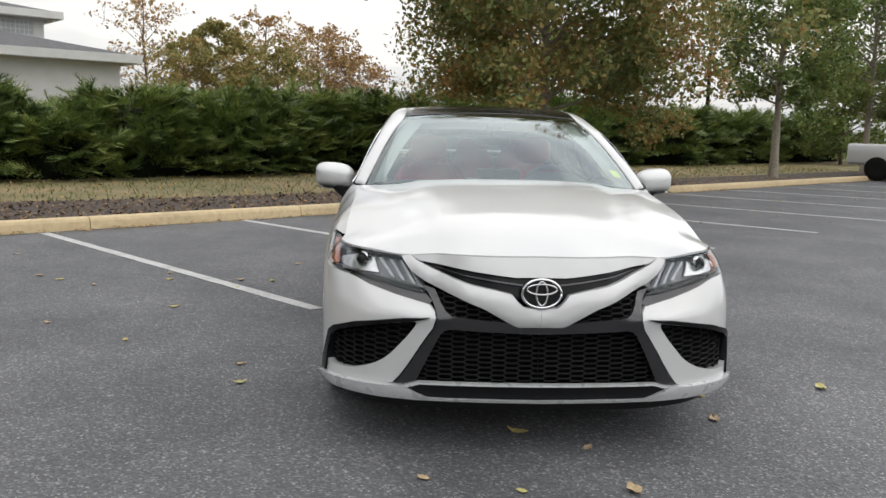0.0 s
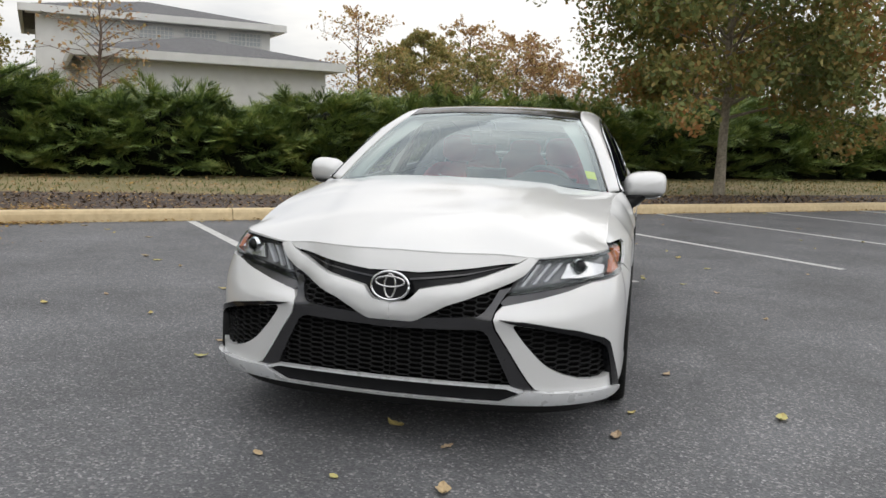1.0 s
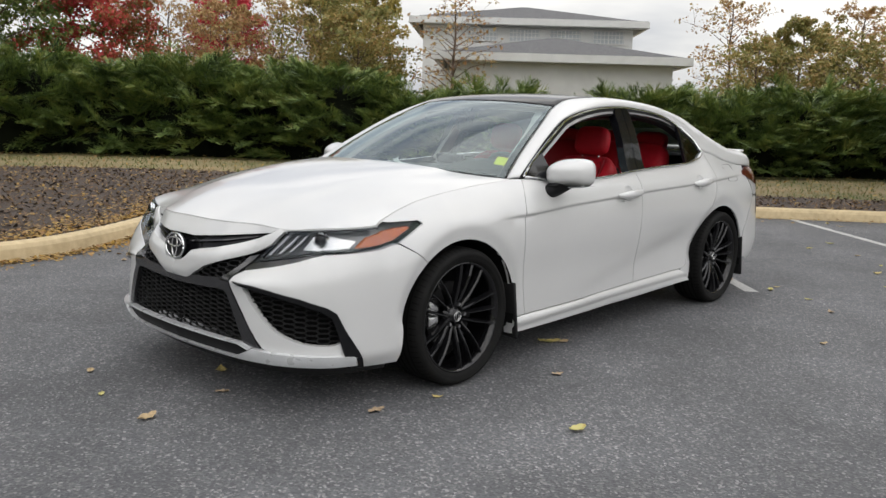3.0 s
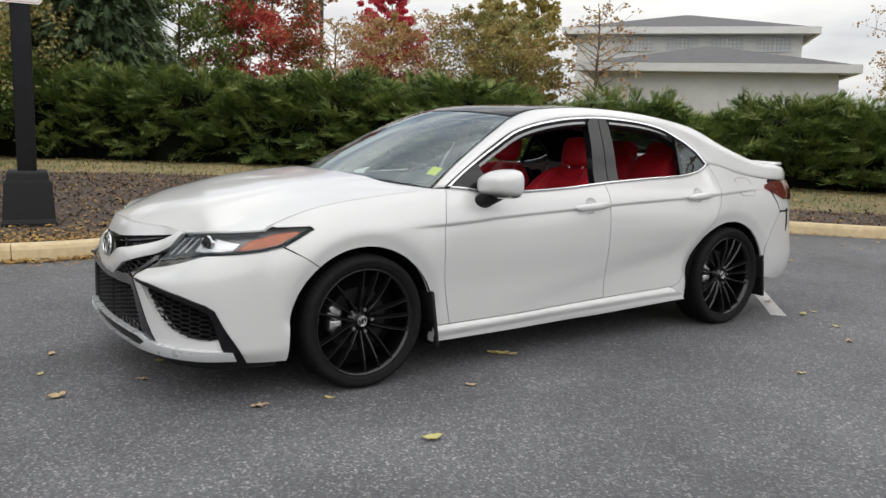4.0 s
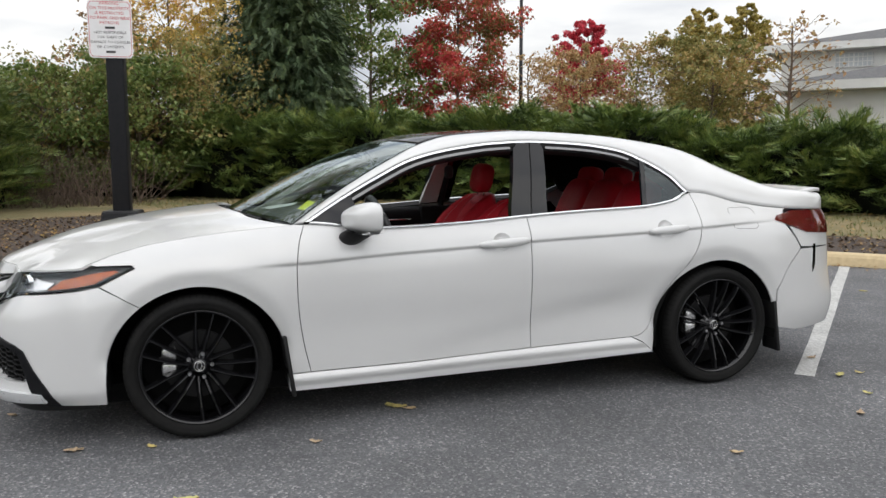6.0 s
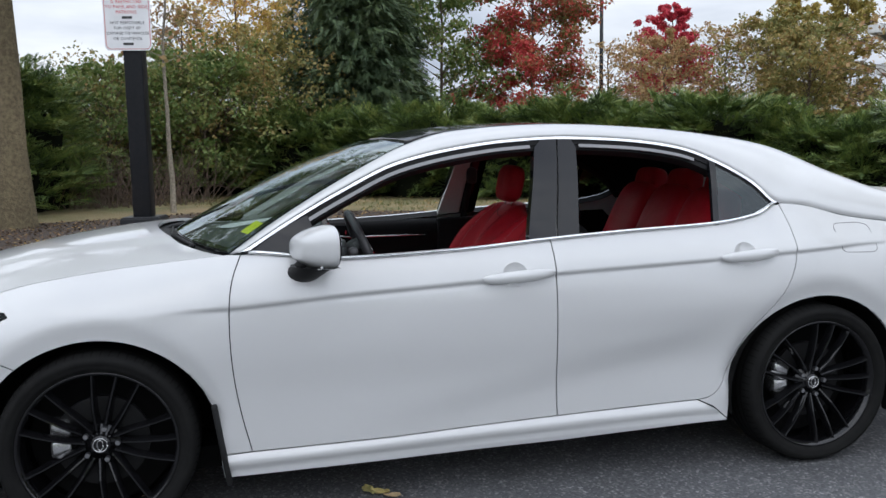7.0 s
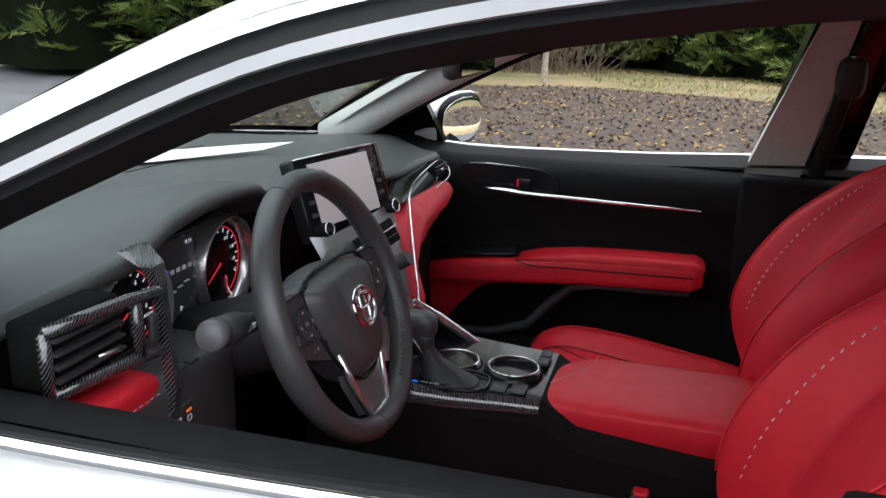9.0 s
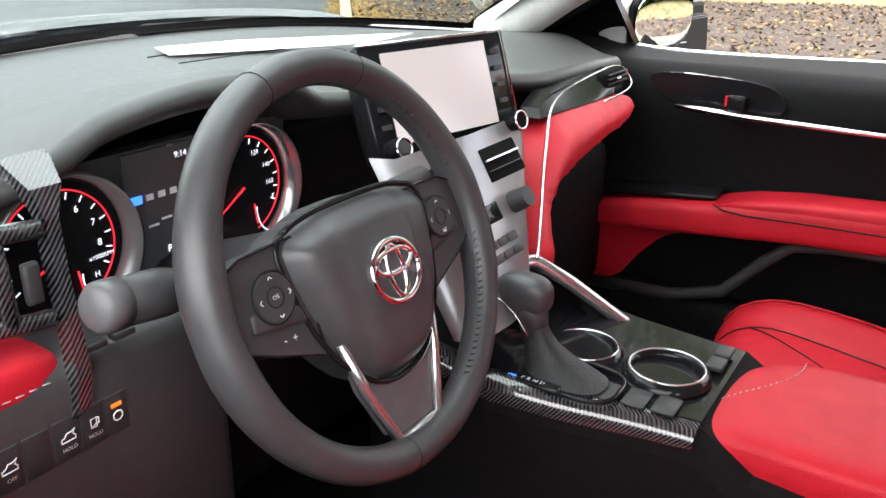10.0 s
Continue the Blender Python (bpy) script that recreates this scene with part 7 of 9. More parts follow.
shell("airbag_cover", V2, F, bagmap, M_LEATHER, steer, 0.03, flip=area2([V2[i] for i in F[0]]) < 0)
tube("cover_edge", [wl(p[0] * 1.03, p[1] * 1.03, 0.002) for p in bag + bag[:1]], 0.0028, M_PIANO, steer, 6)
pillow("wheel_hub", wl(0, 0.0, -0.03), (0.075, 0.04, 0.06), M_CABINP, steer, 0.7, m=SW.to_3x3().to_4x4() @ Matrix.Rotation(radians(90), 4, "X"))
for sd in (-1, 1):
    sp = [(sd * 0.075, 0.045), (sd * 0.13, 0.044), (sd * 0.160, 0.032), (sd * 0.162, -0.016), (sd * 0.125, -0.034), (sd * 0.078, -0.052)]
    V2, F, _ = fill(sp, 0.015)
    shell("spoke_pad", V2, F, lambda x, y, o: np.array([wl(a, b, 0.002 - 0.02 * max(abs(a) - 0.1, 0) + o) for a, b in zip(x, y)]), M_CABINP, steer, 0.02, flip=area2([V2[i] for i in F[0]]) < 0)
    tube("pad_edge", [wl(p[0], p[1], 0.0025 - 0.02 * max(abs(p[0]) - 0.1, 0)) for p in sp + sp[:1]], 0.0012, M_PIANO, steer, 5)
    bm = bmesh.new()
    bmesh.ops.create_cone(bm, segments=28, radius1=0.020, radius2=0.0185, depth=0.006, cap_ends=True, matrix=SW @ Matrix.Translation((sd * 0.112, 0.008, 0.0035)))
    part("button_ring", bm, M_CABINP, steer)
    tube("ring_gap", [wl(sd * 0.112 + 0.0205 * math.cos(a), 0.008 + 0.0205 * math.sin(a), 0.0045) for a in np.linspace(0, 2 * math.pi, 24)], 0.0007, M_SEAL, steer, 4)
    tube("ring_gap", [wl(sd * 0.112 + 0.008 * math.cos(a), 0.008 + 0.008 * math.sin(a), 0.0068) for a in np.linspace(0, 2 * math.pi, 18)], 0.0006, M_SEAL, steer, 4)
    for a in range(4):
        q = radians(90 * a)
        cx, cy = sd * 0.112 + 0.014 * math.cos(q), 0.008 + 0.014 * math.sin(q)
        tube("button_mark", [wl(cx - 0.002 * math.sin(q), cy + 0.002 * math.cos(q), 0.007), wl(cx + 0.002 * math.cos(q), cy + 0.002 * math.sin(q), 0.007), wl(cx + 0.002 * math.sin(q), cy - 0.002 * math.cos(q), 0.007)], 0.0005, M_ICON, steer, 4)
    text("OK" if sd < 0 else "SET", 0.005, SW @ Matrix.Translation((sd * 0.112, 0.008 if sd < 0 else -0.006, 0.0072)), M_ICON, steer)
    rocker = box("rocker_button", (sd * 0.108 - 0.028, -0.036, -0.004), (sd * 0.108 + 0.028, -0.020, 0.0045), M_CABINP, steer, bevel=0.003, m=SW @ Matrix.Rotation(sd * radians(10), 4, "Z"))
    if sd < 0:
        text("-  +", 0.010, SW @ Matrix.Translation((-0.110, -0.026, 0.0052)) @ Matrix.Rotation(radians(-10), 4, "Z"), M_ICON, steer)
# lower spoke
low = [(-0.030, -0.088), (0.030, -0.088), (0.060, -0.058), (0.052, -0.10), (0.030, -0.158), (-0.030, -0.158), (-0.052, -0.10), (-0.060, -0.058)]
sat = [(-0.026, -0.100), (0.026, -0.100), (0.046, -0.07), (0.044, -0.10), (0.024, -0.150), (-0.024, -0.150), (-0.044, -0.10), (-0.046, -0.07)]
V2, F, _ = fill(sat, 0.012)
shell("lower_spoke", V2, F, lambda x, y, o: np.array([wl(a, b, 0.0 + 0.04 * (b + 0.09) + o) for a, b in zip(x, y)]), M_GREYSATIN, steer, 0.02, flip=area2([V2[i] for i in F[0]]) < 0, label="grey satin lower spoke insert")
tube("spoke_trim", [wl(x, y, 0.001 + 0.04 * (y + 0.09)) for x, y in ((-0.062, -0.050), (-0.050, -0.10), (-0.028, -0.155), (0.028, -0.155), (0.050, -0.10), (0.062, -0.050))], 0.0055, M_SATIN, steer, 8)
eo = 0.020
tube("wheel_emblem", [wl(0.030 * math.cos(a), -0.012 + 0.026 * math.sin(a), eo + 0.010) for a in np.linspace(0, 2 * math.pi, 32)], 0.0030, M_CHROME, steer, 8, label="chrome oval badge on the wheel")
tube("emblem_inner", [wl(0.010 * math.cos(a), -0.012 + 0.022 * math.sin(a), eo + 0.010) for a in np.linspace(0, 2 * math.pi, 24)], 0.0026, M_CHROME, steer, 8)
tube("emblem_bar", [wl(0.024 * math.cos(a), -0.004 + 0.010 * math.sin(a), eo + 0.010) for a in np.linspace(0, 2 * math.pi, 24)], 0.0026, M_CHROME, steer, 8)
# column and stalks
tube("column_shroud", [tuple(WC + Vector((0, -0.02, -0.01))), (0.36, 0.90, 0.868), (0.36, 0.78, 0.82)], [0.045, 0.055, 0.06], M_CABINP, car, 16)
st1 = tube("wiper_stalk", [(0.33, 0.925, 0.912), (0.25, 0.928, 0.926), (0.215, 0.93, 0.931), (0.168, 0.932, 0.935)], [0.008, 0.010, 0.014, 0.013], M_CABINP, car, 12)
st2 = tube("lamp_stalk", [(0.40, 0.925, 0.905), (0.48, 0.93, 0.922), (0.515, 0.932, 0.930), (0.563, 0.935, 0.938)], [0.010, 0.013, 0.019, 0.018], M_CABINP, car, 12)
tube("stalk_cap", [(0.552, 0.934, 0.9363), (0.568, 0.9352, 0.9387), (0.573, 0.9355, 0.9395)], [0.0192, 0.0188, 0.0150], M_GREYSATIN, st2, 16, label="grey twist cap")
for i in range(3):
    box("stalk_mark", (0.205 + 0.012 * i, 0.943, 0.930), (0.212 + 0.012 * i, 0.9455, 0.935), M_ICON, st1)
    box("stalk_mark", (0.49 + 0.012 * i, 0.946, 0.924), (0.497 + 0.012 * i, 0.9485, 0.930), M_ICON, st2)

# centre console
V, F = [], []
prof_c = [(0.86, 0.76, 0.17, 0.12), (0.95, 0.735, 0.178, 0.115), (1.02, 0.716, 0.172, 0.11), (1.10, 0.706, 0.152, 0.11), (1.18, 0.701, 0.130, 0.11), (1.24, 0.698, 0.120, 0.11), (1.30, 0.66, 0.118, 0.11), (1.75, 0.62, 0.115, 0.11)]
for y, z, xr, xl in prof_c:
    V += [(xr + 0.012, y, 0.32), (xr, y, z - 0.035), (xr - 0.006, y, z - 0.006), (xr - 0.02, y, z), (-xl + 0.01, y, z), (-xl, y, z - 0.01), (-xl - 0.01, y, 0.32)]
n = 7
for i in range(len(prof_c) - 1):
    F += [(i * n + j, i * n + j + 1, (i + 1) * n + j + 1, (i + 1) * n + j) for j in range(n - 1)]
F.append(tuple(range((len(prof_c) - 1) * n, len(prof_c) * n)))
console = poly("centre_console", V, F, M_DOORBLK, car, "black console with carbon trim and red armrest")
# carbon side trim
V, F = [], []
for i, t in enumerate(np.linspace(0, 1, 14)):
    y = 0.93 + 0.31 * t
    z = float(np.interp(y, [q[0] for q in prof_c], [q[1] for q in prof_c]))
    xr = float(np.interp(y, [q[0] for q in prof_c], [q[2] for q in prof_c]))
    w = 0.010 * (1 - t) ** 0.6 + 0.004
    V += [(xr + 0.003, y, z - 0.012 - w * 0.8), (xr + 0.004, y, z - 0.006), (xr - 0.008, y, z + 0.003), (xr - 0.020 - w * 0.5 * t, y, z + 0.004)]
    if i:
        b0 = 4 * (i - 1)
        F += [(b0 + j, b0 + j + 1, b0 + 5 + j, b0 + 4 + j) for j in range(3)]
poly("console_trim", V, F, M_CARBON, console, "glossy carbon-weave trim along the console", smooth=True)
V, F = [], []
for i, t in enumerate(np.linspace(0, 1, 10)):
    y = 0.97 + 0.27 * t
    z = float(np.interp(y, [q[0] for q in prof_c], [q[1] for q in prof_c])) + 0.0045
    V += [(float(np.interp(y, [q[0] for q in prof_c], [q[2] for q in prof_c])) - 0.024, y, z), (-0.09, y, z)]
    if i:
        F.append((2 * i - 2, 2 * i - 1, 2 * i + 1, 2 * i))
poly("console_top", V, F, M_PIANO, console)
# shifter
V, F = [], []
boot = [(0.104, 1.083, 0.712, 0.033, 0.052), (0.103, 1.078, 0.718, 0.029, 0.045), (0.101, 1.066, 0.728, 0.022, 0.031), (0.099, 1.053, 0.741, 0.017, 0.021), (0.098, 1.043, 0.755, 0.0145, 0.016), (0.097, 1.038, 0.768, 0.014, 0.015)]
for k_, (cx, cy, cz, ax, ay) in enumerate(boot):
    for q in range(32):
        a = 2 * math.pi * q / 32
        fold = 1 + 0.05 * math.sin(3 * a + k_ * 1.3) * (k_ in (1, 2, 3)) - 0.05 * (k_ % 2)
        V.append((cx + ax * fold * spow(math.cos(a), 0.75), cy + ay * fold * spow(math.sin(a), 0.75), cz))
for k_ in range(len(boot) - 1):
    F += [(k_ * 32 + q, k_ * 32 + (q + 1) % 32, (k_ + 1) * 32 + (q + 1) % 32, (k_ + 1) * 32 + q) for q in range(32)]
poly("shifter_boot", V, F, M_BOOT, console, "folded black leather gear boot", smooth=True)
tube("shifter_plate", [(0.106 + 0.041 * spow(math.cos(a), 0.6), 1.088 + 0.064 * spow(math.sin(a), 0.6), 0.7135) for a in np.linspace(0, 2 * math.pi, 40)], 0.003, M_PIANO, console, 6)
tube("shifter_stem", [(0.097, 1.040, 0.755), (0.097, 1.038, 0.772), (0.097, 1.034, 0.79)], [0.016, 0.0175, 0.020], M_LEATHER, console, 18)
pillow("shifter_knob", (0.097, 1.026, 0.797), (0.021, 0.034, 0.024), M_LEATHER, console, 0.75, label="black leather gear knob")
tube("knob_trim", [(0.119, 0.996 + 0.006 * i, 0.793 - 0.0006 * i * i) for i in range(9)], 0.0013, M_SATIN, console, 5)
box("gear_plate", (0.134, 1.030, 0.7145), (0.151, 1.096, 0.7165), M_PIANO, console, bevel=0.001)
text("P R N D", 0.0085, Matrix.Translation((0.142, 1.064, 0.7172)) @ Matrix.Rotation(radians(90), 4, "Z"), M_ICON, console)
box("gear_lamp", (0.138, 1.034, 0.7165), (0.146, 1.043, 0.7174), M_BLUELIT, console)
# cup holders
for cx, cy, rr in ((0.030, 1.077, 0.037), (0.026, 1.178, 0.040)):
    V, F = lathe([(rr + 0.012, 0.0), (rr + 0.010, 0.006), (rr + 0.004, 0.0105), (rr, 0.009), (rr - 0.003, 0.003), (rr - 0.005, -0.05), (0.0, -0.052)], 36)
    V = [(cx + v[1], cy + v[2], 0.706 + v[0]) for v in V]
    ch = poly("cup_holder", V, [f[::-1] for f in F], M_PIANO, console, smooth=True)
    tube("cup_ring", [(cx + (rr + 0.003) * math.cos(a), cy + (rr + 0.003) * math.sin(a), 0.7165) for a in np.linspace(0, 2 * math.pi, 36)], 0.0016, M_CHROME if cy < 1.1 else M_SATIN, ch, 8)
box("small_card", (-0.016, -0.012, 0.0), (0.016, 0.012, 0.0015), M_PAPER, console, m=pose(0.016, 1.187, 0.688, 14, -10, 20))
for i in range(3):
    box("console_switch", (0.085 - 0.004 * i, 1.125 + 0.032 * i, 0.708), (0.122 - 0.004 * i, 1.150 + 0.032 * i, 0.7088), M_CABINP, console, bevel=0.002)
for i in range(2):
    box("console_switch", (-0.07 + 0.035 * i, 1.212, 0.708), (-0.042 + 0.035 * i, 1.232, 0.715), M_CABINP, console, bevel=0.002)
tube("console_rail", [(0.05, 0.93, 0.785), (0.0, 0.99, 0.795), (-0.03, 1.027, 0.764), (-0.07, 1.08, 0.713), (-0.11, 1.135, 0.663), (-0.12, 1.15, 0.65)], [0.009, 0.010, 0.0095, 0.009, 0.008, 0.007], M_SATIN, console, 10, label="satin silver rail on the console side")
rail_in = [(0.0, 0.975, 0.785), (-0.035, 1.027, 0.755), (-0.112, 1.13, 0.655), (-0.11, 1.13, 0.56), (-0.11, 0.90, 0.56), (-0.09, 0.90, 0.80)]
poly("rail_web", rail_in + [(x - 0.012, y, z) for x, y, z in rail_in], [tuple(range(6)), tuple(range(11, 5, -1))] + [(i, (i + 1) % 6, 6 + (i + 1) % 6, 6 + i) for i in range(6)], M_DOORBLK, console)
arm = pillow("armrest", (-0.018, 1.415, 0.664), (0.116, 0.233, 0.033), M_RED, console, 0.34, label="red leather armrest lid with pale stitching", nu=48, shape=lambda x, y, z: (x, y + 0.085 * float(sstep(0.09, -0.12, x)) ** 1.3 * float(sstep(0.1, -0.2, y)), z))
box("armrest_base", (-0.115, 1.262, 0.45), (0.088, 1.66, 0.648), M_DOORBLK, console, bevel=0.015)
for i in range(26):
    t = i / 25
    x = 0.080 - 0.19 * t
    y = 1.222 + 0.085 * float(sstep(0.11, -0.10, x)) ** 1.3
    tube("arm_stitch", [(x, y, 0.6968), (x - 0.0040, y + 0.0012, 0.6968)], 0.0008, M_THREAD, console, 4)

# seats


def loft_pad(name, xc, rows, depth, mat, parent, label=""):
    """A padded panel: rows of (y, z, half width, bolster, ny, nz) along its face."""
    us_ = np.linspace(-1, 1, 37)
    a = np.abs(us_)
    rise = sstep(0.50, 0.78, a)
    edge = np.sqrt(np.clip(1 - np.clip((a - 0.80) / 0.20, 0, 1) ** 2, 0, 1))
    seam = np.exp(-((a - 0.52) / 0.03) ** 2)
    V, F = [], []
    for y, z, half_w, bol, ny, nz in rows:
        out = bol * rise - 0.005 * seam + (edge - 1) * depth * 0.55 + 0.006 * np.cos(us_ * math.pi / 2)
        for u, o in zip(us_, out):
            V.append((xc + half_w * u, y + ny * o, z + nz * o))
        for u in np.linspace(1, -1, 11):
            V.append((xc + half_w * 0.96 * u, y - ny * depth, z - nz * depth))
    n = 48
    for r in range(len(rows) - 1):
        F += [(r * n + q, r * n + (q + 1) % n, (r + 1) * n + (q + 1) % n, (r + 1) * n + q) for q in range(n)]
    F += [tuple(range(n - 1, -1, -1)), tuple(range((len(rows) - 1) * n, len(rows) * n))]
    return poly(name, V, F, mat, parent, label, smooth=True)


def smooth_rows(rows, k=26):
    t = np.arange(len(rows))
    fs = [hermite(t, [r[q] for r in rows]) for q in range(6)]
    out = []
    for v in np.linspace(0, len(rows) - 1, k):
        r = [float(f(v)) for f in fs]
        ln = math.hypot(r[4], r[5])
        out.append((*r[:4], r[4] / ln, r[5] / ln))
    return out


CUSHION = [(1.175, 0.49, 0.20, 0.0, -1.0, 0.1), (1.150, 0.565, 0.232, 0.008, -0.9, 0.45), (1.185, 0.618, 0.262, 0.018, -0.4, 0.92), (1.25, 0.634, 0.268, 0.024, 0.0, 1.0), (1.40, 0.618, 0.262, 0.032, 0.05, 1.0), (1.55, 0.598, 0.25, 0.032, 0.08, 1.0), (1.68, 0.588, 0.24, 0.02, 0.1, 1.0)]
BACKREST = [(1.60, 0.565, 0.215, 0.02, -1.0, 0.2), (1.602, 0.66, 0.24, 0.075, -0.92, 0.38), (1.630, 0.76, 0.252, 0.092, -0.9, 0.42), (1.675, 0.86, 0.256, 0.085, -0.9, 0.44), (1.728, 0.95, 0.25, 0.060, -0.86, 0.5), (1.778, 1.02, 0.225, 0.03, -0.7, 0.7), (1.818, 1.058, 0.18, 0.01, -0.5, 0.86), (1.862, 1.070, 0.12, 0.0, -0.1, 1.0)]


def seat(xc, dy, drop, lab, fwd=0.0, lean=0.0):
    """Front seat: bolstered cushion, backrest, headrest and posts."""
    cush = smooth_rows([(y + min(dy, 0) - fwd, z - drop, w, b, ny, nz) for y, z, w, b, ny, nz in CUSHION])
    backs = smooth_rows([(y + dy + lean * (z - 0.66), z - 0.02, w, b, ny, nz) for y, z, w, b, ny, nz in BACKREST], 34)
    b = loft_pad("seat", xc, cush, 0.085, M_RED, car, lab)
    loft_pad("backrest", xc, backs, 0.10, M_RED, b)
    for rows, nm, i0, i1 in ((cush, "seat_seam", 6, 25), (backs, "back_seam", 5, 27)):
        for sd in (-1, 1):
            tube(nm, [(xc + sd * 0.52 * w, y - 0.001 * ny + ny * 0.003, z + nz * 0.003) for y, z, w, bl, ny, nz in rows[i0:i1]], 0.0016, M_SEAL, b, 5)
            tube("bolster_piping", [(xc + sd * 0.79 * w, y + ny * (bl + 0.0045), z + nz * (bl + 0.0045)) for y, z, w, bl, ny, nz in rows[i0:i1]], 0.0018, M_RED, b, 6)
    # curved seams across the cushion and the shoulders
    for rows, k, bow, nm in ((cush, 10.0, 6.0, "cushion_seam"), (backs, 25.0, -3.0, "shoulder_seam")):
        pts, R_ = [], np.array(rows)
        for u in np.linspace(-0.5, 0.5, 15):
            v = k + bow * (1 - 4 * u * u)
            y, z, w, bl, ny, nz = (float(np.interp(v, np.arange(len(rows)), R_[:, q])) for q in range(6))
            pts.append((xc + w * u, y + ny * 0.006, z + nz * 0.006))
        tube(nm, pts, 0.0014, M_SEAL, b, 5)
    for i in range(30):
        y, z, w, bl, ny, nz = backs[6 + int(i * 20 / 30)]
        y2, z2, w2, bl2, ny2, nz2 = backs[min(33, 7 + int(i * 20 / 30))]
        f = (i * 20 / 30) % 1
        yy, zz, ww, bb = y + (y2 - y) * f, z + (z2 - z) * f, w + (w2 - w) * f, bl + (bl2 - bl) * f
        for sd in (-1, 1):
            o = bb * float(sstep(0.5, 0.78, 0.66)) + 0.0045
            tube("back_stitch", [(xc + sd * 0.66 * ww, yy + ny * o, zz + nz * o), (xc + sd * 0.66 * ww, yy + ny * o + 0.003, zz + nz * o + 0.0055)], 0.0009, M_THREAD, b, 4)
    pillow("headrest", (xc, 1.868 + 0.3 * dy, 1.152), (0.125, 0.052, 0.097), M_RED, b, 0.6, m=Matrix.Rotation(radians(-12), 4, "X"))
    for sd in (-1, 1):
        tube("headrest_post", [(xc + sd * 0.06, 1.85 + 0.6 * dy, 1.01), (xc + sd * 0.06, 1.865 + 0.3 * dy, 1.10)], 0.006, M_CHROME, b, 8)
    pillow("seat_back_shell", (xc, 1.805 + dy + 0.14 * lean, 0.77), (0.22, 0.05, 0.27), M_DOORBLK, b, 0.5, m=Matrix.Rotation(radians(-27) - 0.8 * math.atan(lean), 4, "X"))
    box("seat_base", (xc - 0.22, 1.22, 0.30), (xc + 0.22, 1.68, 0.47 - drop * 0.5), M_DOORBLK, b, bevel=0.02)
    return b


seat(-0.362, 0.03, 0.086, "red leather front passenger seat with headrest", 0.035, 0.08)
seat(0.385, -0.02, 0.095, "red leather driver seat with headrest", 0.0, 0.08)
box("belt_buckle", (0.125, 1.395, 0.45), (0.155, 1.425, 0.585), M_CABINP, car, bevel=0.004)
box("belt_release", (0.129, 1.398, 0.583), (0.151, 1.422, 0.592), M_RED, car, bevel=0.003)
bench = pillow("rear_bench", (0, 2.30, 0.53), (0.62, 0.27, 0.075), M_RED, car, 0.4, label="red leather rear bench with headrests")
for xc in (-0.37, 0.0, 0.37):
    tilt = Matrix.Rotation(radians(-24), 4, "X")
    pillow("rear_backrest", (xc, 2.54, 0.85), (0.185, 0.075, 0.31), M_RED, bench, 0.5, m=tilt)
    pillow("rear_headrest", (xc, 2.69, 1.145), (0.125, 0.055, 0.075), M_RED, bench, 0.6, m=Matrix.Rotation(radians(-12), 4, "X"))
tube("rear_belt", [(0.47, 2.26, 0.60), (0.46, 2.44, 0.80), (0.45, 2.55, 1.0), (0.47, 2.68, 1.10)], 0.018, M_SEAL, bench, 6)
box("parcel_shelf", (-0.62, 2.80, 1.035), (0.62, 3.30, 1.055), M_DOORBLK, car, bevel=0.006)
box("cabin_floor", (-0.70, 0.55, 0.25), (0.70, 2.75, 0.30), M_DARK, car)
box("firewall", (-0.72, 0.40, 0.25), (0.72, 0.46, 0.97), M_DARK, car)
box("rear_bulkhead", (-0.68, 2.78, 0.25), (0.68, 2.82, 1.04), M_DARK, car)

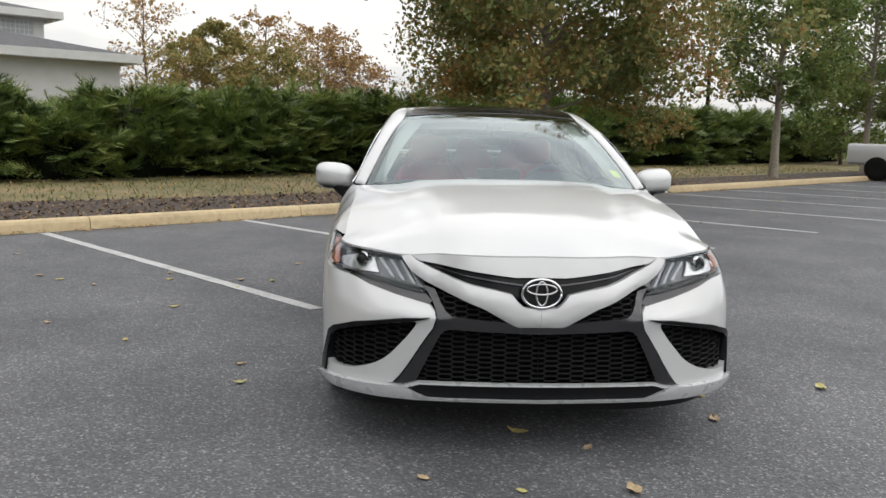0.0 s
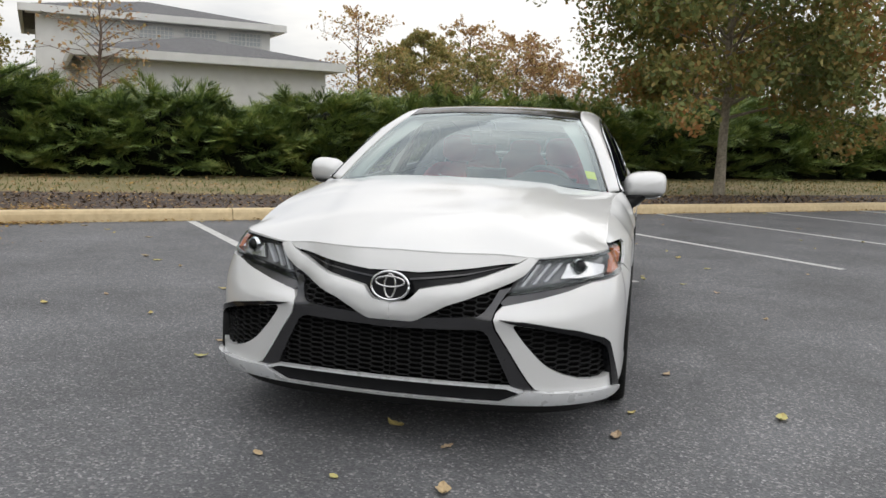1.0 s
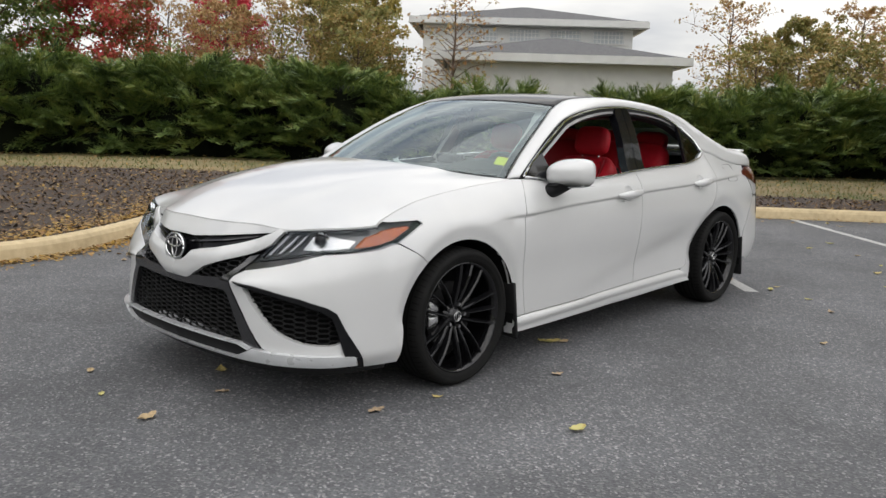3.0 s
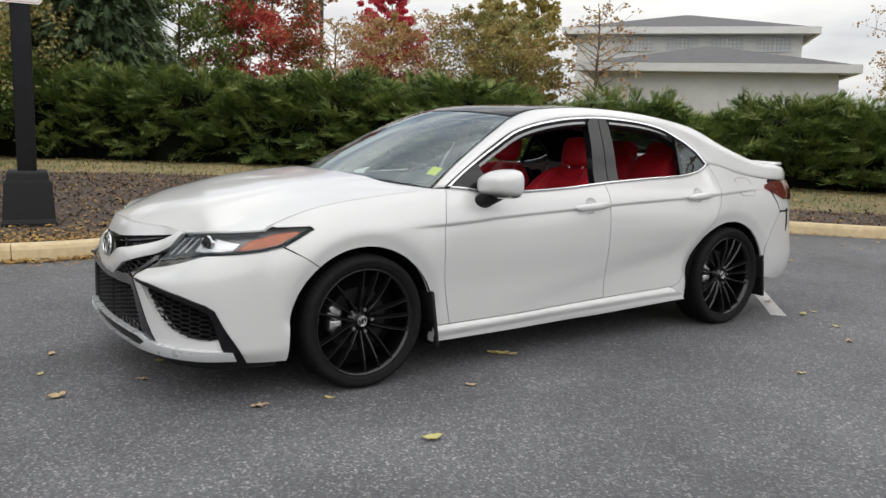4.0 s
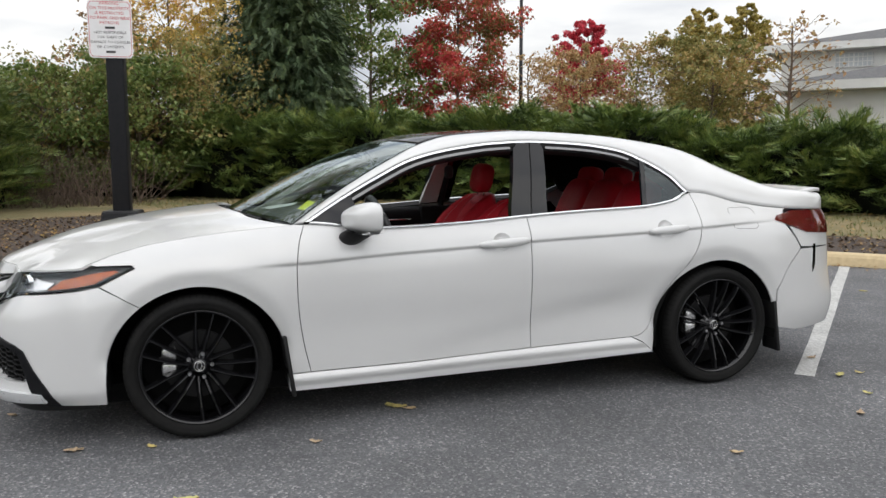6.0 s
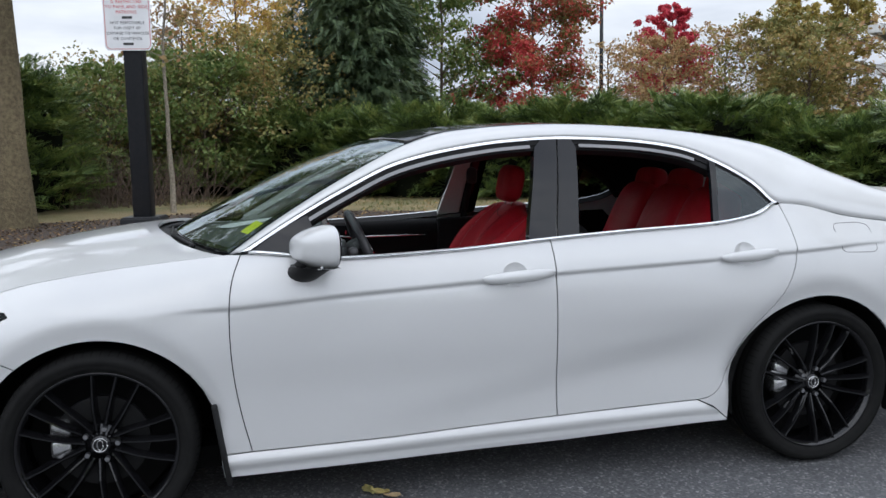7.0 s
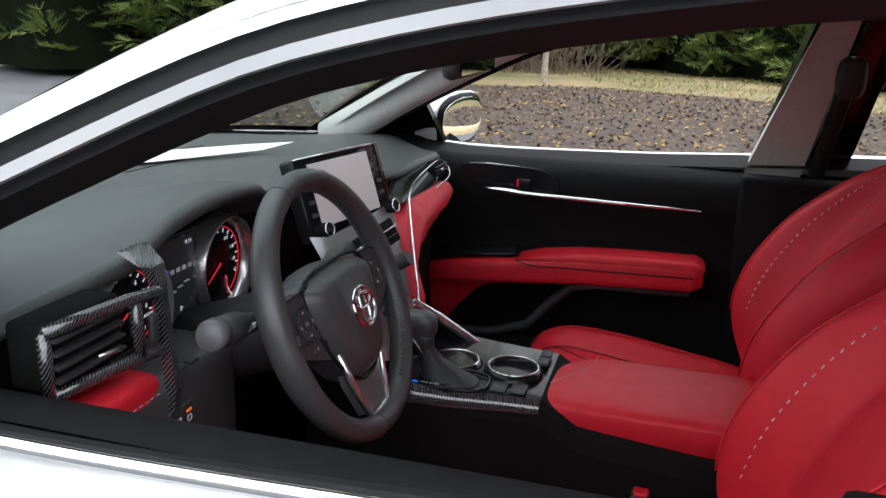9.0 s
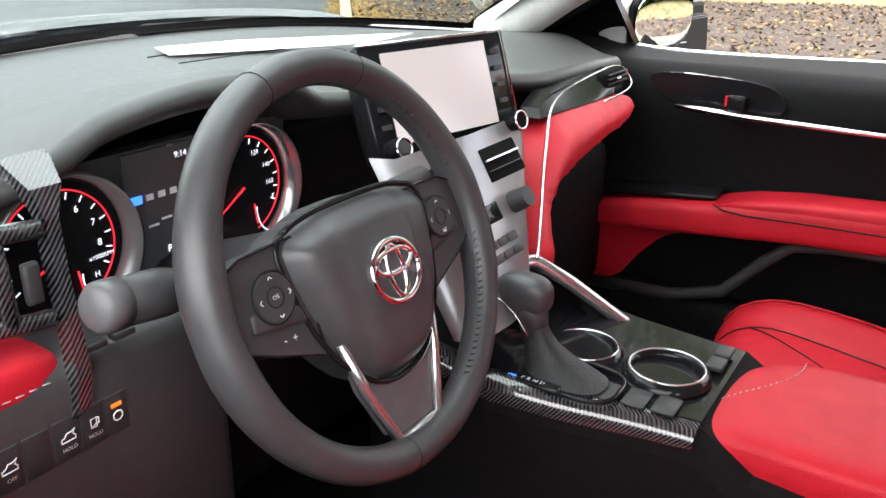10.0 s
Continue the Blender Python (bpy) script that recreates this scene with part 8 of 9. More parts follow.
# inner door panels
for sgn in (-1, 1):
    for y0, y1, zt, owner in ((0.80, 1.56, 0.942, front_doors), (1.78, 2.42, 0.97, rear_doors)):
        dr = owner[0 if sgn > 0 else 1]
        prof_d = [tuple(q) for q in chaikin([(0.800, zt - 0.002), (0.775, zt + 0.003), (0.745, zt - 0.004), (0.715, zt - 0.025), (0.700, zt - 0.075), (0.712, zt - 0.13), (0.722, zt - 0.22), (0.715, zt - 0.26), (0.74, zt - 0.30), (0.755, zt - 0.45), (0.745, zt - 0.62), (0.775, zt - 0.65)], 2)]
        V, F = [], []
        m_ = 8
        for i in range(m_ + 1):
            y = y0 - 0.12 * (y0 < 1) + (y1 - y0 + 0.12 * (y0 < 1)) * i / m_
            dz = float(top_z(y)) - float(top_z((y0 + y1) / 2)) if y0 > 1 else 0.010 * (y - 0.9)
            for x, z in prof_d:
                V.append((sgn * x, y, z + dz))
        k_ = len(prof_d)
        for i in range(m_):
            F += [(i * k_ + j, i * k_ + j + 1, (i + 1) * k_ + j + 1, (i + 1) * k_ + j) for j in range(k_ - 1)]
        ip = poly("inner_panel", V, F, M_DOORBLK, dr, "black inner door panel", smooth=True)
        if y0 < 1:
            if sgn < 0:
                tube("pull_bar", [(sgn * 0.662, 0.945, 0.877), (sgn * 0.668, 1.0, 0.874), (sgn * 0.672, 1.05, 0.870), (sgn * 0.672, 1.08, 0.869), (sgn * 0.668, 1.25, 0.868), (sgn * 0.66, 1.475, 0.868)], [0.004, 0.0065, 0.0075, 0.0055, 0.0048, 0.003], M_CHROME, dr, 10, label="thin chrome pull bar")
            if sgn < 0:
                box("lock_switch", (sgn * 0.682 - 0.012, 1.036, 0.876), (sgn * 0.682 + 0.012, 1.066, 0.906), M_PIANO, dr, bevel=0.004)
                box("lock_flag", (sgn * 0.672 - 0.0035, 1.032, 0.886), (sgn * 0.672 + 0.0035, 1.037, 0.904), M_RED, dr)
                bz = round_loop([(0.86, 0.935), (1.10, 0.93), (1.14, 0.895), (1.12, 0.868), (0.92, 0.872)], 0.22, 2)
                V2, F, _ = fill([tuple(q) for q in bz], 0.02)
                shell("handle_bezel", V2, F, lambda a, b, o: np.stack([sgn * (0.695 - o) + 0 * a, a, b], 1), M_PIANO, dr, 0.02, flip=area2([V2[i] for i in F[0]]) > 0)
            am = [(0.78, 0.648, 0.024), (0.90, 0.664, 0.030), (1.06, 0.682, 0.033), (1.20, 0.699, 0.036), (1.35, 0.708, 0.036), (1.47, 0.712, 0.034), (1.495, 0.712, 0.02)]
            # a boxy padded band, and a softer elbow pad on its rear half
            for nm, rows, hx, lab in (("door_armrest", am, 0.052, "red padded armrest on the door"),
                                      ("elbow_pad", [(1.05, 0.710, 0.004), (1.11, 0.718, 0.012), (1.20, 0.726, 0.0165), (1.36, 0.733, 0.018), (1.475, 0.736, 0.017), (1.497, 0.736, 0.006)], 0.055, "")):
                V, F = [], []
                for y, z, r in rows:
                    for q in range(20):
                        a = 2 * math.pi * (q + 0.5) / 20
                        V.append((sgn * 0.665 + hx * spow(math.cos(a), 0.35) * min(1.0, 0.75 + r * 9), y, z + r * spow(math.sin(a), 0.5)))
                for p in range(len(rows) - 1):
                    F += [(p * 20 + q, p * 20 + (q + 1) % 20, (p + 1) * 20 + (q + 1) % 20, (p + 1) * 20 + q) for q in range(20)]
                F += [tuple(range(19, -1, -1)), tuple(range((len(rows) - 1) * 20, len(rows) * 20))]
                poly(nm, V, F, M_RED, dr, lab, smooth=True)
            tube("armrest_seam", [(sgn * 0.6115, y, z) for y, z in ((1.05, 0.716), (1.07, 0.708), (1.11, 0.705), (1.20, 0.709), (1.36, 0.714), (1.475, 0.717))], 0.0016, M_SEAL, dr, 5)
            box("switch_plate", (-0.04, -0.13, -0.004), (0.04, 0.12, 0.004), M_PIANO, dr, bevel=0.003, m=pose(sgn * 0.675, 0.93, 0.708, 6, 0, 0))
            pk = round_loop([(0.60, 0.655), (0.80, 0.668), (1.02, 0.675), (1.05, 0.655), (1.00, 0.635), (0.94, 0.605), (0.885, 0.545), (0.84, 0.478), (0.60, 0.46)], 0.2, 2)
            V2, F, _ = fill([tuple(q) for q in pk], 0.02)
            shell("pocket_panel", V2, F, lambda a, b, o: np.stack([sgn * (0.655 + 0.05 * sstep(0.67, 0.58, b) - o), a, b], 1), M_RED, dr, 0.02, flip=area2([V2[i] for i in F[0]]) > 0, label="red padded panel ahead of the door pocket")
            box("door_pocket", (sgn * 0.69 - 0.03, 0.85, 0.36), (sgn * 0.69 + 0.03, 1.46, 0.50), M_DOORBLK, dr, bevel=0.02)
            tube("pocket_lip", [(sgn * 0.668, 0.80, 0.485), (sgn * 0.662, 0.98, 0.497), (sgn * 0.66, 1.08, 0.53), (sgn * 0.66, 1.14, 0.60), (sgn * 0.66, 1.19, 0.648), (sgn * 0.655, 1.26, 0.660), (sgn * 0.645, 1.47, 0.668)], [0.012, 0.013, 0.013, 0.013, 0.012, 0.010, 0.008], M_CABINP, dr, 10)
# window sill seals seen from inside, driver and passenger
for sgn in (1, -1):
    for y0, y1 in ((0.66, 1.60), (1.80, 2.40)):
        ys2 = np.linspace(y0, y1, 14)
        tube("sill_seal", [(sgn * (float(top_x(y)) - 0.012), y, float(top_z(y)) - 0.003) for y in ys2], 0.009, M_SEAL, car, 8)
# pillars, headliner and screen pillars inside
for sgn in (1, -1):
    e = 0.06 if sgn > 0 else 0.0
    w = 0.0 if sgn > 0 else 0.09
    P1 = [(1.56 + e, 0.93), (1.78 - w, 0.93), (1.83 - w, 1.30), (1.84 - w, 1.37), (1.68 + e, 1.37), (1.665 + e, 1.30)]
    V = [(sgn * (float(green_x(z)) - 0.055), y, z) for y, z in P1] + [(sgn * (float(green_x(z)) - 0.015), y, z) for y, z in P1]
    pl = poly("centre_pillar_trim", V, [tuple(range(6)), tuple(range(11, 5, -1))] + [(i, (i + 1) % 6, 6 + (i + 1) % 6, 6 + i) for i in range(6)], M_LINING, car, "grey centre pillar trim with seat belt")
    box("pillar_lower", (sgn * 0.715 - 0.03, 1.555, 0.30), (sgn * 0.715 + 0.03, 1.79, 0.955), M_DOORBLK, pl, bevel=0.012)
    tube("seat_belt", [(sgn * (float(green_x(z)) - 0.066), y, z) for y, z in ((1.745, 1.20), (1.735, 1.1), (1.725, 0.98), (1.72, 0.75))], 0.020, M_SEAL, pl, 6)
    pillow("belt_anchor", (sgn * 0.655, 1.745, 1.19), (0.018, 0.030, 0.045), M_CABINP, pl, 0.6)
    grid_patch("pillar_lining", lambda u, w: (side_rail(u * 1.55 - 0.12, w, -0.034) + np.array([-0.012, 0, 0])) * np.array([sgn, 1, 1]), np.linspace(0, 1, 9), np.linspace(0.3, 6.5, 40), M_LINING, car, flip=sgn < 0)
    if sgn < 0:
        tube("screen_pillar_trim", [(-0.70, 0.52, 0.965), (-0.690, 0.600, 1.015), (-0.670, 0.690, 1.070), (-0.645, 0.790, 1.125), (-0.617, 0.890, 1.175), (-0.590, 0.985, 1.220), (-0.565, 1.09, 1.262), (-0.555, 1.20, 1.295)], [0.050, 0.047, 0.044, 0.042, 0.040, 0.037, 0.032, 0.026], M_LINING, car, 20, label="pale grey screen pillar trim")
    # black trim colour stands for rear cabin shade; the lining itself is grey
    grid_patch("rear_pillar_lining", lambda u, w: (side_rail(u * 1.25 - 0.12, w, -0.038) + np.array([-0.012, 0, 0])) * np.array([sgn, 1, 1]), np.linspace(0, 1, 6), np.linspace(6.5, 13, 40), M_DOORBLK, car, flip=sgn < 0)
grid_patch("headliner", lambda u, w: upper(u * 1.03, w, -0.048), us, np.linspace(4.0, 8.1, 22), M_LINING, car, "pale grey headliner")
rm = box("rear_view_mirror", (-0.12, 1.055, 1.195), (0.12, 1.085, 1.262), M_CABINP, car, "black rear-view mirror below the headliner", bevel=0.014, m=Matrix.Identity(4))
box("mirror_face", (-0.108, 1.0855, 1.203), (0.108, 1.0875, 1.254), M_MIRROR, rm)
tube("mirror_arm", [(0, 1.06, 1.25), (0, 1.02, 1.30), (0, 0.99, 1.335)], 0.012, M_CABINP, rm, 8)
# ---- behind the car: lamp post, sign, trees, building ----
lamp = new("lamp_post")
lamp.location = (-5.28, -0.59, 0.125)
lamp.rotation_euler = (0, 0, radians(-8))
tagged(lamp, "black square steel lamp post on a tapered base", "lamp post")
bm = bmesh.new()
rings = []
for z, w in ((0.0, 0.265), (0.05, 0.265), (0.07, 0.25), (0.47, 0.225), (0.485, 0.20), (0.56, 0.195), (0.575, 0.185)):
    rings.append([bm.verts.new((sx * w, sy * w, z)) for sx, sy in ((-1, -1), (1, -1), (1, 1), (-1, 1))])
for a, b in zip(rings[:-1], rings[1:]):
    for i in range(4):
        bm.faces.new((a[i], a[(i + 1) % 4], b[(i + 1) % 4], b[i]))
bm.faces.new(rings[-1])
bmesh.ops.bevel(bm, geom=bm.edges[:], offset=0.008, segments=2, affect="EDGES")
part("base_cover", bm, M_POST, lamp)
box("pole", (-0.094, -0.094, 0.5), (0.094, 0.094, 7.4), M_POST, lamp, bevel=0.02)
box("lamp_head", (-0.2, -0.55, 7.3), (0.2, 0.15, 7.45), M_POST, lamp, bevel=0.03)
sign = new("parking_sign")
sign.location = (-5.17, -0.63, 2.385)
sign.rotation_euler = (0, 0, radians(84))
tagged(sign, "white metal parking notice with red and black lettering", "sign")
plate = round_loop([(-0.23, 0), (0.23, 0), (0.23, 0.62), (-0.23, 0.62)], 0.06, 3)
bm = bmesh.new()
fr_ = [bm.verts.new((x, -0.002, z)) for x, z in plate]
bk_ = [bm.verts.new((x, 0.002, z)) for x, z in plate]
bm.faces.new(fr_)
bm.faces.new(bk_[::-1])
for i in range(len(plate)):
    j = (i + 1) % len(plate)
    bm.faces.new((fr_[j], fr_[i], bk_[i], bk_[j]))
part("plate", bm, M_SIGN, sign)
tube("border", [(x * 0.94, -0.003, 0.31 + (z - 0.31) * 0.95) for x, z in plate + plate[:1]], 0.0025, M_SIGNRED, sign, 5)
SGN = Matrix(((1, 0, 0, 0), (0, 0, -1, 0), (0, 1, 0, 0), (0, 0, 0, 1)))
zz = 0.585
for words, size, mt in (("PARKING", 0.048, M_SIGNRED), ("ON THIS PROPERTY", 0.046, M_SIGNRED), ("IS RESTRICTED", 0.046, M_SIGNRED), ("TO PARK AND RIDE", 0.046, M_SIGNRED), ("PATRONS.", 0.046, M_SIGNRED),
                        ("", 0, None), ("NOT RESPONSIBLE", 0.040, M_SIGNBLK), ("FOR THEFT OF", 0.040, M_SIGNBLK), ("DAMAGE TO VEHICLES", 0.040, M_SIGNBLK), ("OR CONTENTS.", 0.040, M_SIGNBLK), ("", 0, None)):
    if words:
        text(words, size, Matrix.Translation((0, -0.0045, zz)) @ SGN, mt, sign)
    else:
        box("name_bar", (-0.05, -0.0045, zz - 0.012), (0.05, -0.003, zz + 0.012), M_SIGNBLK, sign)
    zz -= 0.052


def at(cx, cy, az, d):
    """A place d metres from (cx, cy), az degrees to the right of +y."""
    return cx + d * math.sin(radians(az)), cy + d * math.cos(radians(az))


def from_side(px, d):
    """Bearing used for the row of trees beyond the hedge."""
    a = -60.5 + math.degrees(math.atan((px - 784) / 1459))
    return at(4.7, -1.5, a, d)


def from_front(px, d):
    a = 2.7 + math.degrees(math.atan((px - 784) / 1459))
    return at(-0.53, -4.1, a, d)


def conifer(x, y, h, r, seed, label):
    """Spruce: tiers of drooping boughs round a straight trunk."""
    g = np.random.default_rng(seed)
    top = tagged(new("spruce_tree"), label, "tree")
    top.location = (x, y, 0.125)
    tr = soup("trunk", *tube_arrays([(0, 0, 0), (0, 0, h * 0.5), (0, 0, h)], [0.16, 0.09, 0.01], 8), M_BARK, top, smooth=True)
    P, D = [], []
    n = 320
    for i in range(n):
        f = 0.06 + 0.93 * i / n
        rr = r * (1 - f) ** 0.72 * g.uniform(0.75, 1.1) + 0.1
        a = i * 2.399
        d = np.array([math.cos(a), math.sin(a), -0.25])
        m = max(6, int(34 * rr))
        t = g.uniform(0.15, 1.0, m)
        base = np.array([0, 0, h * f]) + d * rr * t[:, None] + g.normal(size=(m, 3)) * 0.10
        P.append(base)
        D.append(np.tile(d, (m, 1)) + g.normal(size=(m, 3)) * 0.45 - np.array([0, 0, 0.35]))
    P, D = np.concatenate(P), np.concatenate(D)
    keep = P[:, 2] > 0.1
    V, F = spray_arrays(P[keep], D[keep], 0.44, 0.075)
    soup("foliage", V, F, M_SPRUCE, top)
    return top


# nearer trees in the bed
tree("bed_tree", (-11.5, -3.45, 0.12), 11.5, 4.3, 0.46, M_GREENTREE, M_BARK, 22000, 0.17, 0.265, "tall tree with a thick furrowed trunk", 21, twigs=60)
tree("bed_sapling", (-14.2, -1.15, 0.12), 6.0, 1.0, 0.52, M_RUST, M_BARKPALE, 260, 0.12, 0.048, "thin pale-barked sapling with a few leaves", 22, twigs=22)

# row beyond the hedge
x, y = from_side(292, 28)
conifer(x, y, 10.4, 3.3, 31, "dark blue-green spruce beyond the hedge")
BACK = [("maple_tree", 440, 30, 9.0, 2.0, 0.10, M_GREENTREE, 17000, 0.15, "green tree with pale leaves beyond the hedge"),
        ("red_maple_tree", 593, 30.5, 9.0, 2.0, 0.08, M_MAPLE, 34000, 0.13, "maple turning red and green beyond the hedge"),
        ("red_maple_tree", 802, 38, 7.2, 1.5, 0.15, M_CRIMSON, 17000, 0.14, "bright crimson maple beyond the hedge"),
        ("birch_tree", 985, 38, 7.6, 1.15, 0.1, M_YELLOW, 15000, 0.14, "yellow-green slender tree beyond the hedge"),
        ("birch_tree", 1055, 38.5, 8.0, 1.05, 0.1, M_YELLOW, 15000, 0.14, "yellow-green slender tree beyond the hedge"),
        ("rusty_tree", 705, 36, 5.6, 1.6, 0.1, M_RUST, 1300, 0.13, "thin rust-leaved tree with bare twigs"),
        ("rusty_tree", 795, 35, 5.4, 2.0, 0.05, M_RUST, 9000, 0.13, "rust-brown bushy tree beyond the hedge"),
        ("rusty_tree", 885, 36, 5.8, 2.0, 0.05, M_RUST, 2600, 0.13, "olive and rust bushy tree beyond the hedge"),
        ("rusty_tree", 950, 35, 6.0, 1.9, 0.05, M_OLIVE, 9000, 0.13, "olive bushy tree beyond the hedge"),
        ("rusty_tree", 1010, 34, 5.3, 1.9, 0.05, M_OLIVE, 12000, 0.13, "olive and brown bushy tree beyond the hedge"),
        ("rusty_tree", 1150, 24.5, 4.9, 1.3, 0.1, M_RUST, 700, 0.12, "thin rust-leaved tree with bare twigs"),
        ("yellow_tree", 70, 28, 7.4, 2.0, 0.1, M_GOLD, 8000, 0.12, "loose yellow-leaved tree beyond the hedge"),
        ("yellow_tree", -30, 27, 5.6, 1.4, 0.1, M_RUST, 3600, 0.12, "loose orange-leaved tree beyond the hedge"),
        ("yellow_tree", 170, 31, 7.0, 2.0, 0.08, M_GOLD, 8000, 0.12, "loose yellow-leaved tree beyond the hedge"),
        ("yellow_tree", 10, 25, 3.9, 2.0, 0.04, M_GREENTREE, 9000, 0.12, "low bushy green tree beyond the hedge"),
        ("yellow_tree", 120, 26, 4.6, 2.2, 0.04, M_OLIVE, 9000, 0.12, "low bushy olive-leaved tree beyond the hedge"),
        ("yellow_tree", -150, 26, 3.4, 2.0, 0.04, M_OLIVE, 9000, 0.12, "low bushy rust-leaved tree beyond the hedge"),
        ("yellow_tree", -260, 27, 3.0, 2.2, 0.04, M_GREENTREE, 9000, 0.12, "low bushy olive-leaved tree beyond the hedge")]
for i, (nm, px, d, h, r, cb, mt, lv, ls, lab) in enumerate(BACK):
    x, y = from_side(px, d)
    tree(nm, (x, y, 0.12), h, r, cb, mt, M_TWIG, lv, ls, 0.07, lab, 40 + i, twigs=56)
FRONT_ROW = [("rusty_tree", 262, 34, 6.2, 1.6, 0.12, M_RUST, 1900, 0.13, "thin rust-leaved tree with bare twigs"),
             ("round_tree", 388, 33, 5.2, 1.35, 0.06, M_OLIVE, 16000, 0.12, "dense round olive-yellow tree beyond the hedge"),
             ("rusty_tree", 470, 34, 5.7, 1.6, 0.08, M_RUST, 2400, 0.13, "thin rust-leaved tree with bare twigs"),
             ("rusty_tree", 560, 33, 5.1, 1.9, 0.06, M_RUST, 4200, 0.13, "thin rust-leaved tree with bare twigs"),
             ("rusty_tree", 620, 32, 4.0, 1.6, 0.05, M_RUST, 4500, 0.13, "low rust-leaved bush beyond the hedge"),
             ("rusty_tree", 330, 31, 4.2, 1.5, 0.06, M_OLIVE, 5000, 0.13, "low olive bushy tree beyond the hedge"),
             ("rusty_tree", 490, 31, 3.9, 1.7, 0.05, M_OLIVE, 6000, 0.13, "low olive bushy tree beyond the hedge"),
             ("round_tree", 1010, 34, 5.2, 2.2, 0.05, M_GREENTREE, 12000, 0.16, "dense green tree behind the oak"),
             ("round_tree", 860, 36, 7.5, 2.4, 0.05, M_OAK, 12000, 0.16, "dense rust and green tree behind the oak"),
             ("round_tree", 1480, 42, 4.2, 2.4, 0.05, M_GREENTREE, 10000, 0.18, "dense green tree by the far lot")]
for i, (nm, px, d, h, r, cb, mt, lv, ls, lab) in enumerate(FRONT_ROW):
    x, y = from_front(px, d)
    tree(nm, (x, y, 0.12), h, r, cb, mt, M_TWIG, lv, ls, 0.07, lab, 70 + i, twigs=56)
# dark evergreen mass and undergrowth at the far end of the bed
for i, (x, y, rx, h) in enumerate(((-13.6, -7.2, 2.2, 5.0), (-12.6, -10.0, 2.4, 6.0), (-16.5, -5.2, 2.0, 3.4))):
    shrub("evergreen_shrub", x, y, rx, rx, h, "large dark evergreen shrub in the bed", 380, seed=200 + i, spray=0.30, bough=0.95)
for i, (x, y, rx, h) in enumerate(((-19.5, -3.2, 1.8, 3.0), (-20.5, -0.2, 1.8, 2.8), (-18.6, -5.5, 1.6, 2.6))):
    tree("understorey_bush", (x, y, 0.12), h + 0.6, rx, 0.02, M_GREENTREE, M_TWIG, 5200, 0.12, 0.05, "leafy green bush at the hedge end", 230 + i, twigs=50)
items = []
for i in range(420):
    a, r0 = rng.uniform(0, 2 * math.pi), rng.uniform(0, 1) ** 0.5
    bx, by = -17.6 + 2.6 * r0 * math.cos(a) * 0.5, -3.0 + 2.6 * r0 * math.sin(a)
    tip = np.array([bx, by, 0.12]) + np.array([rng.normal() * 0.5, rng.normal() * 0.5, rng.uniform(0.5, 1.5)])
    items.append(tube_arrays([(bx, by, 0.1), (np.array([bx, by, 0.1]) + tip) / 2 + rng.normal(size=3) * 0.08, tip], [0.010, 0.007, 0.003], 4))
V, F = join_arrays(items)
brush = soup("bare_brush", V, F, M_TWIG)
tagged(brush, "tangle of bare reddish twigs under the trees", "brush", kind="stuff")

# leaf cards added out of view; they block low sky and deepen shadows
g_ = np.random.default_rng(77)
n_t = 11000
az_ = g_.uniform(radians(-165), radians(15), n_t)
rad_ = 46 + g_.normal(size=n_t) * 2.0
top_ = 7.5 + 1.6 * np.sin(az_ * 9) + 1.1 * np.sin(az_ * 23 + 1) + 0.5 * np.sin(az_ * 61)
C = np.stack([rad_ * np.cos(az_), rad_ * np.sin(az_), top_ * g_.uniform(0.02, 1.0, n_t) ** 0.8], 1)
V, F = leaf_arrays(C, np.tile(np.array([[0, 0, 1.0]]), (n_t, 1)), 1.1)
V[:, 2] = np.maximum(V[:, 2], 0.0)
low_sky_block = soup("backdrop_trees", V, F, M_GREENTREE)
tagged(low_sky_block, "distant line of trees round the open lot", "trees", kind="structure")

# far light poles
for px, d, h, frm in ((685, 42, 9.5, from_side), (1240, 48, 11.0, from_front)):
    x, y = frm(px, d)
    fp = tube("light_pole", [(x, y, 0.0), (x, y, h)], [0.11, 0.08], M_POST, None, 10)
    tagged(fp, "slim dark steel light pole beyond the hedge", "light pole", "far light poles")

# ---- building beyond the hedge ----
house = tagged(new("office_building"), "white sided two-tier building with grey hipped roofs", "building")


def slab(name, s0, s1, n0, n1, z0, z1, mat, parent, label=""):
    c = [sn(s0, n0), sn(s1, n0), sn(s1, n1), sn(s0, n1)]
    V = [(x, y, z0) for x, y in c] + [(x, y, z1) for x, y in c]
    return poly(name, V, [(0, 1, 2, 3), (7, 6, 5, 4), (0, 4, 5, 1), (1, 5, 6, 2), (2, 6, 7, 3), (3, 7, 4, 0)], mat, parent, label)


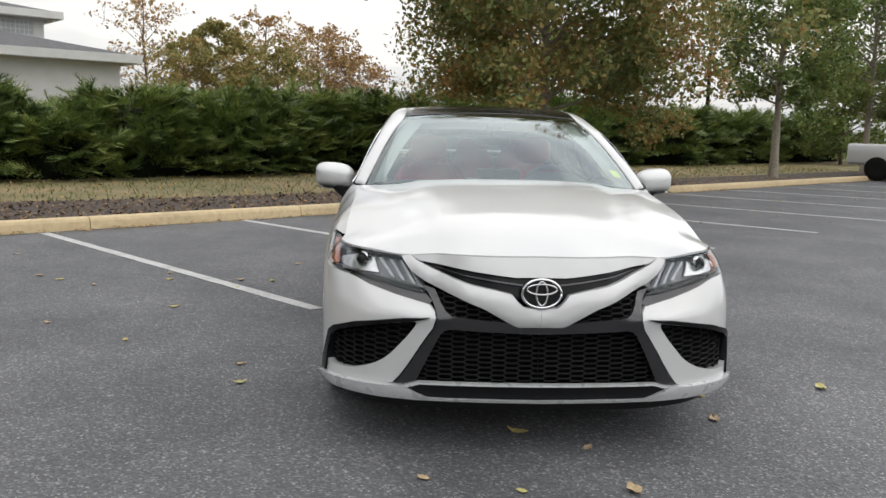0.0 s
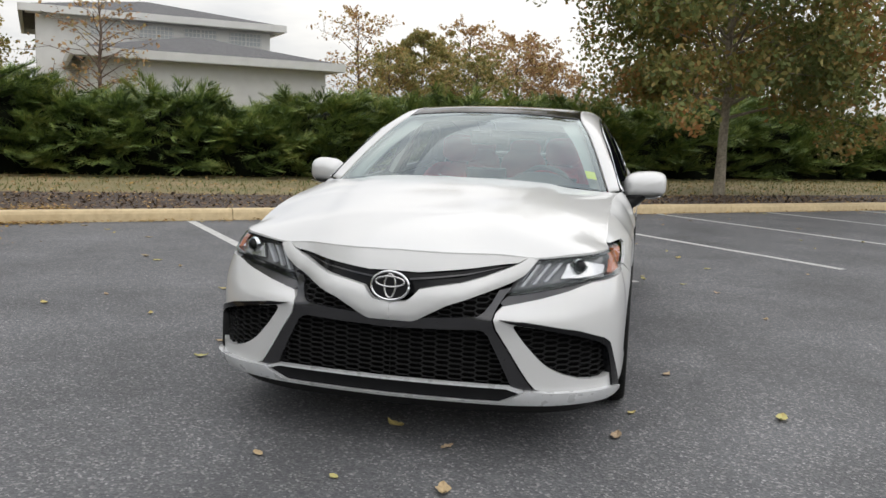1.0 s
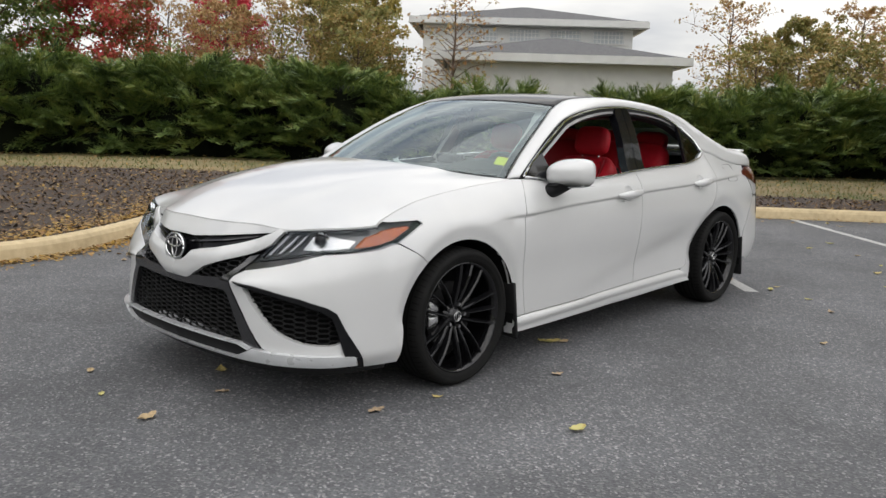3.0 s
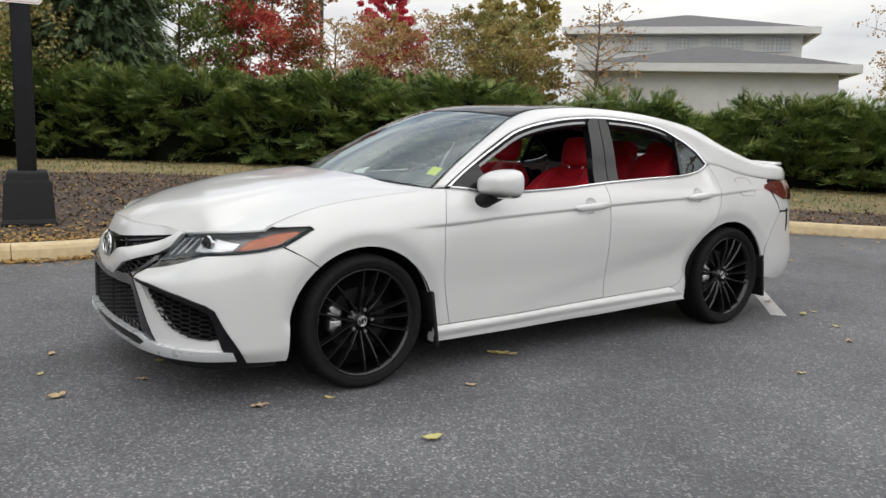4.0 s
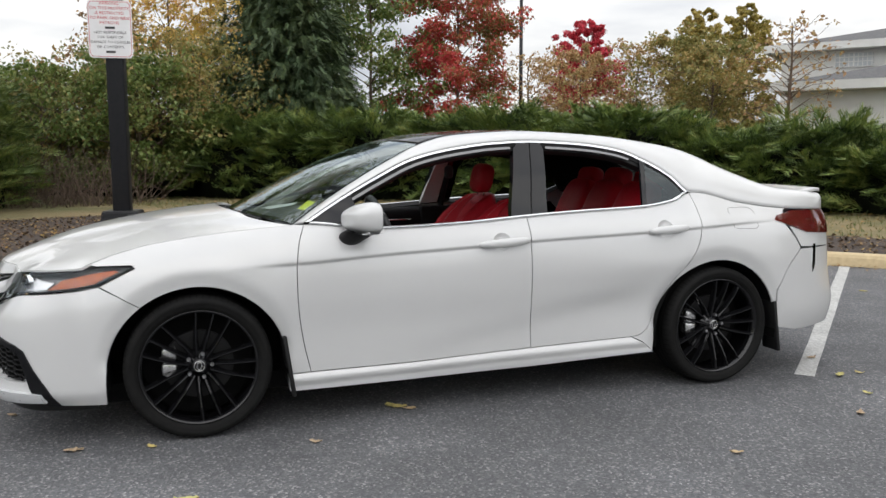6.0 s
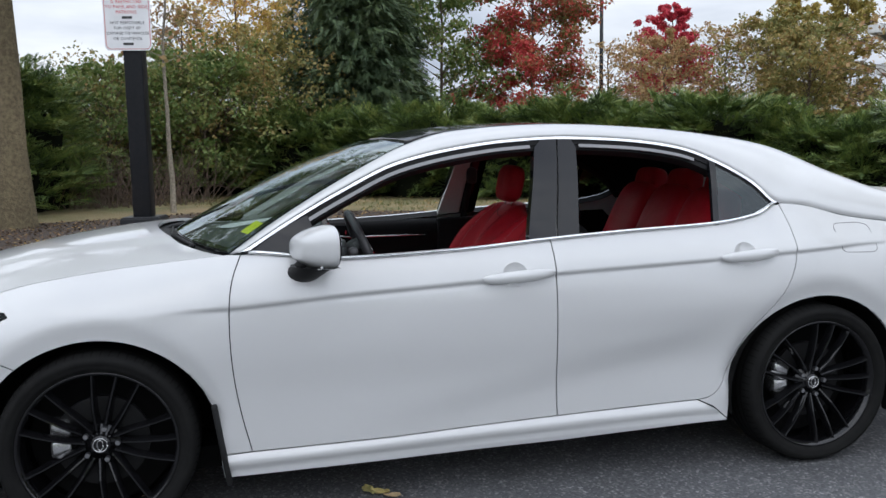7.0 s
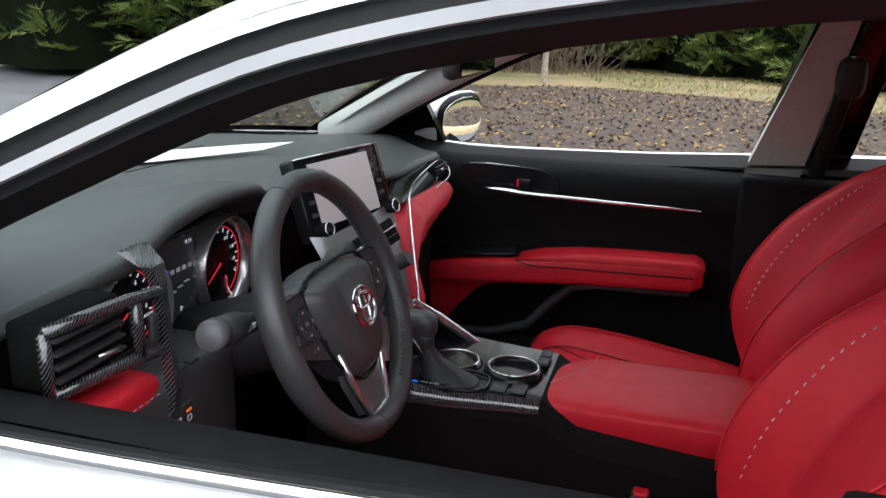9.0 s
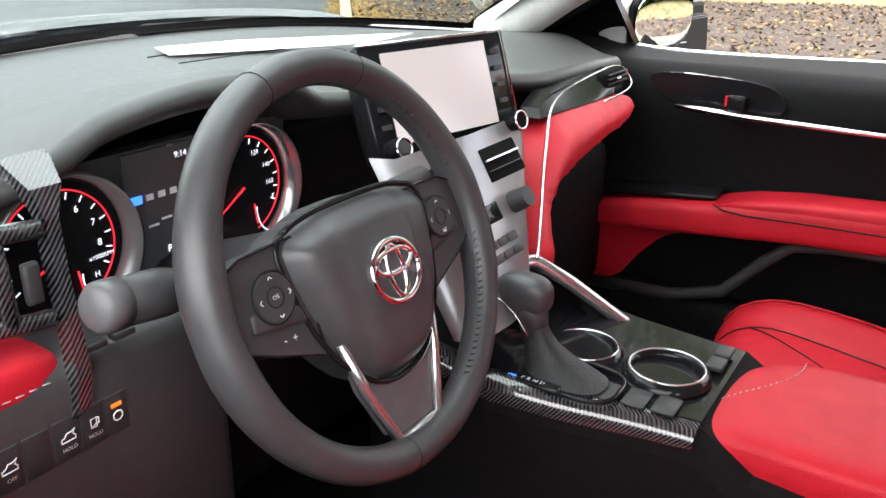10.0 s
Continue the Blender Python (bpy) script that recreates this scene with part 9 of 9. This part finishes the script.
def hip_roof(s0, s1, n0, n1, z, rise, parent, over=0.45):
    a, b, c, d = s0 - over, s1 + over, n0 + over, n1 - over
    half = (c - d) / 2
    e = [sn(a, c), sn(b, c), sn(b, d), sn(a, d)]
    r = [sn(a + half, (c + d) / 2), sn(b - half, (c + d) / 2)] if (b - a) > 2 * half else [sn((a + b) / 2 - 0.3, (c + d) / 2), sn((a + b) / 2 + 0.3, (c + d) / 2)]
    V = [(x, y, z) for x, y in e] + [(x, y, z + rise) for x, y in r]
    rf = poly("roof", V, [(0, 1, 5, 4), (1, 2, 5), (2, 3, 4, 5), (3, 0, 4), (0, 3, 2, 1)], M_SHINGLE, parent, "grey shingled hipped roof")
    for p, q in ((0, 1), (1, 2), (2, 3), (3, 0)):
        (x0, y0), (x1, y1) = e[p], e[q]
        d_ = Vector((x1 - x0, y1 - y0, 0)).normalized()
        nn = Vector((d_.y, -d_.x, 0)) * 0.06
        pts = [(x0, y0), (x1, y1)]
        V = []
        for (px_, py_) in pts:
            V += [(px_ - nn.x, py_ - nn.y, z - 0.22), (px_ + nn.x, py_ + nn.y, z - 0.22), (px_ + nn.x, py_ + nn.y, z + 0.02), (px_ - nn.x, py_ - nn.y, z + 0.02)]
        poly("gutter", V, [(0, 1, 5, 4), (1, 2, 6, 5), (2, 3, 7, 6), (3, 0, 4, 7), (0, 3, 2, 1), (4, 5, 6, 7)], M_SIDING, rf)
    return rf


w1 = slab("lower_wall", -0.45, 6.4, -21.75, -28.2, 0.0, 3.10, M_SIDING, house)
hip_roof(-0.45, 6.4, -21.75, -28.2, 3.24, 0.84, house)
w2 = slab("upper_wall", -1.75, 6.05, -27.35, -34.8, 0.0, 4.78, M_SIDING, house)
hip_roof(-1.75, 6.05, -27.35, -34.8, 4.92, 0.95, house)
for z in np.arange(0.4, 2.58, 0.2):
    slab("siding_board", -0.44, 6.39, -21.735, -21.75, z, z + 0.19, M_SIDING, w1)
slab("band_board", -0.47, 6.42, -21.715, -21.75, 2.58, 2.65, M_SIDING, w1)
for s0, s1, n0, n1 in ((-0.75, 6.7, -21.45, -21.75), (-2.05, 6.35, -27.05, -27.35)):
    slab("soffit", s0, s1, n0, n1, 3.0 if n0 > -25 else 4.68, 3.1 if n0 > -25 else 4.78, M_SIDING, house)
for a in (-0.1, 1.47, 2.98, 4.58):
    wn = slab("window", a, a + 1.14, -27.31, -27.36, 4.16, 4.60, M_WINPANE, house)
    for k in range(9):
        slab("window_bar", a + k * 0.137, a + 0.025 + k * 0.137 + 0.02 * (k == 4), -27.29, -27.31, 4.16, 4.60, M_SIDING, wn)
    for z in (4.13, 4.295, 4.445, 4.58):
        slab("window_bar", a - 0.03, a + 1.17, -27.285, -27.31, z, z + 0.028, M_SIDING, wn)

# ---- parked pickup at the far end ----
truck = tagged(new("pickup_truck"), "white pickup truck parked by the kerb", "truck")
truck.matrix_basis = Matrix.Translation((*sn(25.2, -5.6), 0)) @ Matrix.Rotation(math.atan2(EN[1], EN[0]) + math.pi, 4, "Z")
box("body", (-2.6, -0.92, 0.5), (2.6, 0.92, 1.15), M_PAINT, truck, bevel=0.08)
box("cab", (-0.9, -0.82, 1.1), (1.2, 0.82, 1.85), M_PAINT, truck, bevel=0.16)
for sd in (-1, 1):
    box("side_window", (-0.7, sd * 0.80 - 0.03, 1.25), (0.95, sd * 0.80 + 0.03, 1.68), M_PIANO, truck, bevel=0.02)
    for xx in (-1.7, 1.65):
        V, F = lathe([(0.20, -0.11), (0.36, -0.12), (0.38, -0.08), (0.38, 0.08), (0.36, 0.12), (0.20, 0.11), (0.0, 0.09)], 28)
        poly("truck_wheel", [(xx + v[1], sd * (0.82) + sd * v[0], 0.38 + v[2]) for v in V], F, M_RUBBER, truck, smooth=True)
    box("tail_light", (-2.62, sd * 0.78 - 0.09, 0.75), (-2.55, sd * 0.78 + 0.09, 1.08), M_REDLENS, truck, bevel=0.01)
box("bumper", (-2.72, -0.9, 0.45), (-2.55, 0.9, 0.66), M_CHROME, truck, bevel=0.03)

# ---- small things on the ground ----


def leaf_mesh(i):
    g = random.Random(900 + i)
    n = 7
    up, dn = [], []
    curl = g.uniform(0.1, 0.5)
    for k in range(n + 1):
        t = k / n
        w = 0.30 * math.sin(math.pi * t ** 0.8) * g.uniform(0.75, 1.1) + 0.01
        z = curl * (t - 0.5) ** 2 + 0.02
        up.append((t - 0.5, w, z + 0.10 * g.random()))
        dn.append((t - 0.5, -w, z + 0.10 * g.random()))
    mid = [((k / n) - 0.5, 0, curl * (k / n - 0.5) ** 2) for k in range(n + 1)]
    V = up + mid + dn
    F = []
    m = n + 1
    for k in range(n):
        F += [(k, k + 1, m + k + 1, m + k), (m + k, m + k + 1, 2 * m + k + 1, 2 * m + k)]
    me = bpy.data.meshes.new("fallen_leaf")
    me.from_pydata([(a * 0.09, b * 0.09, c * 0.09 + 0.004) for a, b, c in V], [], F)
    me.materials.append(LEAF_MATS[i % 4])
    return me


LEAF_MATS = [surf("yellow_leaf", (0.52, 0.42, 0.15), (0.40, 0.33, 0.13), 60, 0.6), surf("tan_leaf", (0.50, 0.38, 0.22), (0.36, 0.27, 0.15), 60, 0.65), surf("green_yellow_leaf", (0.42, 0.42, 0.16), (0.47, 0.38, 0.14), 50, 0.6), surf("brown_leaf", (0.34, 0.24, 0.15), (0.46, 0.36, 0.24), 60, 0.7)]
LEAVES = [leaf_mesh(i) for i in range(8)]
SPOTS = [(-0.037, -0.733), (0.311, -1.31), (1.624, -0.088), (1.126, 0.489), (0.75, 0.99), (0.79, 1.03), (0.72, 0.95), (0.89, -0.55), (0.95, -0.22), (1.87, 2.21), (1.35, 3.47), (1.61, 3.16), (-0.69, 6.0), (-0.45, -1.2), (-0.1, -1.31),
         (-2.83, 1.2), (-2.19, 0.77), (-1.41, 0.28), (-1.35, -0.05), (-2.57, 3.07), (-2.48, 2.75), (-1.91, 2.79), (-3.36, 2.7), (0.23, -0.9), (-2.16, 1.71), (-3.59, 2.86)]
g = random.Random(5)
for _ in range(95):
    s_, n_ = g.uniform(-3, 18), -7.3 + 5.5 * g.random() ** 1.6
    SPOTS.append(sn(s_, n_))
for i, (x, y) in enumerate(SPOTS):
    lf = new("fallen_leaf", LEAVES[(i * 5) % 8])
    sc = g.uniform(0.55, 1.0) * (1.25 if i < 8 else 1.0)
    lf.matrix_basis = Matrix.Translation((x, y, 0.001)) @ Matrix.Rotation(g.uniform(0, 6.28), 4, "Z") @ Matrix.Diagonal((sc, sc, sc * 1.1, 1))
    tagged(lf, ("dry yellow leaf lying on the asphalt", "dry tan leaf lying on the asphalt", "yellow-green leaf lying on the asphalt", "curled brown leaf lying on the asphalt")[((i * 5) % 8) % 4], "leaf", "fallen leaves")


def scatter(name, n, box_xy, z, size, mat, label, cat, region=None, weight=None, flat=0.25, tri=False):
    lo, hi = np.array(box_xy[0]), np.array(box_xy[1])
    C = rng.uniform(lo, hi, size=(n, 2))
    if region is not None:
        C = C[region(C)]
    m = len(C)
    a = rng.uniform(0, 2 * math.pi, m)
    L = size * rng.uniform(0.5, 1.3, m)
    D = np.stack([np.cos(a), np.sin(a), rng.normal(size=m) * flat], 1) * L[:, None] * 0.5
    S = np.stack([-np.sin(a), np.cos(a), rng.normal(size=m) * flat], 1) * L[:, None] * 0.28
    P = np.concatenate([C, np.full((m, 1), z) + np.abs(rng.normal(size=(m, 1))) * size * 0.15], 1)
    V = np.stack([P - D, P + S, P + D, P - S], 1)
    V[:, :, 2] = np.maximum(V[:, :, 2], z - 0.004)
    ob = soup(name, V.reshape(-1, 3), np.arange(4 * m).reshape(m, 4), mat)
    return tagged(ob, label, cat, kind="stuff")


in_mulch = lambda C: inside(C, MULCH_POLY)
scatter("mulch_chips", 60000, ((-14, -8), (6, 16)), 0.137, 0.06, M_CHIP, "shredded bark chips over the mulch bed", "mulch chips", in_mulch, flat=0.5)
scatter("leaf_litter", 34000, ((-14, -8), (12, 20)), 0.150, 0.055, M_LITTER, "dry yellow leaves strewn over the mulch", "leaf litter", in_mulch)


def drift(name, n, u0, u1, side, spread, z, label):
    """Leaves blown against the kerb: u along it, side to the lot or the bed."""
    u = rng.uniform(start + u0, start + u1, n)
    px, py = np.interp(u, cum, kx), np.interp(u, cum, ky)
    qx, qy = np.interp(u + 0.05, cum, kx), np.interp(u + 0.05, cum, ky)
    ln = np.hypot(qx - px, qy - py)
    nx, ny = -(qy - py) / ln, (qx - px) / ln
    clump = 0.35 + 0.65 * (0.5 + 0.5 * np.sin(u * 1.9) * np.sin(u * 0.7 + 1))
    off = (0.02 if side < 0 else 0.17) + rng.exponential(1.0, n) * spread * clump
    C = np.stack([px + nx * off * side, py + ny * off * side], 1)
    a = rng.uniform(0, 2 * math.pi, n)
    L = rng.uniform(0.022, 0.06, n)
    D = np.stack([np.cos(a), np.sin(a), rng.normal(size=n) * 0.22], 1) * L[:, None] * 0.5
    S = np.stack([-np.sin(a), np.cos(a), rng.normal(size=n) * 0.3], 1) * L[:, None] * 0.3
    Pc = np.concatenate([C, np.full((n, 1), z) + rng.uniform(0, 0.03, (n, 1)) * np.exp(-off / 0.15)[:, None]], 1)
    V = np.stack([Pc - D, Pc + S, Pc + D, Pc - S], 1)
    V[:, :, 2] = np.maximum(V[:, :, 2], z - 0.004)
    ob = soup(name, V.reshape(-1, 3), np.arange(4 * n).reshape(n, 4), M_LITTER)
    return tagged(ob, label, "leaf litter", kind="stuff")


drift("gutter_leaves", 7500, 0.0, 19.0, -1, 0.10, 0.006, "dry leaves gathered along the kerb")
drift("gutter_leaves", 1500, 19.0, 50.0, -1, 0.09, 0.006, "dry leaves gathered along the kerb")
drift("kerbside_leaves", 10000, 0.0, 19.0, 1, 0.40, 0.150, "dry yellow leaves drifted over the mulch by the kerb")


def on_grass(C):
    n_ = C @ EN
    return ~inside(C, MULCH_POLY) & (n_ < -9.4) & (n_ > -17.5)


n_ = 60000
C = rng.uniform((-22, -8), (16, 32), size=(n_, 2))
C = C[on_grass(C)]
m = len(C)
a = rng.uniform(0, 2 * math.pi, m)
H = rng.uniform(0.03, 0.09, m)
w = np.stack([np.cos(a), np.sin(a), np.zeros(m)], 1) * 0.012
tipv = np.stack([rng.normal(size=m) * 0.03, rng.normal(size=m) * 0.03, H], 1)
P = np.concatenate([C, np.full((m, 1), 0.124)], 1)
V = np.stack([P - w, P + w, P + tipv], 1).reshape(-1, 3)
grass = soup("dry_grass", V, np.arange(3 * m).reshape(m, 3), M_BLADE)
tagged(grass, "short dry grass blades between mulch and hedge", "grass", kind="stuff")
scatter("grass_litter", 16000, ((-20, -8), (16, 30)), 0.15, 0.08, M_LITTER, "scattered dry leaves on the grass strip", "leaf litter", on_grass)
